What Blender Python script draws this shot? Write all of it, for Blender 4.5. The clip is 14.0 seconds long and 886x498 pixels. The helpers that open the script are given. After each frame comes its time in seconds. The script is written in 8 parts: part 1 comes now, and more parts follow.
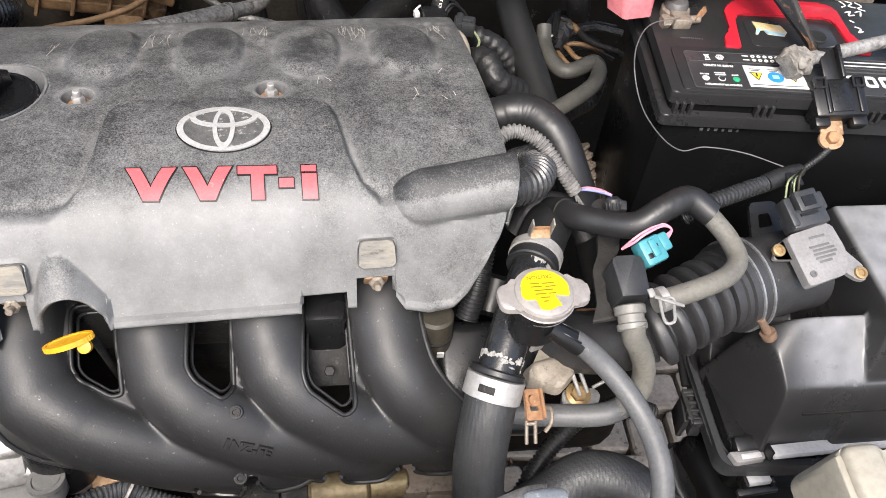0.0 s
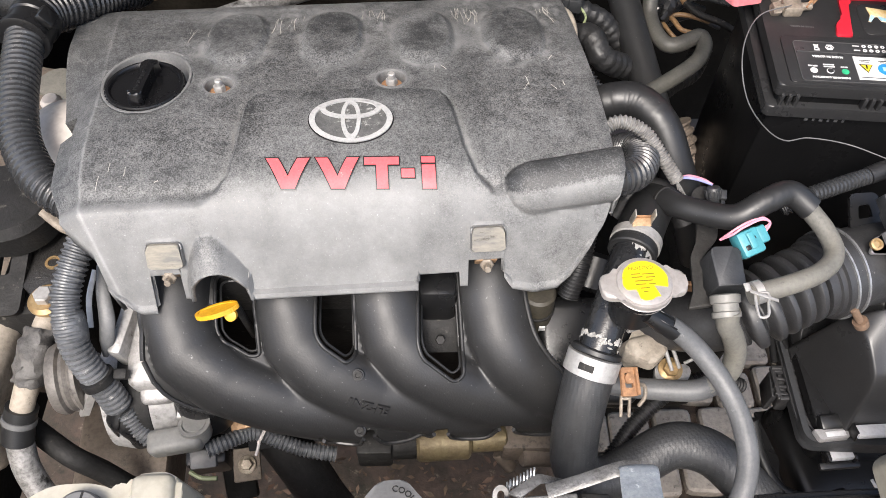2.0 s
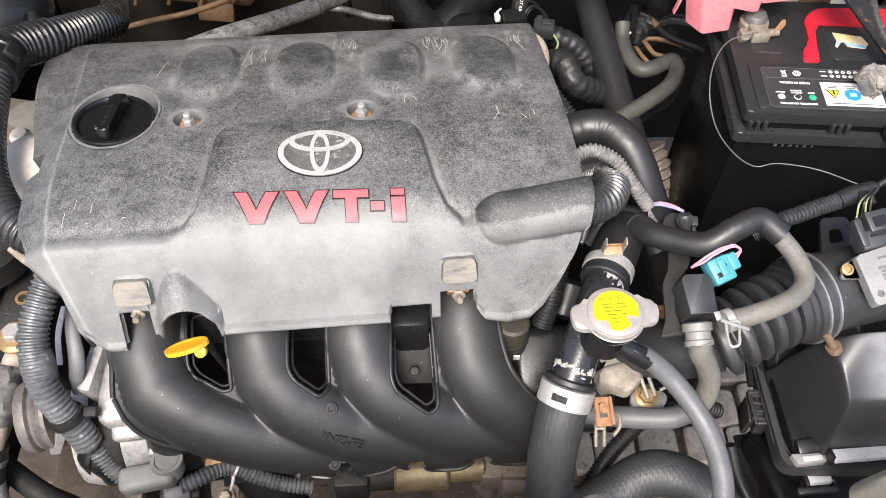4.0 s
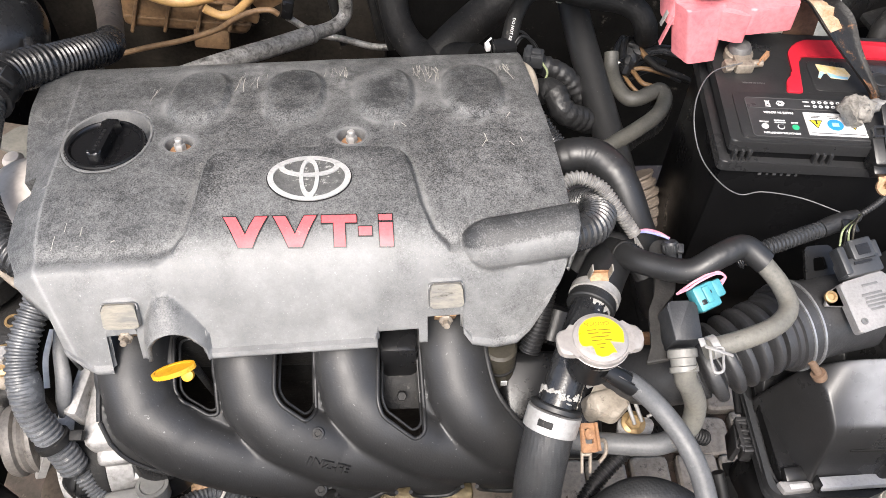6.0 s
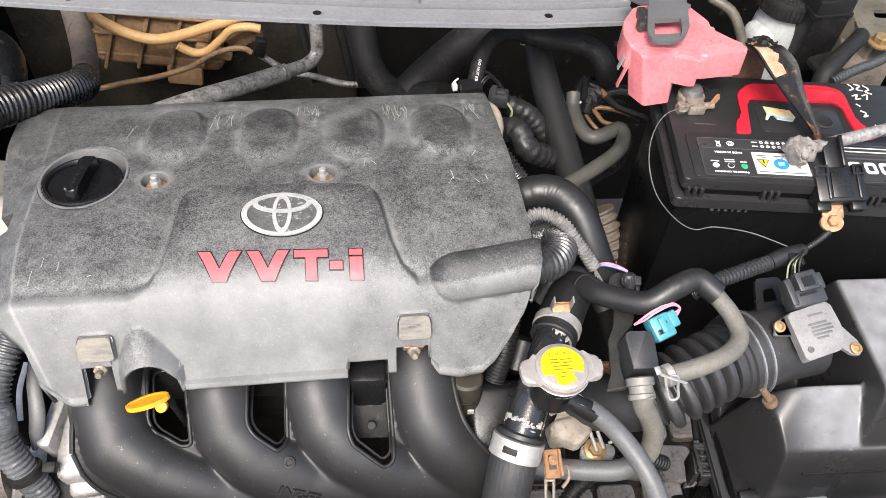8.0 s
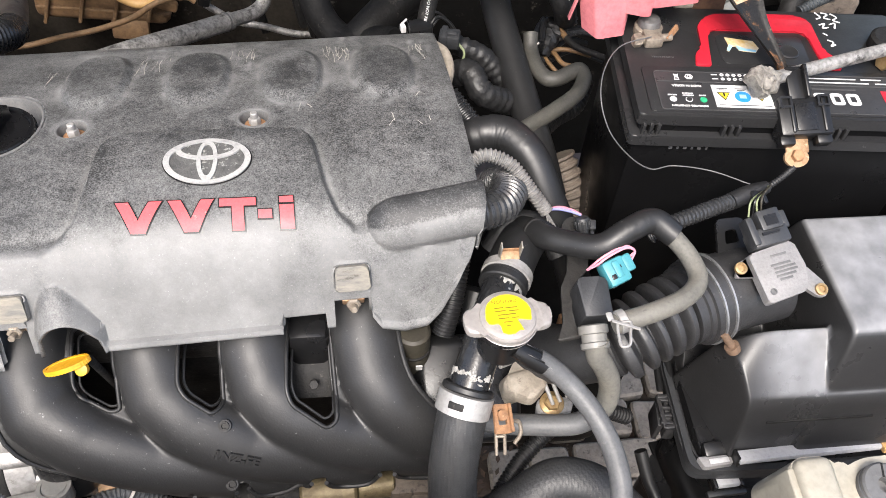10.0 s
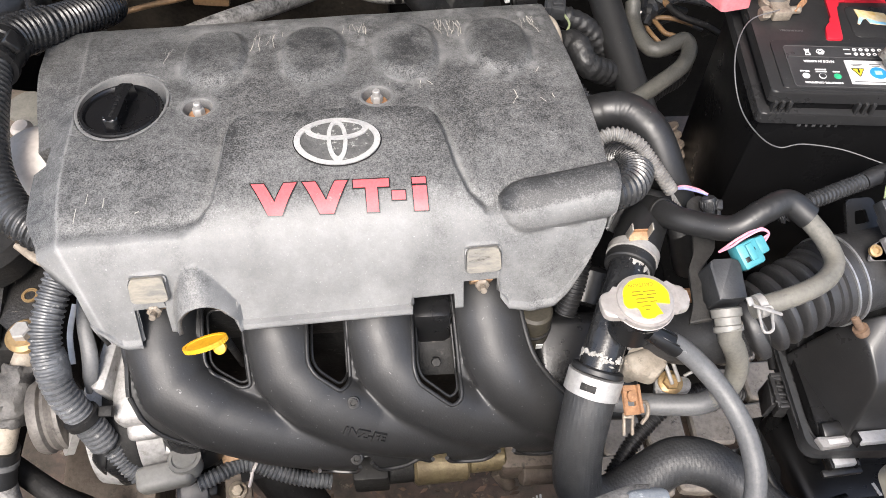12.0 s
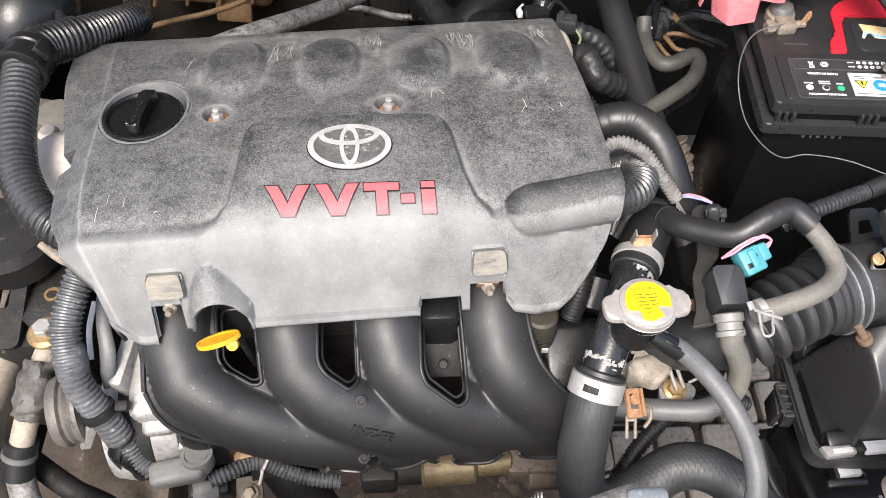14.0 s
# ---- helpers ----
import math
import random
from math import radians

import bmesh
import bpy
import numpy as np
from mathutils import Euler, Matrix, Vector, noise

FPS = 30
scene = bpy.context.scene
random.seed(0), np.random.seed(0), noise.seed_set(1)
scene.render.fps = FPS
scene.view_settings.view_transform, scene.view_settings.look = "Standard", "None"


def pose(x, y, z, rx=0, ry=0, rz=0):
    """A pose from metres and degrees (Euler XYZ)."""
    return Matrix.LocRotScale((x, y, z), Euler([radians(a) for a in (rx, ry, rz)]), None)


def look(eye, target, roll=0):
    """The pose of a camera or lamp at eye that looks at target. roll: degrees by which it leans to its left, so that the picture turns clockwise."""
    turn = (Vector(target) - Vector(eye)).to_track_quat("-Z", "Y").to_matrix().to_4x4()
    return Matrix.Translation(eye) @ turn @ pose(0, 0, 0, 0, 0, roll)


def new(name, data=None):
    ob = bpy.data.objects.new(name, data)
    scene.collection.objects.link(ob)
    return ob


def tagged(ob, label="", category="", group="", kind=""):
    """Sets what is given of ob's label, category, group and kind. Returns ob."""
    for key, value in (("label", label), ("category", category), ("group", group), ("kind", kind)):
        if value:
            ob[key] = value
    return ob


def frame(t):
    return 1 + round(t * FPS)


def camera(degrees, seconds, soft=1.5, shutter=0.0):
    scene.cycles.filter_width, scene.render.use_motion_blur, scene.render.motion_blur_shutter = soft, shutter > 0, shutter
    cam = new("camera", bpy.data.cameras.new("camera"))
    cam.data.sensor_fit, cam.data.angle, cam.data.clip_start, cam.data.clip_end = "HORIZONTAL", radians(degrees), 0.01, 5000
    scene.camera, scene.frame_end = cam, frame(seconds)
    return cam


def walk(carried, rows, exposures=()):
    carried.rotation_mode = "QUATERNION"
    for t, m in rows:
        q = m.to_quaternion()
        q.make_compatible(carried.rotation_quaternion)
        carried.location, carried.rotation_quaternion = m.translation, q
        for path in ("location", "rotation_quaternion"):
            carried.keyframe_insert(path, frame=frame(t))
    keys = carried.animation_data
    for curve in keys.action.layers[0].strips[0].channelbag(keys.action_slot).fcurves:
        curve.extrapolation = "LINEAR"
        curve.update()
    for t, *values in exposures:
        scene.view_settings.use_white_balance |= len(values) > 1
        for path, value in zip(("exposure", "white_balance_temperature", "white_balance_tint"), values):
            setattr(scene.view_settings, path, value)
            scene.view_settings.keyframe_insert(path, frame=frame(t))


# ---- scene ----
cam = camera(57.8, 14.0, soft=0.5)
PATH = [
    (0, (0.074, -0.414, 1.222), (0.328, 0.866, -0.293), 6.8),
    (0.5, (0.06, -0.433, 1.24), (0.221, 0.767, -0.352), 5.4),
    (1, (0.065, -0.426, 1.258), (0.158, 0.735, -0.368), 3.6),
    (1.5, (0.058, -0.416, 1.275), (0.112, 0.732, -0.362), 2.1),
    (2, (0.053, -0.409, 1.281), (0.097, 0.741, -0.355), 1.2),
    (2.5, (0.062, -0.406, 1.276), (0.112, 0.756, -0.351), 0.9),
    (3, (0.059, -0.399, 1.277), (0.118, 0.774, -0.341), 0.9),
    (3.2, (0.06, -0.396, 1.279), (0.124, 0.771, -0.344), 1.0),
    (5.5, (0.075, -0.404, 1.29), (0.148, 0.82, -0.29), 1.5),
    (6, (0.073, -0.402, 1.289), (0.153, 0.83, -0.284), 1.9),
    (6.5, (0.072, -0.406, 1.294), (0.163, 0.836, -0.271), 2.6),
    (7, (0.074, -0.409, 1.297), (0.183, 0.845, -0.257), 3.4),
    (7.5, (0.072, -0.415, 1.308), (0.202, 0.859, -0.228), 4.1),
    (8, (0.074, -0.415, 1.309), (0.228, 0.872, -0.214), 4.2),
    (8.2, (0.081, -0.412, 1.305), (0.249, 0.873, -0.218), 4.3),
    (10.3, (0.111, -0.402, 1.27), (0.29, 0.796, -0.321), 4.1),
    (10.5, (0.086, -0.392, 1.279), (0.248, 0.79, -0.326), 3.9),
    (11, (0.066, -0.39, 1.282), (0.184, 0.771, -0.342), 2.9),
    (11.5, (0.063, -0.39, 1.278), (0.169, 0.759, -0.356), 2.3),
    (12, (0.042, -0.385, 1.278), (0.144, 0.756, -0.362), 1.6),
    (12.5, (0.021, -0.391, 1.278), (0.121, 0.744, -0.365), 1.3),
    (13, (0.027, -0.385, 1.272), (0.113, 0.762, -0.365), 1.0),
    (13.5, (0.046, -0.385, 1.271), (0.113, 0.779, -0.353), 0.5),
    (14, (0.05, -0.405, 1.282), (0.103, 0.783, -0.326), 0.3),
]
EXPOSURE = [(0, 1.36), (2.0, 1.33), (3.2, 1.42), (5.5, 1.51), (6.5, 1.51), (7.0, 1.49), (8.0, 1.42), (10.5, 1.42), (11.5, 1.44), (12.5, 1.50), (14.0, 1.49)]
walk(cam, [(t, look(eye, target, roll)) for t, eye, target, roll in PATH], EXPOSURE)

# ---- world and light ----
world = bpy.data.worlds.new("world")
scene.world = world
world.use_nodes = True
wn = world.node_tree.nodes
sky = wn.new("ShaderNodeTexSky")
sky.sky_type, sky.sun_disc = "NISHITA", False
sky.sun_elevation, sky.sun_rotation = radians(55), radians(200)
sky.air_density, sky.dust_density, sky.ozone_density = 1.0, 5.0, 1.0
world.node_tree.links.new(sky.outputs[0], wn["Background"].inputs[0])
wn["Background"].inputs[1].default_value = 0.15

sun_data = bpy.data.lights.new("sun", "SUN")
sun_data.energy, sun_data.angle, sun_data.color = 1.5, radians(25), (1.0, 0.985, 0.97)
sun = new("sun", sun_data)
sun.matrix_world = look((-0.6, -2.2, 4.0), (0, 0, 0.8))


# ---- materials ----
def mat(name, c1, c2=None, rough=0.5, metal=0.0, scale=30.0, fine=260.0, bump=0.15, spot=None, amount=0.0,
        spot_scale=90.0, rough_var=0.12, coat=0.0, stretch=(1, 1, 1), trans=0.0, spec=0.5, dust_light=None):
    """A worn surface: two colours in large patches, fine grain in relief, spots of dirt or bare metal."""
    m = bpy.data.materials.new(name)
    m.use_nodes = True
    nt = m.node_tree
    n, link = nt.nodes, nt.links.new
    b = n["Principled BSDF"]
    b.inputs["Metallic"].default_value = metal
    b.inputs["Coat Weight"].default_value = coat
    b.inputs["Specular IOR Level"].default_value = spec
    b.inputs["Transmission Weight"].default_value = trans
    co = n.new("ShaderNodeTexCoord")
    mp = n.new("ShaderNodeMapping")
    mp.inputs["Scale"].default_value = stretch
    link(co.outputs["Object"], mp.inputs[0])

    def noise_tex(sc, det, ro=0.6):
        t = n.new("ShaderNodeTexNoise")
        t.inputs["Scale"].default_value, t.inputs["Detail"].default_value, t.inputs["Roughness"].default_value = sc, det, ro
        link(mp.outputs[0], t.inputs["Vector"])
        return t

    def ramp(src, a, z):
        r = n.new("ShaderNodeMapRange")
        r.interpolation_type = "SMOOTHSTEP"
        r.inputs[1].default_value, r.inputs[2].default_value = a, z
        link(src, r.inputs[0])
        return r.outputs[0]

    def mix(fac, a, c):
        x = n.new("ShaderNodeMix")
        x.data_type = "RGBA"
        link(fac, x.inputs[0])
        for sock, val in ((x.inputs[6], a), (x.inputs[7], c)):
            if isinstance(val, tuple):
                sock.default_value = (*val, 1)
            else:
                link(val, sock)
        return x.outputs[2]

    big, small = noise_tex(scale, 5), noise_tex(fine, 3)
    c2 = c2 or tuple(v * 0.7 for v in c1)
    col = mix(ramp(big.outputs[0], 0.32, 0.68), c1, c2)
    dark = mix(ramp(small.outputs[0], 0.35, 0.75), tuple(v * 1.0 for v in c1), tuple(v * 0.72 for v in c2))
    x = n.new("ShaderNodeMix")
    x.data_type = "RGBA"
    x.inputs[0].default_value = 0.35
    link(col, x.inputs[6])
    link(dark, x.inputs[7])
    col = x.outputs[2]
    if spot:
        s1 = noise_tex(spot_scale, 8, 0.72)
        col = mix(ramp(s1.outputs[0], 0.66 - amount * 0.3, 0.76 - amount * 0.22), col, spot)
    # Pale layer carried by the mesh; on the lid it paints the sky's sheen.
    if dust_light:
        pale_layer = n.new("ShaderNodeAttribute")
        pale_layer.attribute_name = "dust_light"
        col = mix(pale_layer.outputs["Fac"], col, dust_light)
    link(col, b.inputs["Base Color"])
    rr = n.new("ShaderNodeMapRange")
    rr.inputs[1].default_value, rr.inputs[2].default_value = 0.3, 0.7
    rr.inputs[3].default_value, rr.inputs[4].default_value = max(rough - rough_var, 0.03), min(rough + rough_var, 1)
    link(big.outputs[0], rr.inputs[0])
    link(rr.outputs[0], b.inputs["Roughness"])
    if bump:
        bp = n.new("ShaderNodeBump")
        bp.inputs["Strength"].default_value, bp.inputs["Distance"].default_value = bump, 0.001
        link(small.outputs[0], bp.inputs["Height"])
        link(bp.outputs[0], b.inputs["Normal"])
    return m


M = {}
M["valve_grey"] = mat("valve_plastic", (0.034, 0.0355, 0.038), (0.019, 0.020, 0.0215), 0.45, scale=40, fine=500, bump=0.15, spot=(0.16, 0.16, 0.155), amount=0.08)
M["grime_metal"] = mat("grimy_metal", (0.30, 0.26, 0.21), (0.16, 0.13, 0.10), 0.5, metal=0.4, scale=110, fine=500, bump=0.5, spot=(0.07, 0.055, 0.045), amount=0.25)
M["strap_paint"] = mat("chipped_black_paint", (0.015, 0.0145, 0.014), (0.008, 0.0078, 0.0076), 0.46, scale=60, fine=400, bump=0.5, spot=(0.17, 0.080, 0.034), amount=0.34, spot_scale=90, spec=0.3)
M["guard_gloss"] = mat("guard_plastic", (0.012, 0.0122, 0.013), (0.007, 0.0072, 0.0076), 0.30, scale=60, fine=300, bump=0.12, spot=(0.12, 0.12, 0.12), amount=0.06, spec=0.35)
M["woven_rubber"] = mat("woven_rubber", (0.036, 0.0365, 0.037), (0.017, 0.0174, 0.018), 0.46, scale=60, fine=900, bump=0.25, spot=(0.17, 0.17, 0.165), amount=0.12, spot_scale=420)
M["dried_mark"] = mat("dried_mark", (0.42, 0.405, 0.36), (0.24, 0.235, 0.215), 0.9, scale=60, fine=500, bump=0.1)
M["worn_paint"] = mat("worn_paint", (0.40, 0.33, 0.24), (0.30, 0.14, 0.05), 0.7, scale=90, fine=500, bump=0.5, spot=(0.16, 0.06, 0.025), amount=0.25, spot_scale=120)
M["pulley"] = mat("worn_pulley", (0.14, 0.128, 0.115), (0.07, 0.064, 0.058), 0.55, metal=0.2, scale=60, fine=400, bump=0.3, spot=(0.03, 0.027, 0.024), amount=0.2)
M["rag"] = mat("frayed_cloth", (0.24, 0.225, 0.20), (0.10, 0.092, 0.082), 0.9, scale=160, fine=500, bump=0.8, spot=(0.04, 0.036, 0.032), amount=0.2, spot_scale=220)
M["olive_sleeve"] = mat("olive_sleeve", (0.050, 0.044, 0.031), (0.025, 0.022, 0.016), 0.55, scale=60, fine=400, bump=0.2, spot=(0.14, 0.13, 0.11), amount=0.15)
M["dull_brass"] = mat("dull_brass", (0.20, 0.16, 0.09), (0.11, 0.085, 0.05), 0.5, metal=0.4, scale=60, fine=300, bump=0.4, spot=(0.05, 0.04, 0.03), amount=0.25)
M["gloss_black"] = mat("gloss_black", (0.006, 0.006, 0.0065), (0.004, 0.004, 0.0045), 0.24, scale=40, fine=500, bump=0.1, spot=(0.07, 0.07, 0.066),
                       amount=0.04, spec=0.5)
# Paler copy of the cover plastic: light on the wells' walls is painted in.
M["cover_lit"] = mat("lit_cover", (0.165, 0.165, 0.162), (0.10, 0.10, 0.10), 0.5, scale=60, fine=700, bump=0.3)
M["manifold"] = mat("manifold_plastic", (0.0185, 0.0185, 0.0188), (0.0100, 0.0100, 0.0102), 0.46, scale=26, fine=620, bump=0.14,
                    spot=(0.24, 0.24, 0.235), amount=0.12, spot_scale=300, dust_light=(0.10, 0.10, 0.10), spec=0.48)
M["black"] = mat("black_plastic", (0.011, 0.011, 0.0114), (0.006, 0.006, 0.0064), 0.32, scale=25, fine=420, bump=0.06,
                 spot=(0.08, 0.077, 0.07), amount=0.06, spec=0.4)
M["dust_black"] = mat("dusty_black", (0.017, 0.0166, 0.016), (0.0065, 0.0063, 0.0062), 0.62, scale=40, fine=300, bump=0.5,
                      spot=(0.095, 0.088, 0.077), amount=0.2, spec=0.25)
M["rubber"] = mat("rubber", (0.017, 0.0172, 0.0177), (0.009, 0.0092, 0.0096), 0.45, scale=45, fine=900, bump=0.06,
                  spot=(0.12, 0.12, 0.115), amount=0.12, spot_scale=260, spec=0.5)
M["grey_rubber"] = mat("aged_rubber", (0.158, 0.150, 0.128), (0.092, 0.090, 0.080), 0.6, scale=30, fine=400, bump=0.3,
                       spot=(0.05, 0.05, 0.045), amount=0.18)
M["conduit"] = mat("conduit_plastic", (0.036, 0.037, 0.039), (0.017, 0.0174, 0.018), 0.27, scale=70, fine=350, bump=0.3,
                   spot=(0.22, 0.215, 0.20), amount=0.12, spot_scale=170, spec=0.6)
M["dark_conduit"] = mat("dark_conduit", (0.013, 0.013, 0.0135), (0.007, 0.007, 0.0075), 0.46, scale=30, fine=350, bump=0.2,
                        spot=(0.10, 0.097, 0.09), amount=0.12, spec=0.45)
M["steel"] = mat("galvanised_steel", (0.52, 0.53, 0.54), (0.36, 0.37, 0.38), 0.4, metal=0.85, scale=45, fine=300, bump=0.2,
                 spot=(0.20, 0.17, 0.14), amount=0.12)
M["pale_steel"] = mat("pale_steel", (0.40, 0.39, 0.375), (0.28, 0.27, 0.255), 0.48, metal=0.4, scale=50, fine=300, bump=0.15,
                      spot=(0.20, 0.16, 0.12), amount=0.14)
M["alloy"] = mat("cast_alloy", (0.38, 0.372, 0.362), (0.20, 0.194, 0.187), 0.5, metal=0.3, scale=45, fine=260, bump=0.6,
                 spot=(0.11, 0.10, 0.085), amount=0.3)
M["rust"] = mat("rusty_steel", (0.36, 0.20, 0.10), (0.19, 0.095, 0.05), 0.75, metal=0.2, scale=80, fine=420, bump=0.5,
                spot=(0.50, 0.38, 0.24), amount=0.22)
M["rust_plate"] = mat("rust_plate", (0.40, 0.27, 0.16), (0.22, 0.12, 0.06), 0.6, metal=0.4, scale=70, fine=420, bump=0.4,
                      spot=(0.65, 0.50, 0.33), amount=0.3)
M["zinc"] = mat("yellow_zinc", (0.42, 0.30, 0.15), (0.27, 0.17, 0.08), 0.4, metal=0.6, scale=90, fine=300, bump=0.2,
                spot=(0.32, 0.16, 0.07), amount=0.18)
M["white_emblem"] = mat("emblem_white", (0.38, 0.38, 0.37), (0.28, 0.28, 0.275), 0.42, scale=120, fine=600, bump=0.1,
                        spot=(0.22, 0.22, 0.21), amount=0.14, spot_scale=300)
M["emblem_dark"] = mat("emblem_ground", (0.10, 0.10, 0.097), (0.05, 0.05, 0.049), 0.6, scale=120, fine=700, bump=0.5,
                       spot=(0.36, 0.36, 0.34), amount=0.35, spot_scale=200)
M["red"] = mat("letter_red", (0.66, 0.095, 0.105), (0.56, 0.07, 0.08), 0.5, scale=90, fine=600, bump=0.08,
               spot=(0.62, 0.28, 0.26), amount=0.16, spot_scale=180)
M["red_plastic"] = mat("red_plastic", (0.44, 0.014, 0.028), (0.36, 0.010, 0.021), 0.38, scale=40, fine=300, bump=0.05)
M["yellow"] = mat("yellow_plastic", (0.62, 0.325, 0.016), (0.50, 0.25, 0.012), 0.42, scale=70, fine=300, bump=0.15,
                  spot=(0.36, 0.20, 0.03), amount=0.12)
M["yellow_label"] = mat("yellow_sticker", (0.66, 0.52, 0.01), (0.58, 0.44, 0.01), 0.35, scale=60, fine=300, bump=0.04)
M["cap_metal"] = mat("cap_tinplate", (0.36, 0.335, 0.315), (0.29, 0.27, 0.255), 0.42, metal=0.3, scale=60, fine=300, bump=0.08,
                     spot=(0.28, 0.24, 0.21), amount=0.12)
M["cream"] = mat("cream_plastic", (0.33, 0.31, 0.255), (0.28, 0.26, 0.213), 0.42, scale=18, fine=200, bump=0.06,
                 spot=(0.34, 0.29, 0.21), amount=0.06)
M["milky"] = mat("milky_plastic", (0.62, 0.575, 0.54), (0.50, 0.46, 0.42), 0.45, scale=15, fine=200, bump=0.06,
                 spot=(0.32, 0.27, 0.20), amount=0.10)
M["pink"] = mat("faded_red_plastic", (0.58, 0.20, 0.215), (0.46, 0.125, 0.145), 0.45, scale=42, fine=260, bump=0.1,
                spot=(0.24, 0.10, 0.10), amount=0.20, spot_scale=60)
M["teal"] = mat("teal_plastic", (0.055, 0.25, 0.29), (0.04, 0.19, 0.225), 0.42, scale=60, fine=300, bump=0.08,
                spot=(0.01, 0.03, 0.03), amount=0.08)
M["grey_plastic"] = mat("grey_plastic", (0.115, 0.115, 0.115), (0.080, 0.080, 0.080), 0.5, scale=40, fine=300, bump=0.1,
                        spot=(0.15, 0.145, 0.13), amount=0.1)
M["warm_grey"] = mat("warm_grey_rubber", (0.185, 0.182, 0.168), (0.14, 0.137, 0.127), 0.5, scale=30, fine=300, bump=0.1,
                     spot=(0.22, 0.20, 0.17), amount=0.15)
M["sensor"] = mat("sensor_grey", (0.21, 0.205, 0.205), (0.16, 0.157, 0.156), 0.5, scale=60, fine=500, bump=0.25)
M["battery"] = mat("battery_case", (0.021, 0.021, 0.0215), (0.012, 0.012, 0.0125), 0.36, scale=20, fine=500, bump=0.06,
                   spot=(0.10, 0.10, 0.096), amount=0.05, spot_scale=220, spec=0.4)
M["print_white"] = mat("print_white", (0.62, 0.62, 0.61), (0.52, 0.52, 0.51), 0.5, scale=50, fine=200, bump=0.0)
M["print_grey"] = mat("print_grey", (0.09, 0.09, 0.09), (0.06, 0.06, 0.06), 0.5, scale=50, fine=200, bump=0.0)
M["print_green"] = mat("print_green", (0.03, 0.42, 0.19), None, 0.5, scale=50, bump=0.0)
M["print_blue"] = mat("print_blue", (0.02, 0.24, 0.60), None, 0.5, scale=50, bump=0.0)
M["print_yellow"] = mat("print_yellow", (0.75, 0.58, 0.03), None, 0.5, scale=50, bump=0.0)
M["ink"] = mat("ink", (0.20, 0.15, 0.01), None, 0.5, scale=50, bump=0.0)
# Kept near black: the shade behind the engine is put into this colour.
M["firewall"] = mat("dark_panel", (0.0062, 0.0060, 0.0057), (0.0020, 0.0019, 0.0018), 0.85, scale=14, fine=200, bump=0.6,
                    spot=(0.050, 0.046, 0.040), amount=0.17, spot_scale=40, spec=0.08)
M["tan"] = mat("tan_shield", (0.25, 0.150, 0.074), (0.090, 0.054, 0.028), 0.6, scale=18, fine=200, bump=0.3,
               spot=(0.28, 0.19, 0.10), amount=0.2)
M["hose_yellow"] = mat("ochre_hose", (0.50, 0.31, 0.125), (0.38, 0.22, 0.085), 0.5, scale=30, fine=300, bump=0.1)
M["silver_hose"] = mat("silver_tape_pipe", (0.34, 0.33, 0.315), (0.10, 0.097, 0.092), 0.5, metal=0.3, scale=75, fine=300,
                       bump=0.7, spot=(0.030, 0.028, 0.026), amount=0.36, spot_scale=55)
M["cowl"] = mat("cowl_paint", (0.20, 0.204, 0.215), (0.16, 0.164, 0.174), 0.42, scale=20, fine=300, bump=0.1,
                spot=(0.14, 0.13, 0.12), amount=0.12)
M["bonnet"] = mat("bonnet_paint", (0.20, 0.20, 0.21), (0.14, 0.14, 0.15), 0.5, scale=8, fine=200, bump=0.1)
M["soil"] = mat("leafy_soil", (0.066, 0.042, 0.031), (0.018, 0.018, 0.012), 0.95, scale=15, fine=110, bump=1.0,
                spot=(0.15, 0.125, 0.095), amount=0.28, spot_scale=34)
M["leaf"] = mat("dry_leaf", (0.105, 0.058, 0.036), (0.045, 0.035, 0.02), 0.85, scale=30, fine=120, bump=0.3)
M["slab"] = mat("paving_stone", (0.27, 0.235, 0.195), (0.15, 0.128, 0.105), 0.9, scale=26, fine=160, bump=0.9,
                spot=(0.055, 0.047, 0.038), amount=0.3, spot_scale=40)
M["wire_red"] = mat("pink_wire", (0.62, 0.26, 0.33), None, 0.45, scale=60, bump=0.0)
M["wire_blue"] = mat("lilac_wire", (0.30, 0.32, 0.62), None, 0.45, scale=60, bump=0.0)
M["wire_green"] = mat("pale_green_wire", (0.24, 0.28, 0.15), None, 0.45, scale=60, bump=0.0)
M["tape"] = mat("loom_tape", (0.018, 0.018, 0.0185), (0.009, 0.009, 0.0095), 0.5, scale=60, fine=300, bump=0.5,
                spot=(0.20, 0.19, 0.17), amount=0.12)
M["braid"] = mat("dusty_braid", (0.21, 0.205, 0.195), (0.085, 0.082, 0.078), 0.7, scale=120, fine=600, bump=0.6,
                 spot=(0.36, 0.35, 0.33), amount=0.25)
M["white_crust"] = mat("corroded_metal", (0.020, 0.0205, 0.0215), (0.009, 0.0092, 0.0097), 0.22, scale=60, fine=350, bump=0.15,
                       spot=(0.45, 0.44, 0.41), amount=0.08, spot_scale=70)
M["pale_pipe"] = mat("grimy_paint", (0.34, 0.30, 0.245), (0.20, 0.17, 0.135), 0.6, scale=35, fine=260, bump=0.4,
                     spot=(0.09, 0.07, 0.055), amount=0.32)
M["galvanised"] = mat("galvanised_strap", (0.34, 0.37, 0.40), (0.22, 0.25, 0.28), 0.5, metal=0.3, scale=110, fine=400, bump=0.3,
                      spot=(0.62, 0.65, 0.67), amount=0.3, spot_scale=160)
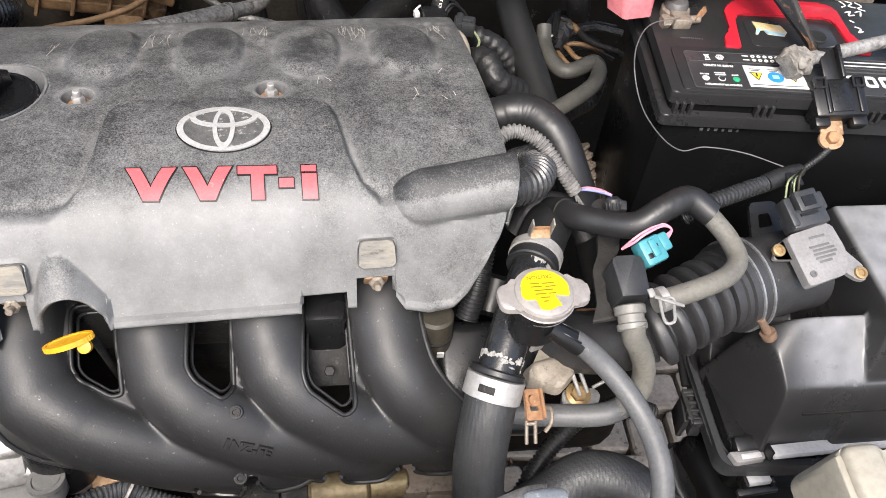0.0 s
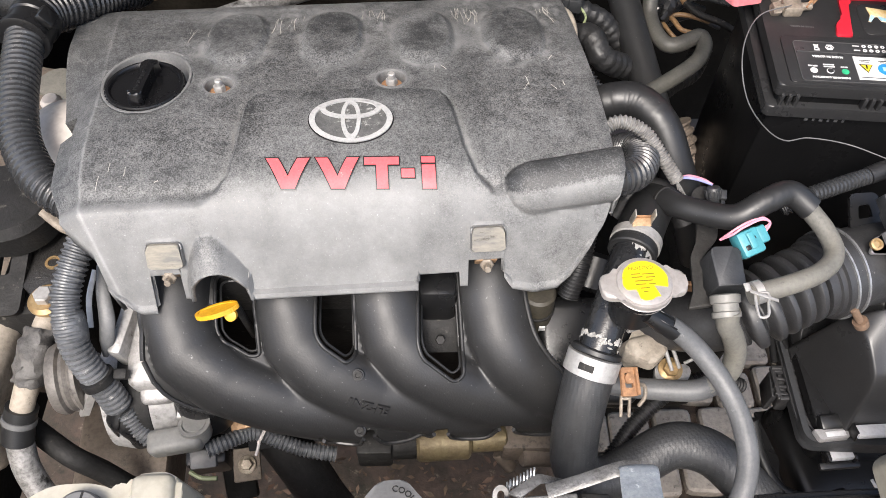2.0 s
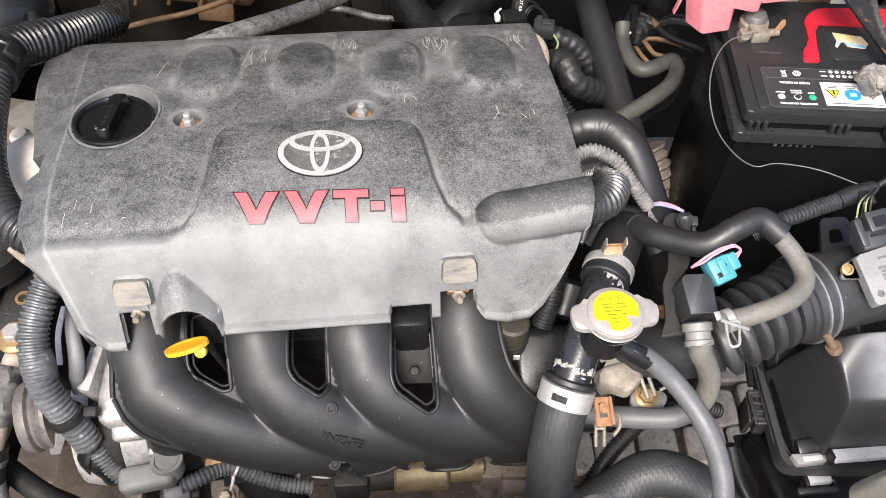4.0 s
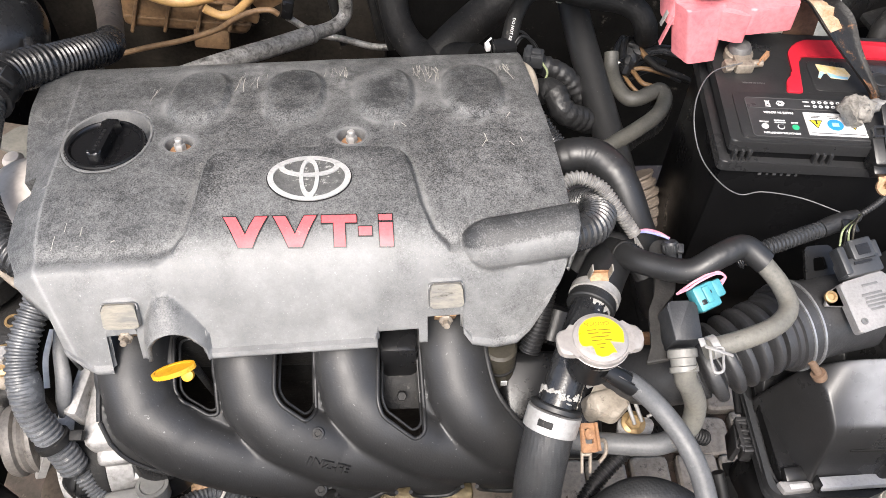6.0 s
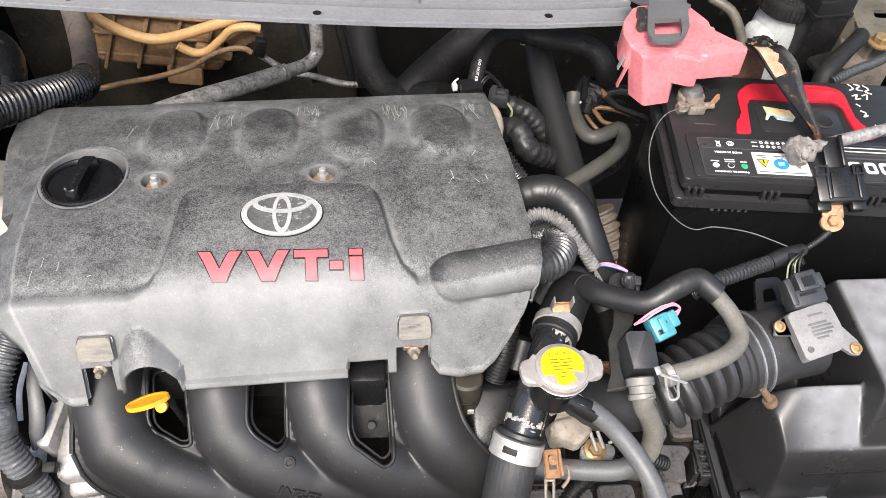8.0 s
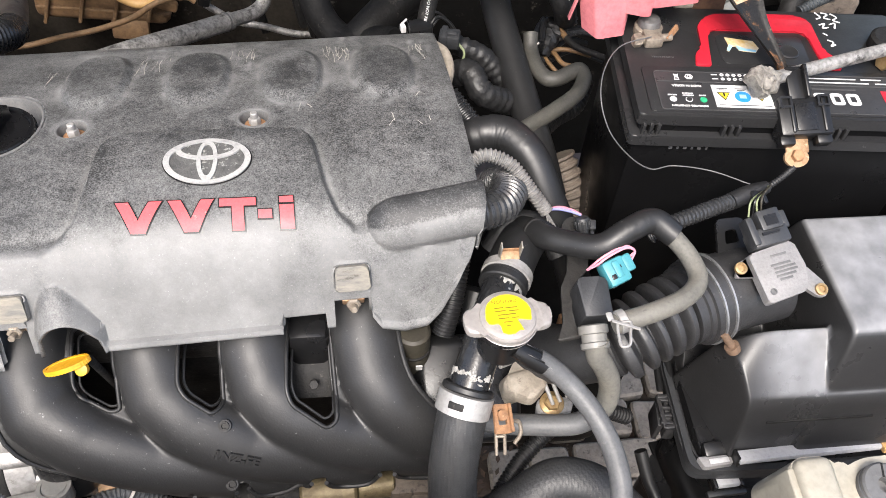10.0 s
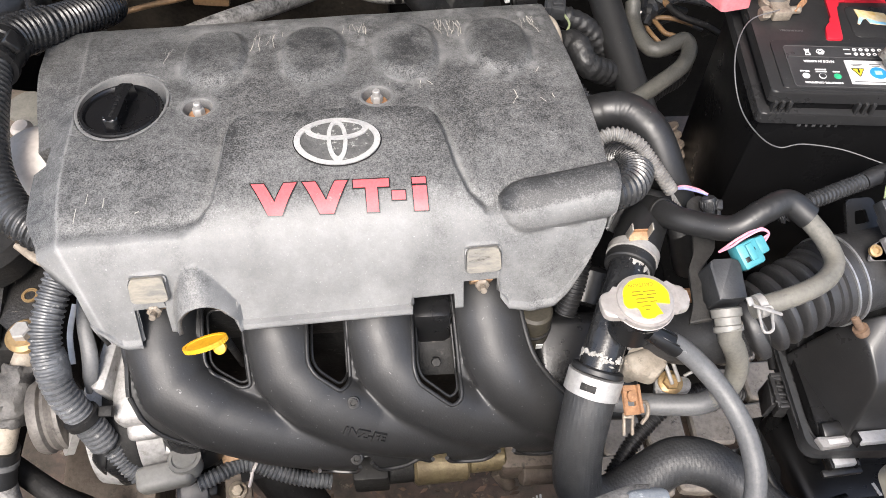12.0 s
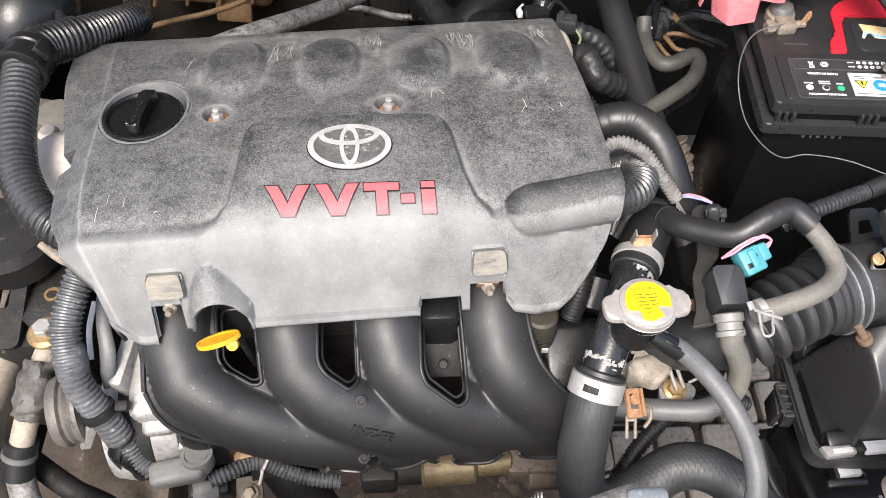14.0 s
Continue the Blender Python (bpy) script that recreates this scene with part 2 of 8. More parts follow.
M["clip_steel"] = mat("clip_steel", (0.31, 0.285, 0.235), (0.165, 0.162, 0.155), 0.5, metal=0.3, scale=110, fine=500, bump=0.3,
                      spot=(0.06, 0.05, 0.04), amount=0.28, stretch=(0.3, 1, 1))
M["dark_steel"] = mat("dull_steel", (0.17, 0.165, 0.16), (0.09, 0.088, 0.085), 0.5, metal=0.5, scale=60, fine=300, bump=0.2, spot=(0.05, 0.04, 0.03), amount=0.2)
M["hose_grey"] = mat("grey_rubber_hose", (0.1050, 0.1065, 0.1080), (0.0675, 0.0690, 0.0705), 0.5, scale=40, fine=500, bump=0.2,
                     spot=(0.20, 0.20, 0.19), amount=0.12)


def cover_material():
    """Weathered grey plastic: dark ground, dusty clouds and painted light where the mesh carries them, fine pale
    specks.
    """
    m = bpy.data.materials.new("cover_plastic")
    m.use_nodes = True
    nt = m.node_tree
    n, link = nt.nodes, nt.links.new
    b = n["Principled BSDF"]
    co = n.new("ShaderNodeTexCoord")

    def tex(sc, det, ro):
        t = n.new("ShaderNodeTexNoise")
        t.inputs["Scale"].default_value, t.inputs["Detail"].default_value, t.inputs["Roughness"].default_value = sc, det, ro
        link(co.outputs["Object"], t.inputs["Vector"])
        return t.outputs[0]

    def math_node(op, a, c):
        q = n.new("ShaderNodeMath")
        q.operation = op
        for s, v in zip(q.inputs, (a, c)):
            if isinstance(v, float):
                s.default_value = v
            else:
                link(v, s)
        return q.outputs[0]

    def remap(src, a, z, lo, hi):
        r = n.new("ShaderNodeMapRange")
        r.inputs[1].default_value, r.inputs[2].default_value, r.inputs[3].default_value, r.inputs[4].default_value = a, z, lo, hi
        link(src, r.inputs[0])
        return r.outputs[0]

    dust_light = n.new("ShaderNodeAttribute")
    dust_light.attribute_name = "dust_light"
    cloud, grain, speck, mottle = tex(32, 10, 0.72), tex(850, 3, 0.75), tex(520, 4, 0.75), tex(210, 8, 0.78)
    f = math_node("MULTIPLY", dust_light.outputs["Fac"], remap(cloud, 0.3, 0.7, 0.85, 1.15))
    f = math_node("ADD", f, math_node("MULTIPLY", remap(speck, 0.62, 0.72, 0.0, 0.45), remap(dust_light.outputs["Fac"], 0.05, 0.28, 0.10, 1.0)))
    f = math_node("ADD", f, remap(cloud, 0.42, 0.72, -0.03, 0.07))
    amp = remap(dust_light.outputs["Fac"], 0.28, 0.46, 0.20, 0.03)
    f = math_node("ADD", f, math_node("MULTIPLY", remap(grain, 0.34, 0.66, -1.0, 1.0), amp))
    f = math_node("ADD", f, math_node("MULTIPLY", remap(mottle, 0.38, 0.64, -1.0, 1.0), remap(dust_light.outputs["Fac"], 0.28, 0.46, 0.11, 0.022)))
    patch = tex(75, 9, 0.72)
    f = math_node("ADD", f, math_node("MULTIPLY", remap(patch, 0.36, 0.64, -0.9, 1.0), remap(dust_light.outputs["Fac"], 0.16, 0.44, 0.065, 0.018)))
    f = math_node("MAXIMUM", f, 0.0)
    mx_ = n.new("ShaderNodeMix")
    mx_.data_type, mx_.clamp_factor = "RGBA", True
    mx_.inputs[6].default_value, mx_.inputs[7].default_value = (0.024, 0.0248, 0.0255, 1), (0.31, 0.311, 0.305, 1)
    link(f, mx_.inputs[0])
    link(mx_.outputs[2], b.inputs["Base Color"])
    link(remap(cloud, 0.3, 0.7, 0.40, 0.58), b.inputs["Roughness"])
    bp = n.new("ShaderNodeBump")
    bp.inputs["Strength"].default_value, bp.inputs["Distance"].default_value = 0.35, 0.001
    link(grain, bp.inputs["Height"])
    link(bp.outputs[0], b.inputs["Normal"])
    return m


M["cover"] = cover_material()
M["clasp_black"] = mat("clasp_plastic", (0.026, 0.026, 0.027), (0.013, 0.013, 0.0135), 0.36, scale=30, fine=400, bump=0.2, spot=(0.10, 0.10, 0.095), amount=0.06, spec=0.6)
M["stay_steel"] = mat("grimy_stay_steel", (0.060, 0.058, 0.055), (0.030, 0.029, 0.027), 0.42, metal=0.35, scale=70, fine=350, bump=0.4, spot=(0.03, 0.026, 0.022), amount=0.25)
M["duct_rubber"] = mat("duct_rubber", (0.034, 0.034, 0.035), (0.019, 0.019, 0.020), 0.42, scale=40, fine=500, bump=0.25, spot=(0.13, 0.127, 0.12), amount=0.12, spot_scale=260)


def knit(m, wavelength=0.0034):
    """Adds the relief of a woven jacket: two sets of fine ridges that cross."""
    nt = m.node_tree
    n, link = nt.nodes, nt.links.new
    b = n["Principled BSDF"]
    co = n.new("ShaderNodeTexCoord")
    waves = []
    for turn in (38, -38):
        mp = n.new("ShaderNodeMapping")
        mp.inputs["Rotation"].default_value = (math.radians(25), 0, math.radians(turn))
        link(co.outputs["Object"], mp.inputs["Vector"])
        w = n.new("ShaderNodeTexWave")
        w.inputs["Scale"].default_value = 2 * math.pi / (20 * wavelength)
        w.inputs["Distortion"].default_value, w.inputs["Detail"].default_value = 1.2, 2.0
        link(mp.outputs[0], w.inputs["Vector"])
        waves.append(w.outputs["Fac"])
    q = n.new("ShaderNodeMath")
    q.operation = "MULTIPLY"
    link(waves[0], q.inputs[0])
    link(waves[1], q.inputs[1])
    bp = n.new("ShaderNodeBump")
    bp.inputs["Strength"].default_value, bp.inputs["Distance"].default_value = 0.20, 0.0008
    link(q.outputs[0], bp.inputs["Height"])
    if b.inputs["Normal"].links:
        link(b.inputs["Normal"].links[0].from_socket, bp.inputs["Normal"])
    link(bp.outputs[0], b.inputs["Normal"])


knit(M["woven_rubber"])
M["olive_hose"] = mat("olive_rubber", (0.082, 0.080, 0.070), (0.040, 0.039, 0.036), 0.5, scale=38, fine=500, bump=0.2, spot=(0.03, 0.03, 0.028), amount=0.16, spot_scale=160)
M["brown_panel"] = mat("grimy_inner_panel", (0.150, 0.122, 0.098), (0.070, 0.056, 0.045), 0.7, scale=20, fine=240, bump=0.4, spot=(0.030, 0.026, 0.022), amount=0.3, spot_scale=60)
M["tank_plastic"] = mat("tank_plastic", (0.38, 0.395, 0.39), (0.29, 0.30, 0.29), 0.35, scale=25, fine=200, bump=0.05, spot=(0.42, 0.36, 0.28), amount=0.1)
M["worn_steel"] = mat("worn_steel", (0.17, 0.168, 0.163), (0.060, 0.058, 0.055), 0.42, metal=0.55, scale=110, fine=400, bump=0.5, spot=(0.035, 0.032, 0.028), amount=0.30, spot_scale=120)
M["loop_paint"] = mat("scuffed_grey_paint", (0.115, 0.117, 0.122), (0.085, 0.087, 0.092), 0.36, scale=30, fine=400, bump=0.1, spot=(0.20, 0.20, 0.20), amount=0.1)
M["olive_paint"] = mat("grimy_olive_paint", (0.125, 0.112, 0.086), (0.060, 0.052, 0.040), 0.55, scale=26, fine=300, bump=0.3, spot=(0.022, 0.019, 0.016), amount=0.25, spot_scale=50)
M["ash_conduit"] = mat("ash_conduit", (0.044, 0.050, 0.054), (0.024, 0.027, 0.030), 0.5, scale=40, fine=300, bump=0.2)
M["dark_rust"] = mat("dark_rust", (0.085, 0.040, 0.020), (0.040, 0.019, 0.011), 0.85, scale=60, fine=380, bump=0.6, spot=(0.15, 0.07, 0.03), amount=0.2)
M["tan_wire"] = mat("tan_wire_skin", (0.23, 0.135, 0.062), (0.11, 0.066, 0.034), 0.55, scale=60, fine=300, bump=0.2)
M["ledge_grey"] = mat("pale_ledge", (0.44, 0.44, 0.445), (0.36, 0.36, 0.365), 0.5, scale=40, fine=400, bump=0.1, spot=(0.22, 0.215, 0.21), amount=0.12)
M["reservoir"] = mat("aged_reservoir", (0.56, 0.515, 0.475), (0.46, 0.415, 0.365), 0.45, scale=18, fine=200, bump=0.06, spot=(0.30, 0.24, 0.17), amount=0.1)
M["insulation"] = mat("grimy_insulation", (0.034, 0.029, 0.023), (0.012, 0.0105, 0.009), 0.9, scale=12, fine=180, bump=0.7, spot=(0.075, 0.066, 0.052), amount=0.2, spot_scale=38, spec=0.1)
M["gloss_conduit"] = mat("gloss_conduit", (0.017, 0.0172, 0.018), (0.009, 0.0091, 0.0096), 0.26, scale=60, fine=350, bump=0.2, spot=(0.10, 0.098, 0.092), amount=0.12, spot_scale=150)
M["clamp_wire"] = mat("dull_clamp_wire", (0.34, 0.345, 0.35), (0.20, 0.203, 0.206), 0.4, metal=0.6, scale=60, fine=300, bump=0.2, spot=(0.09, 0.08, 0.07), amount=0.2)
M["dull_rust"] = mat("dull_rust", (0.17, 0.105, 0.065), (0.085, 0.055, 0.036), 0.8, scale=80, fine=420, bump=0.5)
# Grimy metal with the shade of the gap beside the battery painted in.
M["deep_black"] = mat("grimy_shaded_metal", (0.0040, 0.0039, 0.0038), (0.0022, 0.0021, 0.0021), 0.75, scale=24, fine=240, bump=0.5, spot=(0.022, 0.020, 0.018), amount=0.14, spec=0.15)
M["torn_tape"] = mat("torn_tape", (0.105, 0.100, 0.094), (0.045, 0.043, 0.041), 0.6, scale=70, fine=300, bump=0.8, spot=(0.22, 0.21, 0.19), amount=0.2)
M["scraped_paint"] = mat("scraped_black_paint", (0.022, 0.021, 0.020), (0.010, 0.0096, 0.0092), 0.42, scale=60, fine=350, bump=0.7, spot=(0.34, 0.31, 0.27), amount=0.14, spot_scale=130)
M["faded_print"] = mat("faded_sticker", (0.62, 0.56, 0.42), (0.66, 0.42, 0.10), 0.5, scale=70, fine=300, bump=0.05)
M["faded_blue"] = mat("faded_blue_print", (0.16, 0.42, 0.62), (0.42, 0.55, 0.62), 0.5, scale=120, bump=0.0)
M["dusty_conduit"] = mat("dusty_conduit", (0.1190, 0.1232, 0.1288), (0.0364, 0.0378, 0.0399), 0.36, scale=45, fine=350, bump=0.3, spot=(0.30, 0.295, 0.28), amount=0.26, spot_scale=140)
# Darker copy of the battery plastic, with the shade on its sides painted in.
M["battery_shaded"] = mat("battery_shaded", (0.0055, 0.0055, 0.0058), (0.0032, 0.0032, 0.0034), 0.34, scale=20, fine=500, bump=0.06, spot=(0.03, 0.03, 0.029), amount=0.02, spot_scale=200, spec=0.1)
M["label_film"] = mat("label_film", (0.034, 0.034, 0.035), (0.022, 0.022, 0.023), 0.38, scale=40, fine=500, bump=0.06, spot=(0.12, 0.12, 0.115), amount=0.05, spot_scale=220)
M["lettering_grey"] = mat("worn_lettering", (0.07, 0.07, 0.07), None, 0.5, scale=60, bump=0.1)
# The last colour paints the sky's reflection on the sloping top.
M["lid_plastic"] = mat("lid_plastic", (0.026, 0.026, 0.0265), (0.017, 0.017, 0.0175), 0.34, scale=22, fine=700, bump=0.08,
                       spot=(0.15, 0.15, 0.145), amount=0.05, spot_scale=120, spec=0.4, dust_light=(0.30, 0.305, 0.315))
M["crust"] = mat("corrosion", (0.40, 0.39, 0.365), (0.17, 0.163, 0.15), 0.9, scale=120, fine=400, bump=0.8,
                 spot=(0.06, 0.06, 0.06), amount=0.25, spot_scale=200)


# ---- building helpers ----
ORIGIN = {}


def thing(name, at, label, category, group="", kind=""):
    """An Empty at the base of a thing; its parts are built in world coordinates."""
    ob = new(name)
    ob.empty_display_size = 0.02
    ob.location = at
    ORIGIN[ob.name] = Vector(at)
    return tagged(ob, label, category, group, kind)


def part(name, bm, material, parent, label="", angle=38):
    me = bpy.data.meshes.new(name)
    o = ORIGIN.get(parent.name, Vector()) if parent else Vector()
    bmesh.ops.translate(bm, verts=bm.verts, vec=-o)
    bmesh.ops.recalc_face_normals(bm, faces=bm.faces)
    bm.to_mesh(me)
    bm.free()
    return finish(name, me, material, parent, label, angle, o)


def finish(name, me, material, parent, label="", angle=38, o=None):
    me.polygons.foreach_set("use_smooth", [True] * len(me.polygons))
    me.set_sharp_from_angle(angle=radians(angle))
    me.materials.append(M[material])
    ob = new(name, me)
    if parent:
        ob.parent = parent
        ORIGIN[ob.name] = o
    if label:
        ob["label"] = label
    return ob


def single(name, bm, material, label, category, group="", kind=""):
    """A thing that is one mesh, with its origin at its base."""
    xs = [v.co.copy() for v in bm.verts]
    base = Vector((sum(v.x for v in xs) / len(xs), sum(v.y for v in xs) / len(xs), min(v.z for v in xs)))
    bmesh.ops.translate(bm, verts=bm.verts, vec=-base)
    ob = part(name, bm, material, None)
    ob.location = base
    ORIGIN[ob.name] = base
    return tagged(ob, label, category, group, kind)


def frame_of(d):
    d = d.normalized()
    side = d.cross(Vector((0, 0, 1)))
    if side.length < 1e-3:
        side = Vector((1, 0, 0))
    side.normalize()
    return d, side, side.cross(d)


def smooth_path(pts, per=8):
    """A smooth line through a few control points."""
    p = [Vector(q) for q in pts]
    if len(p) == 2:
        return [p[0].lerp(p[1], i / per) for i in range(per + 1)]
    p = [2 * p[0] - p[1]] + p + [2 * p[-1] - p[-2]]
    out = []
    for i in range(1, len(p) - 2):
        a, b, c, d = p[i - 1:i + 3]
        for k in range(per):
            t = k / per
            out.append(0.5 * (2 * b + (c - a) * t + (2 * a - 5 * b + 4 * c - d) * t * t + (3 * b - a - 3 * c + d) * t ** 3))
    return out + [p[-2]]


def even_path(pts, step):
    fine = smooth_path(pts, 24)
    out, left = [fine[0]], step
    for a, b in zip(fine, fine[1:]):
        d = (b - a).length
        while d >= left and d > 1e-9:
            a = a.lerp(b, left / d)
            out.append(a)
            d, left = (b - a).length, step
        left -= d
    return out


def sweep(bm, path, radius, seg=14, flat=1.0, cap=True, twist=0.0):
    """Adds a tube along a line; radius is a number or a function of (index, fraction)."""
    rings, up = [], None
    n = len(path)
    for i, c in enumerate(path):
        d = (path[min(i + 1, n - 1)] - path[max(i - 1, 0)]).normalized()
        if up is None:
            _, _, up = frame_of(d)
        side = d.cross(up)
        if side.length < 1e-4:
            side = frame_of(d)[1]
        side.normalize()
        up = side.cross(d).normalized()
        r = radius(i, i / max(n - 1, 1)) if callable(radius) else radius
        rings.append([bm.verts.new(c + r * (math.cos(a) * side + flat * math.sin(a) * up))
                      for a in (2 * math.pi * k / seg + twist for k in range(seg))])
    for a, b in zip(rings, rings[1:]):
        for k in range(seg):
            bm.faces.new((a[k], a[(k + 1) % seg], b[(k + 1) % seg], b[k]))
    if cap:
        bm.faces.new(rings[0][::-1])
        bm.faces.new(rings[-1])
    return bm


def tube(pts, r, seg=14, per=8, flat=1.0):
    path = smooth_path(pts, per)
    if isinstance(r, (list, tuple)):
        rr = list(r)

        def radius(i, f):
            x = f * (len(rr) - 1)
            k = min(int(x), len(rr) - 2)
            return rr[k] + (rr[k + 1] - rr[k]) * (x - k)
        return sweep(bmesh.new(), path, radius, seg, flat)
    return sweep(bmesh.new(), path, r, seg, flat)


def corrugated(pts, r, pitch=0.004, depth=0.0014, seg=16):
    """A ribbed hose: square-shouldered rings along a line."""
    path = even_path(pts, pitch / 4)
    prof = (0.0, 0.0, -1.0, -1.0)
    return sweep(bmesh.new(), path, lambda i, f: r + depth * prof[i % 4], seg)


def wrinkled(pts, r, seg, places, depth=0.00035, pitch=0.0030):
    """A rubber hose with creases across it; places holds (middle, reach) along its length in metres."""
    step = 0.0008
    path = even_path(pts, step)
    bm = sweep(bmesh.new(), path, r, seg)
    bm.verts.ensure_lookup_table()
    for i in range(len(path)):
        d = i * step
        w = sum(math.exp(-((d - m) / reach) ** 2) for m, reach in places)
        if w < 0.02:
            continue
        for k in range(seg):
            v, a = bm.verts[i * seg + k], 2 * math.pi * k / seg
            q = noise.noise(Vector((d / pitch, 1.1 * math.cos(a), 1.1 * math.sin(a)))) + 0.5 * noise.noise(Vector((d / pitch * 2.3, 2 * math.cos(a), 2 * math.sin(a) + 5)))
            v.co += (v.co - path[i]).normalized() * depth * min(w, 1) * (q - 0.15)
    return bm


def box(size, m=None, bevel=0.003, seg=2, taper=1.0):
    """A block with rounded edges, centred on the pose m; taper narrows its top."""
    bm = bmesh.new()
    bmesh.ops.create_cube(bm, size=1)
    for v in bm.verts:
        k = taper if v.co.z > 0 else 1
        v.co = Vector((v.co.x * size[0] * k, v.co.y * size[1] * k, v.co.z * size[2]))
    if bevel:
        bmesh.ops.bevel(bm, geom=bm.edges[:], offset=min(bevel, min(size) * 0.45), segments=seg, profile=0.5, affect="EDGES")
    if m is not None:
        bmesh.ops.transform(bm, matrix=m, verts=bm.verts)
    return bm


def lathe(profile, m=None, seg=28, close=True):
    """Turns a profile of (radius, height) round z."""
    bm = bmesh.new()
    rings = [[bm.verts.new((r * math.cos(a), r * math.sin(a), z)) for a in (2 * math.pi * k / seg for k in range(seg))]
             for r, z in profile]
    for a, b in zip(rings, rings[1:]):
        for k in range(seg):
            bm.faces.new((a[k], a[(k + 1) % seg], b[(k + 1) % seg], b[k]))
    if close:
        bm.faces.new(rings[0][::-1])
        bm.faces.new(rings[-1])
    if m is not None:
        bmesh.ops.transform(bm, matrix=m, verts=bm.verts)
    return bm


def prism(outline, z0, z1, m=None, bevel=0.0, seg=2, shrink=1.0):
    """An outline in plan, raised from z0 to z1, with rounded upper edges; shrink draws the top in towards its middle."""
    bm = bmesh.new()
    cx = sum(p[0] for p in outline) / len(outline)
    cy = sum(p[1] for p in outline) / len(outline)
    lo = [bm.verts.new((x, y, z0)) for x, y in outline]
    hi = [bm.verts.new((cx + (x - cx) * shrink, cy + (y - cy) * shrink, z1)) for x, y in outline]
    n = len(outline)
    bm.faces.new(lo[::-1])
    top = bm.faces.new(hi)
    for k in range(n):
        bm.faces.new((lo[k], lo[(k + 1) % n], hi[(k + 1) % n], hi[k]))
    if bevel:
        edges = list(top.edges)
        bmesh.ops.bevel(bm, geom=edges, offset=bevel, segments=seg, profile=0.5, affect="EDGES")
    if m is not None:
        bmesh.ops.transform(bm, matrix=m, verts=bm.verts)
    return bm


def loft(low, high, z0, z1, r, bevel):
    """A block between two outlines of as many corners, with rounded corners and upper edges."""
    bm = bmesh.new()
    lo = [bm.verts.new((x, y, z0)) for x, y in rounded(low, r)]
    hi = [bm.verts.new((x, y, z1)) for x, y in rounded(high, r)]
    n = len(lo)
    bm.faces.new(lo)
    top = bm.faces.new(hi[::-1])
    for k in range(n):
        bm.faces.new((lo[(k + 1) % n], lo[k], hi[k], hi[(k + 1) % n]))
    bmesh.ops.bevel(bm, geom=list(top.edges), offset=bevel, segments=3, profile=0.5, affect="EDGES")
    bmesh.ops.recalc_face_normals(bm, faces=bm.faces)
    return bm


def rounded(outline, r, seg=4):
    """The same outline with its corners rounded."""
    out, n = [], len(outline)
    for i in range(n):
        p, a, b = Vector(outline[i]), Vector(outline[i - 1]), Vector(outline[(i + 1) % n])
        k = min(r, (a - p).length * 0.45, (b - p).length * 0.45)
        s, e = p + (a - p).normalized() * k, p + (b - p).normalized() * k
        for j in range(seg + 1):
            t = j / seg
            q = s * (1 - t) ** 2 + p * 2 * t * (1 - t) + e * t * t
            out.append((q.x, q.y))
    return out


def oval(rx, ry, n=48, cx=0.0, cy=0.0):
    return [(cx + rx * math.cos(2 * math.pi * k / n), cy + ry * math.sin(2 * math.pi * k / n)) for k in range(n)]


def ring_prism(outer, inner, z0, z1, m=None):
    """A flat ring between two outlines of equal count."""
    bm = bmesh.new()
    n = len(outer)
    v = [[bm.verts.new((x, y, z)) for x, y in line] for line, z in ((outer, z0), (outer, z1), (inner, z1), (inner, z0))]
    for a in range(4):
        p, q = v[a], v[(a + 1) % 4]
        for k in range(n):
            bm.faces.new((p[k], p[(k + 1) % n], q[(k + 1) % n], q[k]))
    if m is not None:
        bmesh.ops.transform(bm, matrix=m, verts=bm.verts)
    return bm


def join(*bms):
    """One bmesh out of several."""
    out = bms[0]
    for b in bms[1:]:
        me = bpy.data.meshes.new("tmp")
        b.to_mesh(me)
        b.free()
        out.from_mesh(me)
        bpy.data.meshes.remove(me)
    return out


def between(a, b):
    """A pose at a whose z axis points to b."""
    a, b = Vector(a), Vector(b)
    return Matrix.Translation(a) @ (b - a).to_track_quat("Z", "Y").to_matrix().to_4x4()


def rod(a, b, r, seg=14, chamfer=0.15):
    h = (Vector(b) - Vector(a)).length
    c = min(r * chamfer, h * 0.2)
    return lathe([(r - c, 0), (r, c), (r, h - c), (r - c, h)], between(a, b), seg)


def hexbolt(at, up, r=0.006, h=0.005, washer=True):
    m = between(at, Vector(at) + Vector(up))
    bm = lathe([(r, 0), (r, h * 0.85), (r * 0.86, h)], m, 6)
    if washer:
        bm = join(bm, lathe([(r * 1.5, -0.0015), (r * 1.5, 0.0005), (r * 1.4, 0.001)], m, 20))
    return bm


def wording(text, size, m, depth=0.0004, bold=0.0):
    """Raised lettering in the built-in font, as a mesh on the pose m."""
    cu = bpy.data.curves.new("lettering", "FONT")
    cu.body, cu.size, cu.extrude, cu.align_x, cu.align_y, cu.offset = text, size, depth, "CENTER", "CENTER", bold
    cu.resolution_u = 2
    ob = new("lettering", cu)
    dg = bpy.context.evaluated_depsgraph_get()
    dg.update()
    me = bpy.data.meshes.new_from_object(ob.evaluated_get(dg))
    bpy.data.objects.remove(ob)
    bpy.data.curves.remove(cu)
    bm = bmesh.new()
    bm.from_mesh(me)
    bpy.data.meshes.remove(me)
    bmesh.ops.transform(bm, matrix=m, verts=bm.verts)
    return bm


def smoothstep(a, b, x):
    t = min(max((x - a) / (b - a), 0.0), 1.0)
    return t * t * (3 - 2 * t)


def table(xs, ys, x):
    return float(np.interp(x, xs, ys))


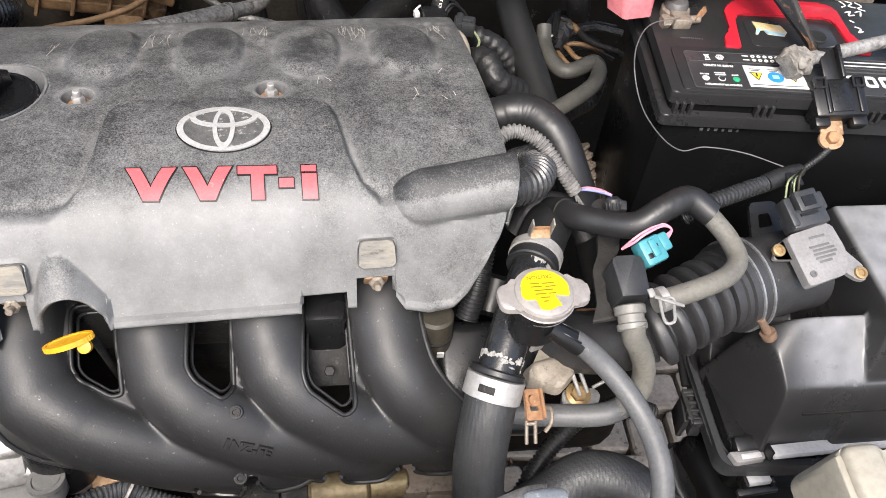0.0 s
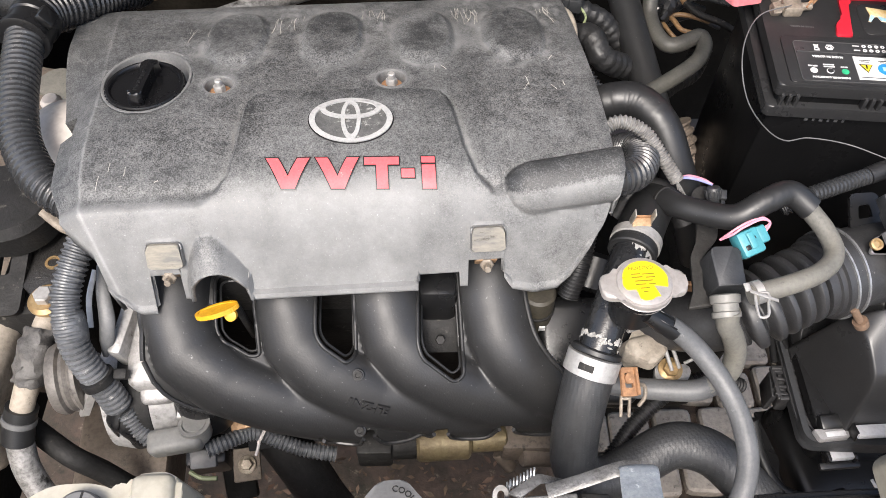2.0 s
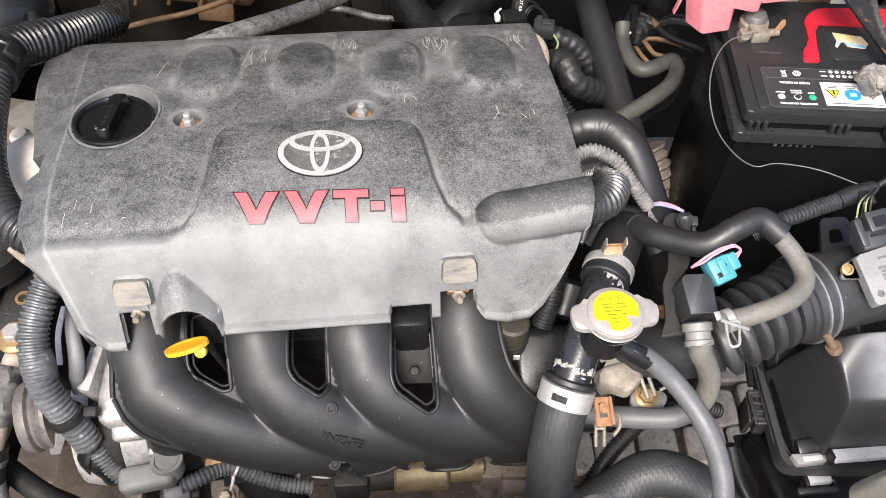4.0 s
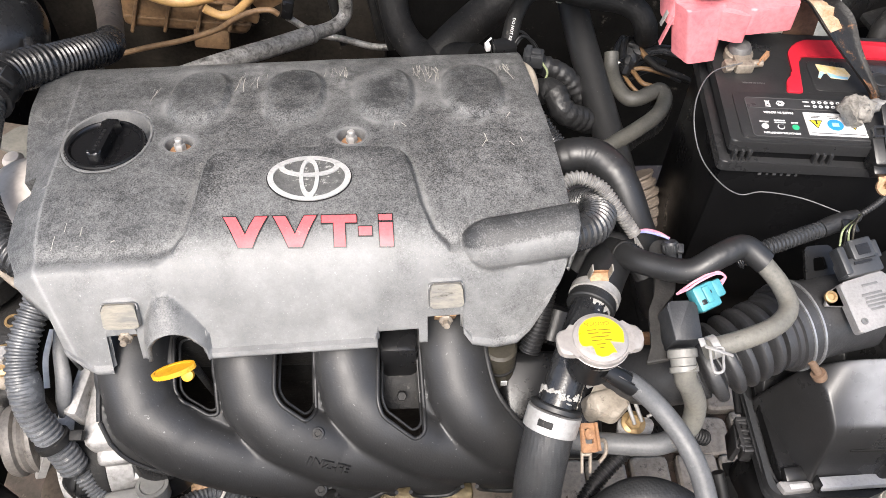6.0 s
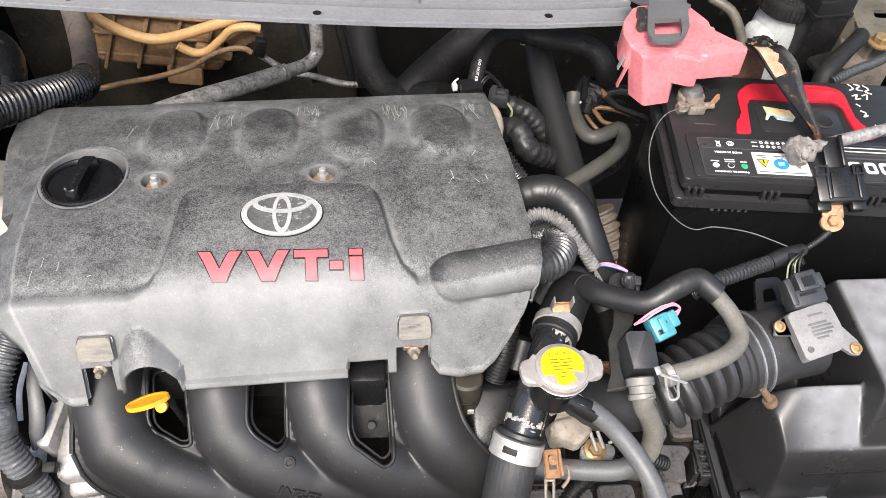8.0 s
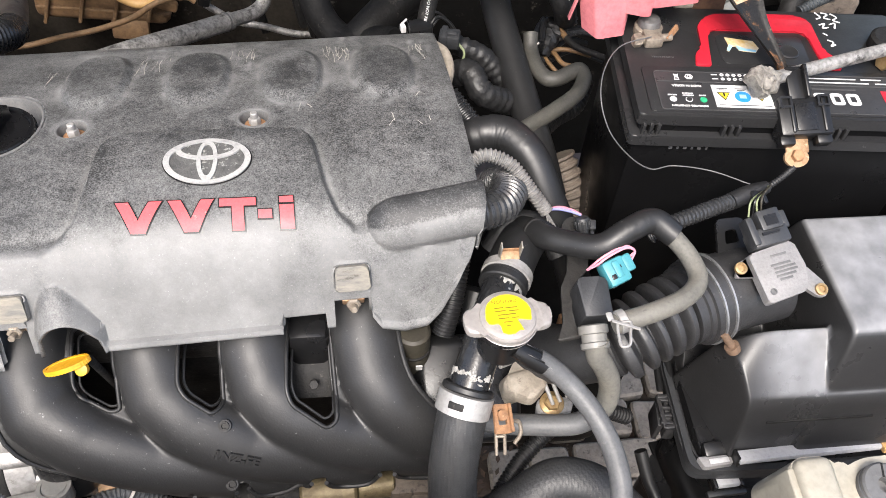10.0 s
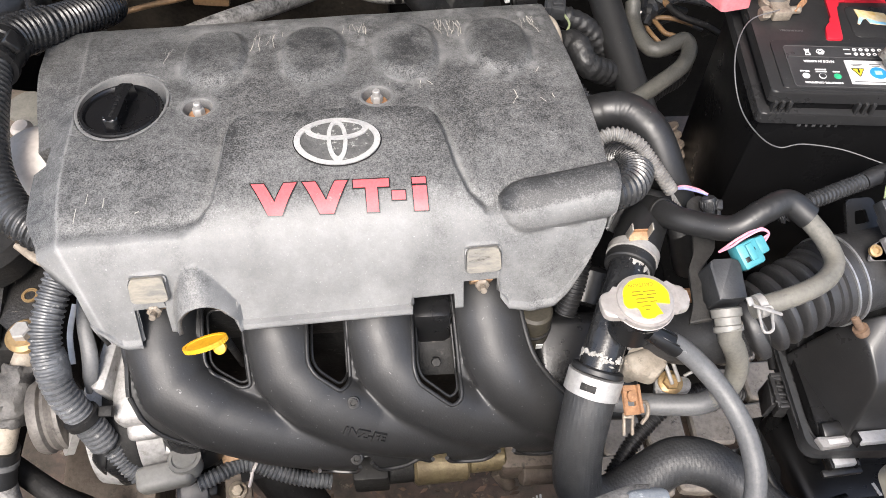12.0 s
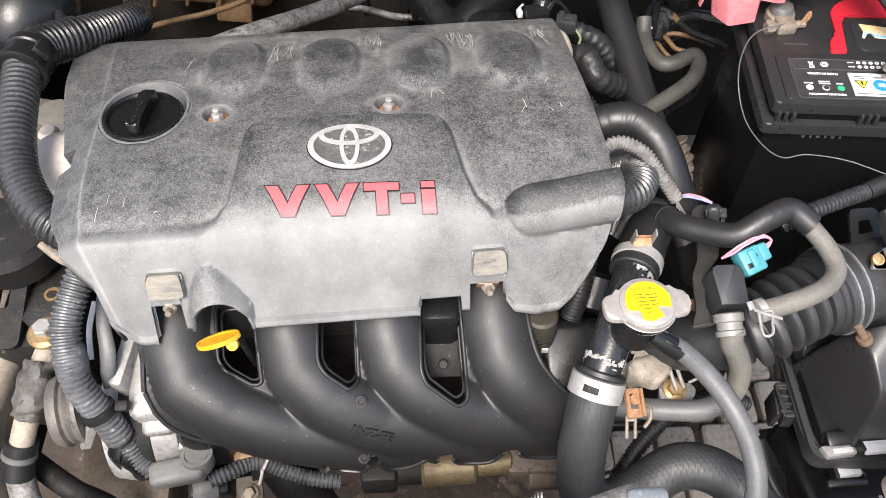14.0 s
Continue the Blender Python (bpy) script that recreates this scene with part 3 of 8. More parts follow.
def outline_distance(p, poly):
    """Signed distance to an outline, positive inside."""
    inside, best = False, 1e9
    n = len(poly)
    for i in range(n):
        (ax, ay), (bx, by) = poly[i], poly[(i + 1) % n]
        dx, dy = bx - ax, by - ay
        t = min(max(((p[0] - ax) * dx + (p[1] - ay) * dy) / (dx * dx + dy * dy + 1e-12), 0), 1)
        best = min(best, math.hypot(p[0] - ax - t * dx, p[1] - ay - t * dy))
        if (ay > p[1]) != (by > p[1]) and p[0] < (bx - ax) * (p[1] - ay) / (by - ay) + ax:
            inside = not inside
    return best if inside else -best


def line_distance(p, line):
    best = 1e9
    for (ax, ay), (bx, by) in zip(line, line[1:]):
        dx, dy = bx - ax, by - ay
        t = min(max(((p[0] - ax) * dx + (p[1] - ay) * dy) / (dx * dx + dy * dy + 1e-12), 0), 1)
        best = min(best, math.hypot(p[0] - ax - t * dx, p[1] - ay - t * dy))
    return best


# ---- setting ----
def slab(name, size, m, material, bevel=0.004):
    ob = part(name, box(size, None, bevel), material, None)
    ob.matrix_world = m
    return tagged(ob, kind="structure")


gm = bmesh.new()
bmesh.ops.create_grid(gm, x_segments=60, y_segments=60, size=1.5)
for v in gm.verts:
    v.co.z = 0.012 * noise.noise(v.co * 9) + 0.006 * noise.noise(v.co * 31)
    k = max(abs(v.co.x), abs(v.co.y))
    if k > 1.45:
        v.co.x, v.co.y, v.co.z = v.co.x * 300, v.co.y * 300, -0.02
tagged(part("ground", gm, "soil", None), "brown soil strewn with dry leaves and stones", "ground", kind="structure")
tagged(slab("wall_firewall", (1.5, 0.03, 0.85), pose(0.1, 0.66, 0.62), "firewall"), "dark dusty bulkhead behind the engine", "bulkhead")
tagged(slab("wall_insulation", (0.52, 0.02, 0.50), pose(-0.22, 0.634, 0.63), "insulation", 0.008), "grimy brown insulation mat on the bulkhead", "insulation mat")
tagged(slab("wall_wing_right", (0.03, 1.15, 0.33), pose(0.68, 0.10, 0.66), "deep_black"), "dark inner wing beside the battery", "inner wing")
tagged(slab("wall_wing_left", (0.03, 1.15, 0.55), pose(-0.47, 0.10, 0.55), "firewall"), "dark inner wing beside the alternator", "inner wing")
tagged(slab("wall_strut_tower", (0.12, 0.30, 0.20), pose(-0.345, 0.11, 0.585, 0, 14, 0), "brown_panel", 0.02), "grimy brown strut tower panel", "inner wing")
tagged(slab("wall_front", (1.15, 0.03, 0.17), pose(0.10, -0.33, 0.585), "firewall"), "dark front cross member", "cross member")
bonnet = slab("bonnet", (1.4, 0.95, 0.02), pose(0.1, 0.22, 1.36, -58, 0, 0), "bonnet")
tagged(bonnet, "raised grey bonnet panel above the engine", "bonnet")

# ---- engine cover ----
E = Matrix.Rotation(radians(3.0), 4, "Z")
PROFILE = [(0.1985, 0.790), (0.196, 0.806), (0.187, 0.8165), (0.12, 0.836), (0.055, 0.849), (0.0, 0.8550), (-0.035, 0.852),
           (-0.053, 0.8445), (-0.064, 0.834), (-0.073, 0.819), (-0.084, 0.795), (-0.097, 0.767)]
prof = np.array([(p.x, p.y) for p in smooth_path([(y, z, 0) for y, z in PROFILE], 12)])
arc = np.concatenate([[0], np.cumsum(np.hypot(*np.diff(prof, axis=0).T))])
tang = np.gradient(prof, axis=0)
tang /= np.hypot(tang[:, 0], tang[:, 1])[:, None]
RAISED = [(-.3, -.3), (-.3, -.0540), (-.106, -.0540), (-.0945, -.0490), (-.0860, -.039), (-.0812, -.018), (-.0787, .012), (-.0768, .028), (-.070, .0376), (-.058, .0402),
          (.004, .0378), (.055, .0345), (.0665, .0308), (.0726, .0228), (.0760, .002), (.0803, -.0262), (.0865, -.0448), (.098, -.0560), (.112, -.0575), (.3, -.0575), (.3, -.3)]
DOMES = [(-.0945, .1265), (-.0158, .1232), (.0590, .1195), (.1345, .1180)]
DOME_R = (.0272, .0478)
OIL, WELL, PITS = (-.1570, .0665), (.0322, .0400), [(-.101, .056), (.031, .0555)]
CLIPS = [(-.1325, .8162), (.0935, .8165)]
STUDS = [(-.1335, -.0835, .8010), (.0930, -.0850, .7985)]


def at_arc(a):
    return (float(np.interp(a, arc, prof[:, 0])), float(np.interp(a, arc, prof[:, 1])),
            float(np.interp(a, arc, tang[:, 1])), -float(np.interp(a, arc, tang[:, 0])))


def arc_of_y(y):
    return float(np.interp(-y, -prof[:, 0], arc))


def hood_share(x, f):
    """Distance from the middle of the hood over the dipstick, as a share of its half width; f runs down it."""
    return abs(x + 0.0983 + 0.0050 * (1 - f)) / (0.0228 * f ** 0.52 + 1e-5)


def relief(x, y, z):
    """Height of the cover's moulding above its plain profile."""
    h = 0.0
    if y > -0.075:
        if y < 0.055:
            e = outline_distance((x, y), RAISED)
            soft = smoothstep(0.090, 0.106, abs(x)) * smoothstep(-0.040, -0.052, y)
            w = 0.0016 + 0.0030 * soft
            h += 0.0058 * smoothstep(-w, w, e) - 0.0008 * math.exp(-((e + 0.0026) / 0.0013) ** 2) * (1 - soft)
    else:
        h += 0.0058
    for cx, cy in DOMES:
        d = (abs((x - cx) / DOME_R[0]) ** 2.4 + abs((y - cy) / DOME_R[1]) ** 2.4) ** (1 / 2.4)
        h += 0.0052 * (1 - smoothstep(0.74, 1.0, d))
    if x > 0.10 and -0.09 < y < -0.01:
        g = max(0.0, 1 - max(0.0, (0.128 - x) / 0.0215) ** 2) ** 0.5
        w = (0.0140 + 0.01 * max(0.0, x - 0.126)) * g + 1e-4
        q = abs(y + 0.0535 - 0.07 * (x - 0.126)) / w
        if q < 1:
            h = max(h, 0.0030 * min(1.0, 5 * (1 - q)) * g + (0.0125 + 0.10 * max(0.0, x - 0.115)) * g * (1 - q ** 2.4) ** 0.55)
    if z < 0.832 and y < -0.05:
        for cx, cz in CLIPS:
            q = (abs((x - cx) / 0.0120) ** 5 + abs((z - cz) / 0.0088) ** 5) ** 0.2
            h += 0.0030 * (1 - smoothstep(0.84, 1.06, q))
        f = min(max((0.8275 - z) / 0.030, 0.0), 1.0)
        q = hood_share(x, f)
        if q < 1:
            h += (0.0200 * f + 0.0030 * smoothstep(0, 0.1, f)) * (1 - q ** 2.2) ** 0.85
    return h


def surf(x, y, lift=0.0):
    """A point of the cover's face, in the world, raised by lift."""
    py, pz, ny, nz = at_arc(arc_of_y(y))
    h = relief(x, py, pz) + lift
    return E @ Vector((x, py + ny * h, pz + nz * h))


def bottom_z(x):
    if x < -0.146:
        return 0.7725 + 0.017 * max(0.0, (-0.157 + 0.15 - (x + 0.15) * 0.30) / 0.021) ** 2
    if x < -0.1250:
        return 0.8010
    if x < -0.1190:
        return 0.782
    if x < -0.0775:
        return 0.784 + 0.024 * math.sqrt(max(0.0, 1 - ((x + 0.0983) / 0.0209) ** 2))
    if x < 0.0430:
        return 0.781
    if x < 0.0730:
        return 0.791
    if x < 0.0795:
        return 0.780
    if x < 0.1055:
        return 0.8000
    return table([.1055, .112, .128, .145, .155, .1635, .171, .177, .182, .19], [.786, .7765, .773, .7755, .785, .799, .812, .824, .838, .846], 0.14 + (x - 0.14) * (0.9 if x > 0.14 else 1))


def dust_and_light(x, y, z, plain):
    """How pale the cover is at a point: dusty between the domes, along ledges and on the worn front, with light on the
    front and dome fronts painted in.
    """
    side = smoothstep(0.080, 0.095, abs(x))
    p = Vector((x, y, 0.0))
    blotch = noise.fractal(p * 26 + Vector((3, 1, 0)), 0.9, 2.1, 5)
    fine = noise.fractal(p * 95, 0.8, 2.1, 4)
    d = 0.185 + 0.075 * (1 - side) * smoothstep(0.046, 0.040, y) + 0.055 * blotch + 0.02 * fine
    # Paler front: part wear, part daylight put into the colour.
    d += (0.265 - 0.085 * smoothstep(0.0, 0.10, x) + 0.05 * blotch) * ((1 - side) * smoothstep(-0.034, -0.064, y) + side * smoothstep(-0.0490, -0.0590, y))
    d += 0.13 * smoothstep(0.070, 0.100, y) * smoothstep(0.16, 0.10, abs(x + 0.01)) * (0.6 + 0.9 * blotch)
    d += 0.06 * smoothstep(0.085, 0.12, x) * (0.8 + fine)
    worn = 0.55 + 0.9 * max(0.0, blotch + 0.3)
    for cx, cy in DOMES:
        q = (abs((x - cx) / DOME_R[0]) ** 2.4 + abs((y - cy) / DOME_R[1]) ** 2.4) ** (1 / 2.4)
        # Front side of each halo is paler: light on the slope, painted in.
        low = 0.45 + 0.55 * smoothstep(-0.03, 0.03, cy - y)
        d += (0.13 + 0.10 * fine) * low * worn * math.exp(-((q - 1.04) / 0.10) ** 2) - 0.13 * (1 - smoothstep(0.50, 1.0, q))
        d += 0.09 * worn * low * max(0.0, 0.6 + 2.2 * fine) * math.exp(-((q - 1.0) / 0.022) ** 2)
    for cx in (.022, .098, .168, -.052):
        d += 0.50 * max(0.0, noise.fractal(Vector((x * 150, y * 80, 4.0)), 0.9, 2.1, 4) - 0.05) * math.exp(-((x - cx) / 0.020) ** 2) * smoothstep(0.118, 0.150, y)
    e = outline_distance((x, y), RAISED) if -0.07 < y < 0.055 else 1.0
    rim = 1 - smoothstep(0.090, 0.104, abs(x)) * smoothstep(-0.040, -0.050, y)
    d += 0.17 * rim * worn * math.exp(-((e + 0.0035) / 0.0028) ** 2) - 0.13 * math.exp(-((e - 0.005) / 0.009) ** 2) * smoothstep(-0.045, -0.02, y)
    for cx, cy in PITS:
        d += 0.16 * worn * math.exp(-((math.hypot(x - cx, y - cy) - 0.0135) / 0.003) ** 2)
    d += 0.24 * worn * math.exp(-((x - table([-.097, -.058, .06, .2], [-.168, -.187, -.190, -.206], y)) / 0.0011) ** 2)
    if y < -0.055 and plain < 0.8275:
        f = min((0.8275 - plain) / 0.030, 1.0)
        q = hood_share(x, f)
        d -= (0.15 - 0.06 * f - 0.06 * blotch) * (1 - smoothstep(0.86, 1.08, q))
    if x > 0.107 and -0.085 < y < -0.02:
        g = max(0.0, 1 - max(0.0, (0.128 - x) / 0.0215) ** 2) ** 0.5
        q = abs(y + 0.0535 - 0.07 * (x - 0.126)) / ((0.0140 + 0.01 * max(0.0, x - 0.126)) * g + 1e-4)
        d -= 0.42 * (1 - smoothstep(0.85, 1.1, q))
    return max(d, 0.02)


def cover_shell():
    xs = list(np.arange(-0.245, 0.1901, 0.0017)) + list(np.arange(-0.1035, -0.0600, 0.0017) + 0.00085) + list(np.arange(0.0500, 0.1300, 0.0017) + 0.00085) + list(np.arange(-0.1205, -0.1040, 0.0017) + 0.00085)
    for s in (-0.146, -0.1250, -0.1190, -0.0775, 0.0430, 0.0730, 0.0795, 0.1055):
        xs += [s - 0.0003, s + 0.0003]
    xs = sorted(xs)
    rows = np.linspace(0, arc[-1], 170)
    fine = [arc_of_y(y) for y in np.concatenate([np.arange(0.0385, 0.0455, 0.0005), np.arange(-0.064, -0.056, 0.0006), np.arange(-0.046, -0.036, 0.0008)])]
    rows = np.array(sorted(set(rows) | set(fine)))
    a0 = float(np.interp(-0.815, -prof[:, 1][60:], arc[60:]))
    verts, faces, plain = [], [], []
    for x in xs:
        ab = float(np.interp(-bottom_z(x), -prof[:, 1][60:], arc[60:]))
        for a in rows:
            q = min(a, ab) if a < a0 or ab < a0 else a0 + (a - a0) * (ab - a0) / (arc[-1] - a0)
            y, z, ny, nz = at_arc(q)
            left = table([-.097, -.084, -.072, -.058, -.03, .0125, .0130, .0350, .0355, .08, .2],
                         [-.168, -.1775, -.182, -.202, -.214, -.215, -.205, -.205, -.217, -.226, -.242], y)
            right = table([-.097, -.060, -.05, .2], [.185, .186, .189, .189], y)
            xx = x
            if x < -0.15:
                xx = -0.15 + (x + 0.15) * (left + 0.15) / (-0.245 + 0.15)
            elif x > 0.14:
                xx = 0.14 + (x - 0.14) * (right - 0.14) / 0.05
            h = relief(xx, y, z) + 0.0042 * smoothstep(0.0056, 0.0047, ab - q) * smoothstep(-0.075, -0.080, y) * (smoothstep(-0.0785, -0.0750, x) * smoothstep(0.0435, 0.0425, x) + 0.45 * smoothstep(-0.143, -0.148, x) + 0.45 * smoothstep(0.103, 0.109, x))
            crease = table([-.097, -.058, .06, .2], [-.168, -.187, -.190, -.206], y)
            drop = 0.62 * max(0.0, crease - xx) * (1 - 0.88 * smoothstep(0.03, 0.13, y)) + 0.25 * max(0.0, xx - right + 0.006) ** 2 / 0.006
            drop += 0.0006 * noise.noise(Vector((xx * 30, y * 30, 1.0)))
            verts.append((xx, y + ny * h, z + nz * h - drop))
            plain.append(z)
    n = len(rows)
    for i in range(len(xs) - 1):
        for j in range(n - 1):
            px, py = (verts[i * n + j][0] + verts[(i + 1) * n + j + 1][0]) / 2, (verts[i * n + j][1] + verts[(i + 1) * n + j + 1][1]) / 2
            if math.hypot((px - OIL[0]) / WELL[0], (py - OIL[1]) / WELL[1]) < 1.06 or any(math.hypot(px - cx, py - cy) < 0.0122 for cx, cy in PITS):
                continue
            faces.append((i * n + j, i * n + j + 1, (i + 1) * n + j + 1, (i + 1) * n + j))
    cols = len(xs)
    for col, sx, order in ((0, 0.002, 1), (cols - 1, -0.002, -1)):
        base = len(verts)
        for j in range(n):
            x, y, z = verts[col * n + j]
            verts.append((x + sx, y, z - 0.022))
            plain.append(z - 0.022)
        for j in range(n - 1):
            f = (base + j, col * n + j, col * n + j + 1, base + j + 1)
            faces.append(f[::-1] if order > 0 else f)
    me = bpy.data.meshes.new("shell")
    me.from_pydata(verts, [], faces)
    layer = me.attributes.new("dust_light", "FLOAT", "POINT")
    layer.data.foreach_set("value", [dust_and_light(*v, p) for v, p in zip(verts, plain)])
    me.transform(E)
    return me


cover = thing("engine_cover", (0, 0, 0.77), "dusty dark grey plastic engine cover with a white oval emblem", "engine cover")
shell_me = cover_shell()
shell_me.transform(Matrix.Translation((0, 0, -0.77)))
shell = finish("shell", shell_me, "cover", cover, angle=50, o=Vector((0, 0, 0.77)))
sol = shell.modifiers.new("wall", "SOLIDIFY")
sol.thickness, sol.offset = 0.003, -1


def dished(cx, cy, rx, ry, steps):
    """A moulded well in the cover: rings of (share of the radius, lift) that follow its face."""
    bm = bmesh.new()
    rings = [[bm.verts.new(surf(cx + rx * k * math.cos(a), cy + ry * k * math.sin(a), lift)) for a in (2 * math.pi * q / 72 for q in range(72))]
             for k, lift in steps]
    for a, b in zip(rings, rings[1:]):
        for k in range(72):
            bm.faces.new((a[k], a[(k + 1) % 72], b[(k + 1) % 72], b[k]))
    bm.faces.new(rings[-1])
    return bm


part("cap_well", dished(OIL[0], OIL[1], WELL[0], WELL[1], [(1.055, -.0012), (1.05, .0001), (1.035, .0004), (1.01, .0003), (0.985, 0), (0.965, -.003), (0.945, -.016), (0.90, -.018), (0.5, -.018)]), "cover_lit", cover)
for cx, cy in PITS:
    part("nut_well", dished(cx, cy, .0108, .0108, [(1.26, -.0012), (1.24, .0001), (1.10, .0004), (1.0, -.0002), (0.96, -.002), (0.93, -.0085), (0.5, -.009)]), "cover_lit", cover)


rng = random.Random(31)


def dried_marks(cx, cy, count, reach, run):
    """Pale marks left on the cover: drips that run forwards from its rear edge, and short scratches."""
    bm = bmesh.new()
    for k in range(count):
        x, y = cx + rng.uniform(-reach, reach), cy + rng.uniform(-reach, reach) * 0.5
        a = -1.57 + rng.gauss(0, 0.16 if run else 0.9)
        pts, r = [], []
        w = rng.uniform(0.00014, 0.00036)
        for q in range(rng.randint(6, 16) if run else rng.randint(3, 7)):
            pts.append(surf(x, y, 0.0001))
            r.append(w * rng.uniform(0.5, 1.4))
            a += rng.uniform(-0.22, 0.22) - 0.15 * (a + 1.57) * run
            x, y = x + 0.0013 * math.cos(a), y + 0.0018 * math.sin(a)
        sweep(bm, pts, lambda i, f: r[i], 5)
    return bm


MARKS = ((.098, .164, 14, .012, 1), (.168, .160, 12, .011, 1), (.022, .166, 10, .013, 1), (-.052, .162, 8, .012, 1), (.060, .070, 4, .020, 0), (-.120, .150, 4, .02, 1), (.170, .080, 4, .014, 0), (-.150, -.030, 5, .026, 0), (.150, .040, 4, .02, 0))
tagged(part("dried_mark", join(*[dried_marks(*spot) for spot in MARKS]), "dried_mark", cover), "pale dried marks on the dusty cover", kind="stuff")


def on_cover(bm):
    """Bends flat work, drawn in x, y with its height in z, on to the cover's face."""
    bmesh.ops.triangulate(bm, faces=bm.faces)
    for _ in range(3):
        long_edges = [e for e in bm.edges if e.calc_length() > 0.004]
        if long_edges:
            bmesh.ops.subdivide_edges(bm, edges=long_edges, cuts=1)
            bmesh.ops.triangulate(bm, faces=bm.faces)
    for v in bm.verts:
        v.co = surf(v.co.x, v.co.y, v.co.z)
    return bm


TILT = math.tan(radians(2.2))


def emblem_oval(rx, ry, cy):
    """An oval of the badge, leaning with the cover's markings."""
    return [(x + 0.0004, y + 0.0012 - TILT * x) for x, y in oval(rx, ry, 64, 0, cy)]


em = part("emblem_ground", on_cover(prism(emblem_oval(.0285, .0200, 0), -0.001, 0.0004)), "emblem_dark", cover)
part("emblem_edge", on_cover(ring_prism(emblem_oval(.0310, .0224, 0), emblem_oval(.0298, .0213, 0), -0.0005, 0.0006)), "black", cover, "dark line round the badge")
for nm, o, i in (("emblem_ring", (.0301, .0216, 0), (.0259, .0186, 0)), ("emblem_ring", (.0222, .0104, .0106), (.0183, .0076, .0110)),
                 ("emblem_ring", (.0072, .0196, 0), (.0043, .0152, .0004))):
    part(nm, on_cover(ring_prism(emblem_oval(*o), emblem_oval(*i), 0.0004, 0.0016)), "white_emblem", cover,
         "white oval ring")
V_ = [(0, 0), (.28, 0), (.50, .64), (.72, 0), (1, 0), (.65, 1), (.35, 1)]
V_FILL = [[(0, 0), (.28, 0), (.50, .64), (.50, 1), (.35, 1)], [(1, 0), (.65, 1), (.50, 1), (.50, .64), (.72, 0)]]
T_ = [(0, 0), (1, 0), (1, .28), (.66, .28), (.66, 1), (.34, 1), (.34, .28), (0, .28)]
T_FILL = [[(0, 0), (1, 0), (1, .28), (0, .28)], [(.34, .28), (.66, .28), (.66, 1), (.34, 1)]]
D_ = [(0, .42), (1, .42), (1, .68), (0, .68)]
LETTERS = [("letter_v", -.0590, -.0286, [V_]), ("letter_v", -.0247, .0055, [V_]), ("letter_t", .0091, .0332, [T_]),
           ("hyphen", .0346, .0436, [D_]), ("letter_i", .0489, .0582, [[(0, 0), (1, 0), (1, .22), (0, .22)], [(0, .29), (1, .29), (1, 1), (0, 1)]])]
for nm, xa, xb, shapes in LETTERS:
    fill, rim = [], []
    for s in {"letter_v": V_FILL, "letter_t": T_FILL}.get(nm, shapes):
        fill.append(prism([(xa + (xb - xa) * u, -.0324 - TILT * (xa + (xb - xa) * u) - .0192 * w) for u, w in s], 0.0002, 0.0012))
    for s in shapes:
        line = [(xa + (xb - xa) * u, -.0324 - TILT * (xa + (xb - xa) * u) - .0192 * w) for u, w in s]
        grown = []
        for k in range(len(line)):
            a, p, b = Vector(line[k - 1]), Vector(line[k]), Vector(line[(k + 1) % len(line)])
            n1 = Vector(((p - a).y, -(p - a).x)).normalized()
            n2 = Vector(((b - p).y, -(b - p).x)).normalized()
            nn = (n1 + n2) / max(1 + n1.dot(n2), 0.35)
            grown.append(tuple(p - nn * 0.0007))
        rim.append(ring_prism(grown, line, -0.0005, 0.0012))
    ob = part(nm, on_cover(join(*fill)), "red", cover, "red raised letter", 40)
    part("letter_edge", on_cover(join(*rim)), "black", ob, "black letter edging", 40)
for (cx, zc), stud in zip(CLIPS, STUDS):
    a = float(np.interp(-zc, -prof[:, 1][60:], arc[60:]))
    y, z, ny, nz = at_arc(a)
    mm = E @ Matrix.Translation((cx, y + ny * 0.0116, z + nz * 0.0116)) @ pose(0, 0, 0, math.degrees(math.atan2(-ny, nz)))
    plate = prism(rounded([(-.0122, -.0096), (.0122, -.0096), (.0118, .0096), (-.0118, .0096)], .0036, 4), -0.0010, 0.0016, None, 0.0007)
    for v in plate.verts:
        v.co.z -= 38 * v.co.y ** 2
        v.co.x *= 1 - 6 * max(0.0, v.co.y)
    bmesh.ops.transform(plate, matrix=mm, verts=plate.verts)
    frame_line = [rounded([(-a, -b), (a, -b), (a, b), (-a, b)], r, 4) for a, b, r in ((.0128, .0104, .0046), (.0121, .0096, .0040))]
    surround = ring_prism(frame_line[0], frame_line[1], -0.007, -0.0004)
    for v in surround.verts:
        v.co.z -= 26 * v.co.y ** 2
        if v.co.z > -0.003 and abs(v.co.x) + abs(v.co.y) * 1.2 > 0.0195:
            v.co.z -= 0.0012
    bmesh.ops.transform(surround, matrix=mm, verts=surround.verts)
    part("clip_surround", surround, "cover_lit", cover)
    cl = part("spring_clip", plate, "clip_steel", cover, "stained metal spring clip")
    mm2 = E @ Matrix.Translation(stud)
    part("fixing_tab", box((0.016, 0.003, 0.016), mm2 @ pose(0, 0.002, -0.003, 25), 0.001), "rust_plate", cover, "rust-stained metal tab")
    part("fixing_stud", join(rod(mm2 @ Vector((0, -0.001, -0.002)), mm2 @ Vector((0, -0.011, 0.003)), 0.0024),
                             lathe([(0.0052, 0), (0.0052, 0.003), (0.004, 0.004)], between(mm2 @ Vector((0, -0.002, -0.001)), mm2 @ Vector((0, -0.013, 0.004))), 6)),
         "grime_metal", cover, "stained steel stud")
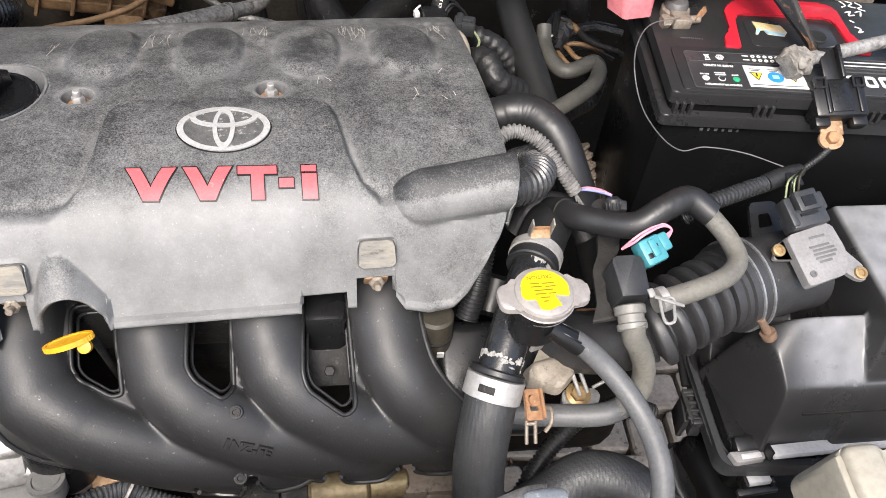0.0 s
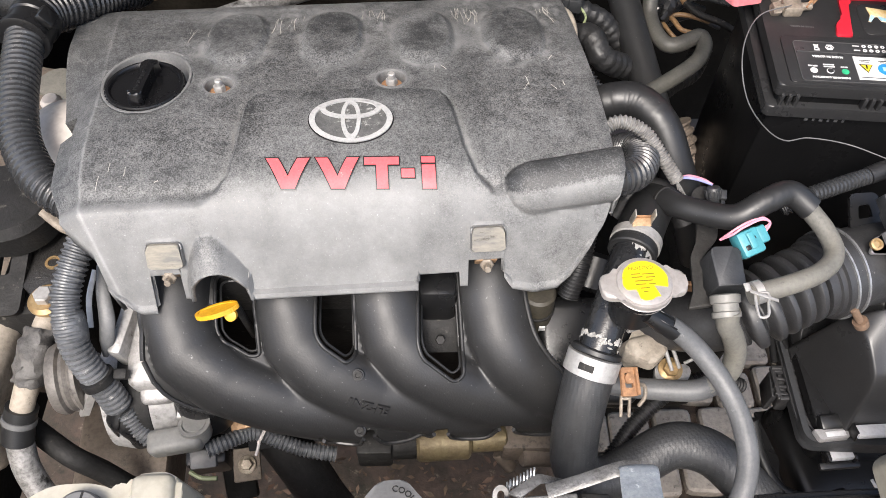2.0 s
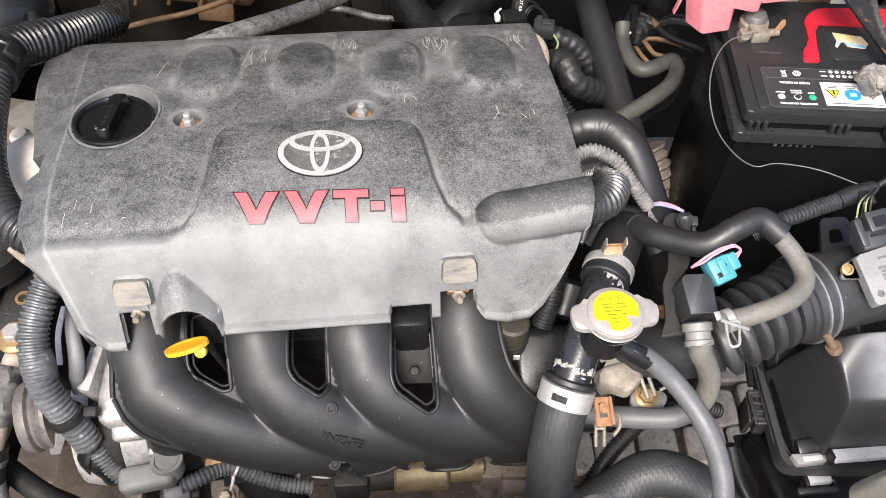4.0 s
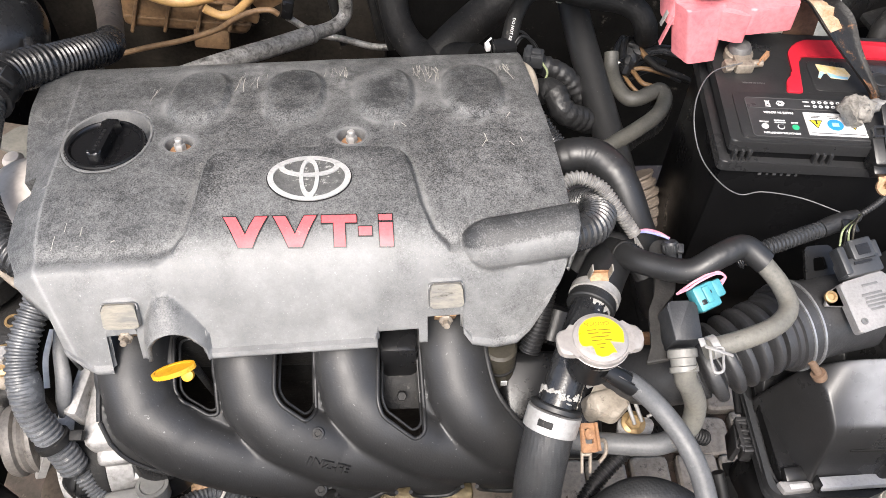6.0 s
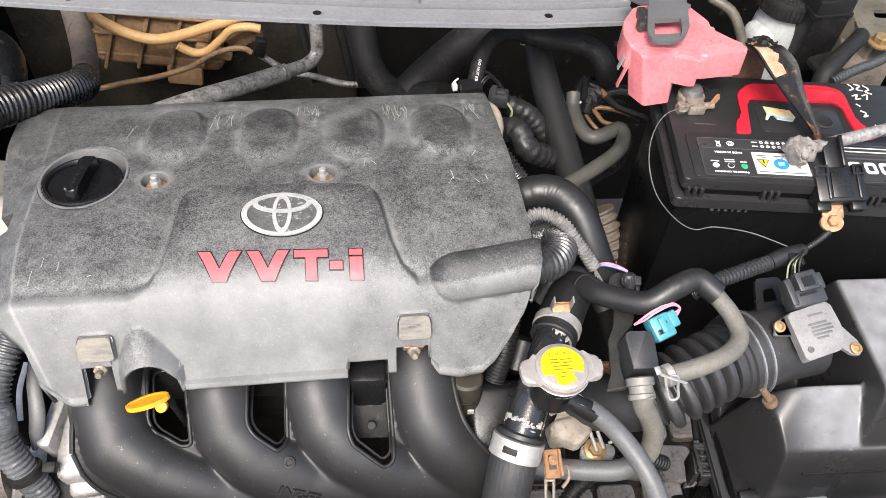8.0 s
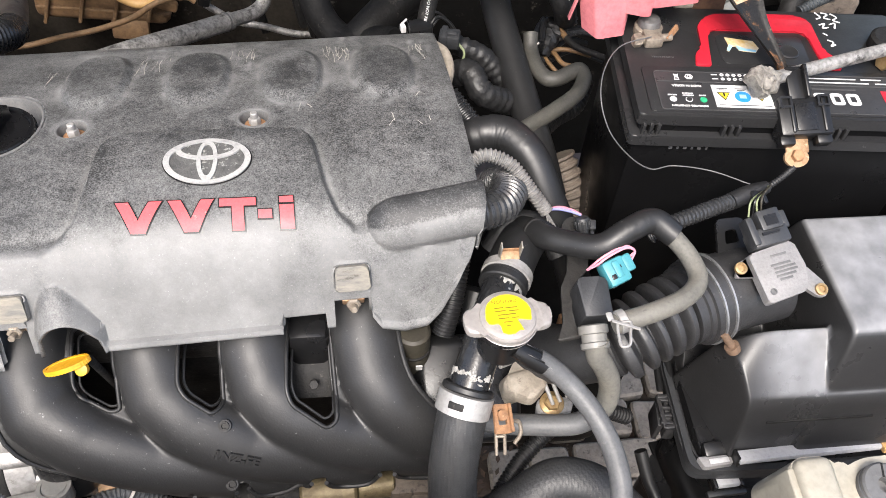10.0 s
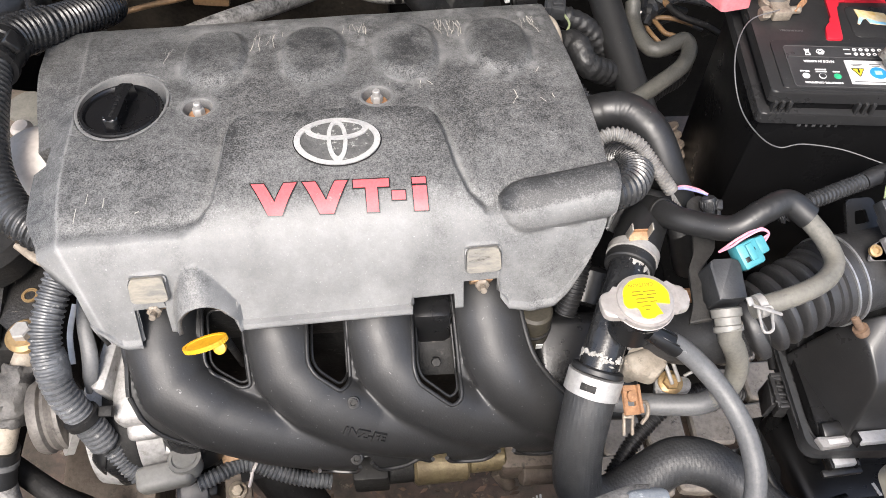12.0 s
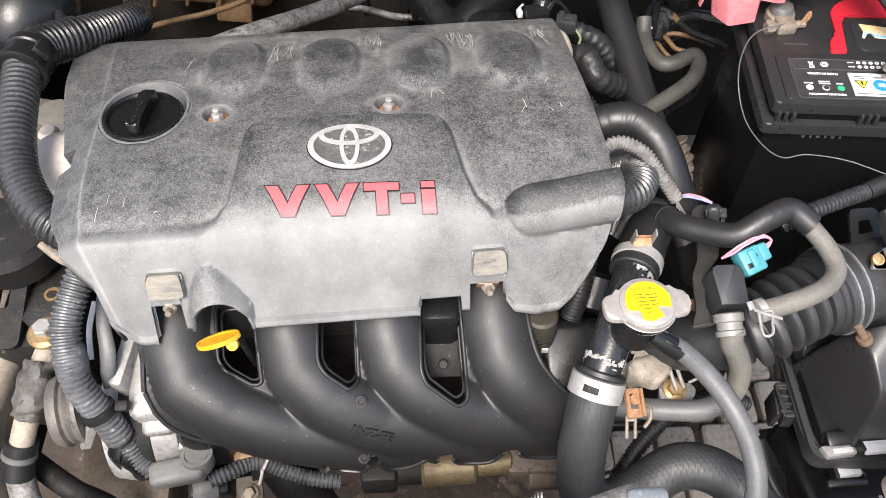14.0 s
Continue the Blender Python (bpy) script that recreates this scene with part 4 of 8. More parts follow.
for cx, cy in PITS:
    c = surf(cx, cy, -0.0085)
    n = Vector((0, 0.12, 1)).normalized()
    m = between(c, c + n)
    w = part("washer", lathe([(0.0082, 0.0), (0.0082, 0.0022), (0.0072, 0.003), (0.004, 0.003)], m, 24), "rust", cover, "rusty flat washer")
    part("nut", join(lathe([(0.0046, 0.002), (0.0046, 0.0075), (0.0040, 0.0085)], m, 6), lathe([(0.0028, 0.008), (0.0028, 0.0125), (0.0022, 0.0132)], m, 14)),
         "pale_steel", cover, "pale steel nut on a stud")

# ---- oil filler cap ----
oc = surf(OIL[0] + 0.0005, OIL[1] - 0.0085, -0.0118)
om = between(oc, oc + Vector((0, 0.10, 1))) @ Matrix.Scale(0.985, 4)
oil = thing("oil_filler_cap", oc, "black glossy plastic oil filler cap with a raised grip", "filler cap")
part("rim", lathe([(0.0285, 0.0), (0.0300, 0.004), (0.0300, 0.0130), (0.0292, 0.0148), (0.0272, 0.0152), (0.0262, 0.0142), (0.0255, 0.0125)], om, 56), "gloss_black", oil)
part("top", lathe([(0.0256, 0.004), (0.0256, 0.0118), (0.020, 0.0120), (0.001, 0.0126)], om, 44), "gloss_black", oil)
for k in range(44):
    if k % 11 == 10:
        continue
    a = 2 * math.pi * k / 44
    part("rim_rib", box((0.0014, 0.0022, 0.009), om @ Matrix.Rotation(a, 4, "Z") @ Matrix.Translation((0.0302, 0, 0.0085)), 0.0004, 1), "gloss_black", oil)
gr = om @ Matrix.Rotation(radians(84), 4, "Z")
part("grip", join(prism(rounded([(-.0225, -.0075), (-.0225, .0075), (-.010, .0052), (.0215, .0062), (.0245, .003), (.0245, -.003), (.0215, -.0062), (-.010, -.0052)], .003), 0.010, 0.0225, gr, 0.0018, 3, 0.90),
                  box((0.0085, 0.0105, 0.006), gr @ Matrix.Translation((-0.0195, 0, 0.0185)), 0.002, 2)), "gloss_black", oil)
part("wording_bars", join(*[box((0.0030, 0.0026, 0.0006), gr @ Matrix.Translation((-0.006 + 0.0044 * k, 0, 0.0225)), 0.0002) for k in range(6)]), "black", oil)

# ---- intake manifold ----
MP = [(-0.055, 0.768), (-0.075, 0.765), (-0.095, 0.757), (-0.115, 0.745), (-0.132, 0.728), (-0.144, 0.706), (-0.149, 0.682), (-0.147, 0.660), (-0.140, 0.648)]
mprof = np.array([(p.x, p.y) for p in smooth_path([(y, z, 0) for y, z in MP], 10)])
marc = np.concatenate([[0], np.cumsum(np.hypot(*np.diff(mprof, axis=0).T))])
mtan = np.gradient(mprof, axis=0)
mtan /= np.hypot(mtan[:, 0], mtan[:, 1])[:, None]


def marc_y(y, z=None):
    return float(np.interp(-z if z else -y, -mprof[:, 1] if z else -mprof[:, 0][:70], marc if z else marc[:70]))


RUNNERS = [[(-.139, -0.02), (-.137, marc_y(-.09)), (-.127, marc_y(-.118)), (-.100, marc_y(0, .722)), (-.058, marc_y(0, .698)), (-.005, marc_y(0, .672)), (.03, marc_y(0, .655))],
           [(-.056, -0.02), (-.052, marc_y(-.09)), (-.044, marc_y(-.115)), (-.024, marc_y(0, .727)), (.012, marc_y(0, .703)), (.06, marc_y(0, .680)), (.095, marc_y(0, .663))],
           [(.020, -0.02), (.022, marc_y(-.09)), (.030, marc_y(-.115)), (.048, marc_y(0, .727)), (.082, marc_y(0, .703)), (.125, marc_y(0, .680)), (.150, marc_y(0, .665))],
           [(.102, -0.02), (.104, marc_y(-.09)), (.110, marc_y(-.115)), (.124, marc_y(0, .725)), (.146, marc_y(0, .703)), (.175, marc_y(0, .680)), (.2, marc_y(0, .67))]]
HOLES = [[(-.1085, 0.008), (-.1050, 0.0540), (-.0990, 0.0620), (-.0800, 0.0750), (-.0730, 0.0740), (-.0785, 0.008)],
         [(-.0310, 0.008), (-.0292, 0.0590), (-.0240, 0.0670), (-.0070, 0.0800), (-.0005, 0.0770), (-.0015, 0.008)],
         [(.0467, 0.008), (.0466, 0.0690), (.0500, 0.0780), (.0740, 0.0960), (.0815, 0.0930), (.0770, 0.008)]]


def man_point(x, a, lift=0.0):
    y, z = float(np.interp(a, marc, mprof[:, 0])), float(np.interp(a, marc, mprof[:, 1]))
    ny, nz = float(np.interp(a, marc, mtan[:, 1])), -float(np.interp(a, marc, mtan[:, 0]))
    total = 1.0
    for line in RUNNERS:
        d = line_distance((x, a), line) / (0.0255 + 0.0035 * smoothstep(0.05, 0.12, a))
        if d < 1:
            total += math.exp(0.0205 * (1 - d * d) ** 0.62 / 0.0017) - 1
    h = -0.004 + 0.0017 * math.log(total)
    h += lift
    return Vector((x, y + 0.045 * x + ny * h, z + nz * h))


def man_end(x):
    """How far down the casting reaches."""
    z = table([-.161, -.154, -.145, -.130, -.106, -.080, -.050, -.030], [.742, .726, .713, .701, .688, .677, .668, .662], x)
    for a, b in ((-.030, .004), (.010, .060), (.068, .112), (.120, .172)):
        if a <= x <= b:
            q = (2 * (x - a) / (b - a) - 1)
            z = 0.662 + 0.020 * abs(q) ** 5
    for a, b in ((.004, .010), (.060, .068), (.112, .120)):
        if a < x < b:
            z = 0.682
    return marc_y(0, z)


RIGHT_EDGE = [(.1275, .0), (.1285, marc_y(-.09)), (.1345, marc_y(-.115)), (.1465, marc_y(0, .732)), (.160, marc_y(0, .720)), (.168, marc_y(0, .712))]


def manifold_body():
    xs = np.arange(-0.161, 0.1671, 0.0016)
    rows = 104
    ends = [man_end(x) for x in xs]
    grid = [max(ends) * j / (rows - 1) for j in range(rows)]
    verts, faces, dust_light = [], [], []
    for x, end in zip(xs, ends):
        for a in grid:
            a = min(a, end)
            verts.append(man_point(x, a))
            dust_light.append(max(0.0, 0.24 * (1 - a / 0.095)))
    for i in range(len(xs) - 1):
        for j in range(rows - 1):
            if grid[j] >= min(ends[i], ends[i + 1]):
                continue
            xm, am = (xs[i] + xs[i + 1]) / 2, (grid[j] + grid[j + 1]) / 2
            if any(outline_distance((xm, am), h) > 0.0002 for h in HOLES):
                continue
            if xs[i] >= 0.0009 + table([a for _, a in RIGHT_EDGE], [x for x, _ in RIGHT_EDGE], grid[j]):
                continue
            faces.append((i * rows + j, i * rows + j + 1, (i + 1) * rows + j + 1, (i + 1) * rows + j))
    me = bpy.data.meshes.new("runners")
    me.from_pydata([tuple(v - Vector((0, -0.1, 0.65))) for v in verts], [], faces)
    layer = me.attributes.new("dust_light", "FLOAT", "POINT")
    layer.data.foreach_set("value", dust_light)
    return me


manifold = thing("intake_manifold", (0, -0.1, 0.65), "black moulded plastic intake manifold with four curved runners", "intake manifold")
body = finish("runner_casting", manifold_body(), "manifold", manifold, angle=60, o=Vector((0, -0.1, 0.65)))
sol = body.modifiers.new("wall", "SOLIDIFY")
sol.thickness, sol.offset = 0.004, -1
for h in HOLES:
    line = rounded(h, 0.007, 5)
    dense = []
    for k in range(len(line)):
        a, b = Vector(line[k]), Vector(line[(k + 1) % len(line)])
        m = max(1, int((b - a).length / 0.003))
        dense += [a.lerp(b, q / m) for q in range(m)]
    pts = [man_point(p.x, max(p.y, 0.0), 0.0002) for p in dense]
    part("flange_lip", sweep(bmesh.new(), pts + [pts[0]], 0.0016, 10), "manifold", manifold)
    cx, cy = sum(p.x for p in dense) / len(dense), sum(p.y for p in dense) / len(dense)
    pts = [man_point(cx + (p.x - cx) * 0.84, max(cy + (p.y - cy) * 0.93, 0.0), -0.0065) for p in dense]
    part("inner_lip", sweep(bmesh.new(), pts + [pts[0]], 0.0011, 8), "manifold", manifold)
for xa, xb in ((-.161, -.03), (-.030, .004), (.010, .060), (.068, .112), (.120, .165)):
    pts = [man_point(x, man_end(x) - 0.0008, 0.001) for x in np.linspace(xa + 0.0015, xb - 0.0015, 22)]
    part("flange_lip", sweep(bmesh.new(), pts, 0.0017, 8), "manifold", manifold)
pts = [man_point(-.1602, a, 0.001) for a in np.linspace(0, man_end(-.160), 14)]
part("flange_lip", sweep(bmesh.new(), pts, 0.0019, 8), "manifold", manifold)
rp = RIGHT_EDGE
part("flange_lip", tube([man_point(x, a, 0.001) for x, a in rp], 0.0019, 8), "manifold", manifold)
for x, a in ((.0018, 0.088), (.0005, 0.1370)):
    p = man_point(x, a, 0.0005)
    q = p + Vector((0, -0.5, 0.85))
    boss = part("screw_boss", lathe([(0.0050, -0.006), (0.0047, 0.0005), (0.0040, 0.0009)], between(p, q), 20), "manifold", manifold)
    part("screw", lathe([(0.0034, 0.001), (0.0034, 0.0032), (0.002, 0.0034), (0.0018, 0.002), (0.0004, 0.002)], between(p, q), 16), "dust_black", boss, "dull cross-head screw")
xdir = Vector((0.0304, -0.0035, -0.0124)).normalized()
ydir = Vector((0.0020, 0.0033, 0.0064))
ydir = (ydir - ydir.dot(xdir) * xdir).normalized()
zdir = xdir.cross(ydir)
rotm = Matrix((xdir, ydir, zdir)).transposed().to_4x4()
rotm.translation = Vector((0.0068, -0.1577, 0.7142)) + ydir * 0.0030 + zdir * 0.0006
tw = wording("1NZ-FE", 0.0104, rotm, 0.0012, 0.0004)
part("raised_lettering", tw, "manifold", manifold, "raised lettering on the casting")

# ---- engine below the cover ----
block = thing("engine_block", (0, 0.03, 0.42), "dark grimy engine block and cylinder head beneath the cover", "engine")
part("cylinder_head", box((0.36, 0.22, 0.10), pose(-0.01, 0.055, 0.735), 0.008), "dust_black", block)
part("crankcase", box((0.34, 0.20, 0.30), pose(0.0, 0.04, 0.55), 0.015), "dust_black", block)
part("head_flange", box((0.30, 0.012, 0.05), pose(0.0, -0.062, 0.735), 0.003), "dust_black", block, "dusty alloy flange")
br = part("stay_bracket", box((0.036, 0.030, 0.004), pose(0.061, -0.098, 0.722, 35), 0.001), "dust_black", block, "dusty stay bracket")
part("stay_bolt", hexbolt((0.064, -0.106, 0.727), (0, -0.55, 0.8), 0.0040, 0.004, False), "dust_black", br, "dull hexagon bolt")
part("runner_stub", box((0.03, 0.03, 0.05), pose(0.062, -0.075, 0.742), 0.006), "black", block)
part("starter_motor", join(rod((0.043, -0.145, 0.612), (0.090, -0.142, 0.610), 0.0165, 24), rod((0.090, -0.142, 0.610), (0.122, -0.140, 0.608), 0.011, 18)), "dull_brass", block, "tarnished brass-coloured cylinder")
part("starter_housing", join(box((0.030, 0.03, 0.032), pose(0.008, -0.146, 0.614), 0.003), rod((0.020, -0.146, 0.612), (0.045, -0.145, 0.612), 0.013)), "dust_black", block, "dusty plug and sleeve")
part("sensor_housing", join(box((0.06, 0.03, 0.03), pose(0.148, -0.138, 0.600), 0.004), rod((0.135, -0.154, 0.602), (0.165, -0.152, 0.596), 0.010),
                            hexbolt((0.15, -0.133, 0.603), (0, -0.2, 1), 0.006, 0.006), rod((0.118, -0.14, 0.575), (0.130, -0.150, 0.560), 0.007)), "brown_panel", block, "grime-covered alloy sensor housing")
plen = thing("throttle_body", (0.165, -0.08, 0.66), "black throttle housing beside the manifold", "throttle body")
part("housing", join(box((0.085, 0.085, 0.07), pose(0.180, -0.095, 0.685, 28, 4, 0), 0.010, 3), rod((0.19, -0.045, 0.70), (0.20, -0.02, 0.72), 0.024)), "black", plen)
part("sensor_tube", rod((0.1400, -0.086, 0.690), (0.1400, -0.083, 0.760), 0.0134, 26), "olive_sleeve", plen, "dusty olive sleeve")
for z in (0.738, 0.716):
    part("sleeve_ring", lathe([(0.0134, 0), (0.0142, 0.0008), (0.0142, 0.0022), (0.0134, 0.003)], pose(0.140, -0.0845, z), 26), "dust_black", plen)
part("sleeve_mark", box((0.005, 0.0012, 0.006), pose(0.1440, -0.0984, 0.729, 4), 0), "print_white", plen)


# ---- dipstick ----
dip = thing("oil_dipstick", (-0.095, -0.09, 0.70), "yellow plastic oil dipstick handle beside the manifold", "dipstick")
dm = pose(-0.0950, -0.1145, 0.7890, -30, -14, 8) @ Matrix.Scale(0.89, 4)
part("handle", prism(oval(.0172, .0086, 40), -0.0012, 0.0012, dm, 0.0006, 2), "yellow", dip)
grip = [(.0178 * (1 + .025 * (k % 2)) * math.cos(2 * math.pi * k / 72), .0092 * (1 + .045 * (k % 2)) * math.sin(2 * math.pi * k / 72)) for k in range(72)]
part("handle_rim", ring_prism(grip, oval(.0156, .0072, 72), -0.0020, 0.0020, dm), "yellow", dip)
part("handle_loop", lathe([(0.0030, -0.0025), (0.0048, -0.0020), (0.0048, 0.0020), (0.0030, 0.0025)], dm @ pose(0.0105, -0.0035, -0.0055, 70, 0, 0), 22), "yellow", dip)
part("rod", rod((-0.083, -0.108, 0.785), (-0.088, -0.085, 0.70), 0.0028), "dust_black", dip, "steel dipstick rod")

# ---- coolant filler neck, cap and hoses ----
neck = thing("coolant_filler_neck", (0.19, -0.11, 0.77), "black coolant filler pipe crusted with white corrosion", "filler pipe")
part("pipe", tube([(0.213, -0.055, 0.797), (0.200, -0.085, 0.796), (0.185, -0.118, 0.784), (0.170, -0.151, 0.766)], 0.0142, 24), "white_crust", neck)
part("neck", lathe([(0.0165, 0.0), (0.0165, 0.026), (0.0205, 0.028), (0.0205, 0.032)], pose(0.197, -0.122, 0.796), 28), "black", neck)
part("nipple", tube([(0.203, -0.135, 0.812), (0.213, -0.138, 0.806), (0.224, -0.141, 0.799)], [0.006, 0.007, 0.0075], 14), "black", neck)
part("side_bracket", box((0.012, 0.003, 0.022), pose(0.205, -0.125, 0.785, 0, 20, 30), 0.001), "pale_steel", neck, "pale metal side bracket")

rng = random.Random(21)
for a, b, w in (((0.1785, -0.1325, 0.7775), (0.172, -0.147, 0.768), 0.007), ((0.2060, -0.0735, 0.7968), (0.2015, -0.083, 0.796), 0.009)):
    m = between(a, b)
    for k in range(18):
        q = rng.uniform(0, 2 * math.pi)
        fl_ = bmesh.new()
        bmesh.ops.create_icosphere(fl_, subdivisions=2, radius=1)
        sx, sy = rng.uniform(0.0006, 0.0028), rng.uniform(0.0005, 0.0014)
        for v in fl_.verts:
            k2 = 1 + 0.35 * noise.noise(v.co * 2.1 + Vector((k, 0, 0)))
            v.co = Vector((v.co.z * 0.0004, v.co.x * sx * k2, v.co.y * sy * k2))
        bmesh.ops.transform(fl_, matrix=m @ Matrix.Rotation(q, 4, "Z") @ Matrix.Translation((0.0143, 0, rng.uniform(0, w))), verts=fl_.verts)
        part("corrosion_flake", fl_, "crust", neck, "white corrosion flake")

def ragged_band(m, r, width, seed):
    """A broken ring of crust round a pipe, with a torn edge on both sides."""
    bm = bmesh.new()
    rows = []
    for k in range(121):
        a = 2 * math.pi * (k % 120) / 120
        d = Vector((math.cos(a), math.sin(a), 0))
        n1, n2 = noise.noise(d * 3 + Vector((seed, 0, 0))), noise.noise(d * 9 + Vector((0, seed, 0)))
        lo, hi = width * (0.22 + 0.45 * n1 + 0.35 * n2), width * (0.72 + 0.55 * noise.noise(d * 4 + Vector((0, 0, seed))) + 0.45 * noise.noise(d * 13 + Vector((seed, seed, 0))))
        th = 0.0004 + 0.0005 * abs(n2)
        rows.append((hi - lo, [bm.verts.new(m @ (d * q + Vector((0, 0, z)))) for q, z in ((r - 0.0003, lo), (r + th, lo + 0.0003), (r + th, hi - 0.0003), (r - 0.0003, hi))]))
    for (w0, p), (w1, q) in zip(rows, rows[1:]):
        if min(w0, w1) > 0.0010:
            for j in range(3):
                bm.faces.new((p[j], q[j], q[j + 1], p[j + 1]))
    for v in [v for v in bm.verts if not v.link_faces]:
        bm.verts.remove(v)
    return bm


part("crust_ring", ragged_band(between((0.1790, -0.1312, 0.7778), (0.172, -0.147, 0.768)), 0.0143, 0.0055, 3.0), "crust", neck, "broken ring of white corrosion")
part("crust_ring", ragged_band(between((0.2070, -0.0715, 0.7968), (0.2015, -0.083, 0.796)), 0.0143, 0.0105, 7.0), "crust", neck, "broken ring of white corrosion")

rcap = thing("coolant_pressure_cap", (0.197, -0.124, 0.826), "pale metal pressure cap with a yellow warning sticker", "pressure cap")
cm = pose(0.1983, -0.1232, 0.828, 0, 0, 4)
ears = []
for k in range(96):
    a = 2 * math.pi * k / 96
    r = 0.0200 + 0.0093 * smoothstep(0.84, 0.985, abs(math.cos(a)))
    ears.append((r * math.cos(a), r * math.sin(a)))
part("plate", prism(ears, 0.0, 0.0052, cm, 0.0022, 3), "cap_metal", rcap)
part("crown", lathe([(0.0192, 0.004), (0.0184, 0.0066), (0.016, 0.0078), (0.008, 0.0074), (0.0005, 0.0073)], cm, 36), "cap_metal", rcap)
part("skirt", lathe([(0.0185, -0.006), (0.0190, -0.002), (0.0205, 0.001), (0.019, 0.002)], cm, 36), "cap_metal", rcap)
st = []
for k in range(60):
    a = 2 * math.pi * k / 60
    r = 0.0152 + 0.0007 * noise.noise(Vector((math.cos(a) * 3, math.sin(a) * 3, 4)))
    for ca, wd, dp in ((-0.72, 0.30, 0.0085), (-2.35, 0.30, 0.0050), (-1.25, 0.16, 0.0012)):
        d = abs((a - ca + math.pi) % (2 * math.pi) - math.pi)
        r -= dp * max(0, 1 - (d / wd) ** 2) ** 0.7
    st.append((r * math.cos(a), r * math.sin(a)))
stick = part("sticker", prism(st, 0.0074, 0.0085, cm), "yellow_label", rcap, "torn yellow warning sticker")
part("sticker_wording", wording("CAUTION", 0.0038, cm @ pose(-0.001, 0.0098, 0.0086, 0, 0, 180), 0.0001), "ink", stick)
for x, y, w in ((-.0055, .0050, .0060), (.0030, .0046, .0080), (-.0050, .0025, .0075), (.0040, .0020, .0065), (-.0010, -.0005, .0120), (-.0035, -.0032, .0070), (.0040, -.0034, .0045), (-.0015, -.0062, .0060), (-.0015, -.0090, .0030)):
    part("sticker_bar", box((w, 0.0007, 0.0003), cm @ Matrix.Translation((x, y, 0.0086)), 0), "ink", stick)

ch = thing("coolant_hose", (0.225, -0.035, 0.78), "black rubber coolant hose leaving the cylinder head", "hose", "coolant hoses")
part("hose_body", tube([(0.240, 0.000, 0.765), (0.232, -0.020, 0.785), (0.220, -0.043, 0.796), (0.207, -0.070, 0.797)], 0.0178, 24), "rubber", ch)
part("end_cuff", lathe([(0.0172, 0), (0.0183, 0.001), (0.0183, 0.006), (0.0172, 0.007)], between((0.2045, -0.0755, 0.797), (0.209, -0.066, 0.797)), 30), "rubber", ch)
sc = thing("spring_clamp", (0.208, -0.068, 0.80), "spring hose clamp with rust-stained tabs", "hose clamp", "hose clamps")
ax = between((0.2115, -0.0605, 0.797), (0.2055, -0.0735, 0.797))
part("band", lathe([(0.0180, 0), (0.0191, 0.0005), (0.0191, 0.0075), (0.0180, 0.008)], ax, 36), "pale_steel", sc)
for dx in (-0.0072, 0.0072):
    part("tab", box((0.0012, 0.0055, 0.019), pose(0.2105 + dx, -0.0600, 0.8215, 14), 0.0005), "clip_steel", sc)
part("bridge", box((0.0138, 0.0065, 0.0014), pose(0.2105, -0.0605, 0.8165, 22), 0.0005), "rust_plate", sc, "rust-stained bridge")
part("bridge_lip", box((0.0138, 0.0012, 0.0040), pose(0.2105, -0.0575, 0.8190, 10), 0.0004), "rust", sc)

rh = thing("radiator_hose", (0.20, -0.2, 0.66), "thick black rubber radiator hose curving past the filler", "hose", "coolant hoses")
part("hose_body", tube([(0.1725, -0.146, 0.769), (0.166, -0.165, 0.747), (0.162, -0.183, 0.718), (0.165, -0.198, 0.693), (0.185, -0.204, 0.680),
                                    (0.212, -0.193, 0.681), (0.242, -0.181, 0.690), (0.270, -0.187, 0.689), (0.295, -0.206, 0.677), (0.322, -0.232, 0.660),
                                    (0.338, -0.262, 0.640)], 0.0178, 28, 10), "woven_rubber", rh)
part("end_cuff", lathe([(0.0172, 0), (0.0184, 0.001), (0.0184, 0.004), (0.0172, 0.005)], between((0.1750, -0.1400, 0.7735), (0.172, -0.147, 0.768)), 30), "rubber", rh)
hc = thing("band_clamp", (0.170, -0.152, 0.76), "flat pale steel clamp round the radiator hose", "hose clamp", "hose clamps")
ax = between((0.1735, -0.1435, 0.7715), (0.1675, -0.158, 0.758))
part("band", lathe([(0.0182, 0), (0.0196, 0.0004), (0.0196, 0.0150), (0.0182, 0.0155)], ax, 40), "pale_steel", hc)
turn = max((k * 0.05 for k in range(126)), key=lambda a: ((ax.to_3x3() @ Vector((math.cos(a), math.sin(a), 0))).dot(Vector((-0.35, -0.40, 0.85)))))
part("slot", box((0.0030, 0.0110, 0.0050), ax @ Matrix.Rotation(turn, 4, "Z") @ Matrix.Translation((0.0184, 0, 0.0078)), 0.0006), "dust_black", hc, "dark slot in the band")
em = pose(0.1960, -0.1605, 0.761, 18, 16, 8)
part("ear", join(ring_prism(rounded([(-.0062, -.0105), (.0060, -.0105), (.0066, .0100), (-.0050, .0100)], .0015, 3), rounded([(-.0030, -.0045), (.0036, -.0045), (.0038, .0060), (-.0026, .0060)], .0012, 3), -0.0012, 0.0012, em),
                 lathe([(0.0020, -0.001), (0.0038, -0.0008), (0.0038, 0.0020), (0.0020, 0.0022)], em @ Matrix.Translation((0.0005, 0.002, 0.001)), 16),
                 box((0.0022, 0.020, 0.006), em @ Matrix.Translation((0.0064, 0, 0.001)), 0.0006)), "rust", hc, "rusted clamp ear")
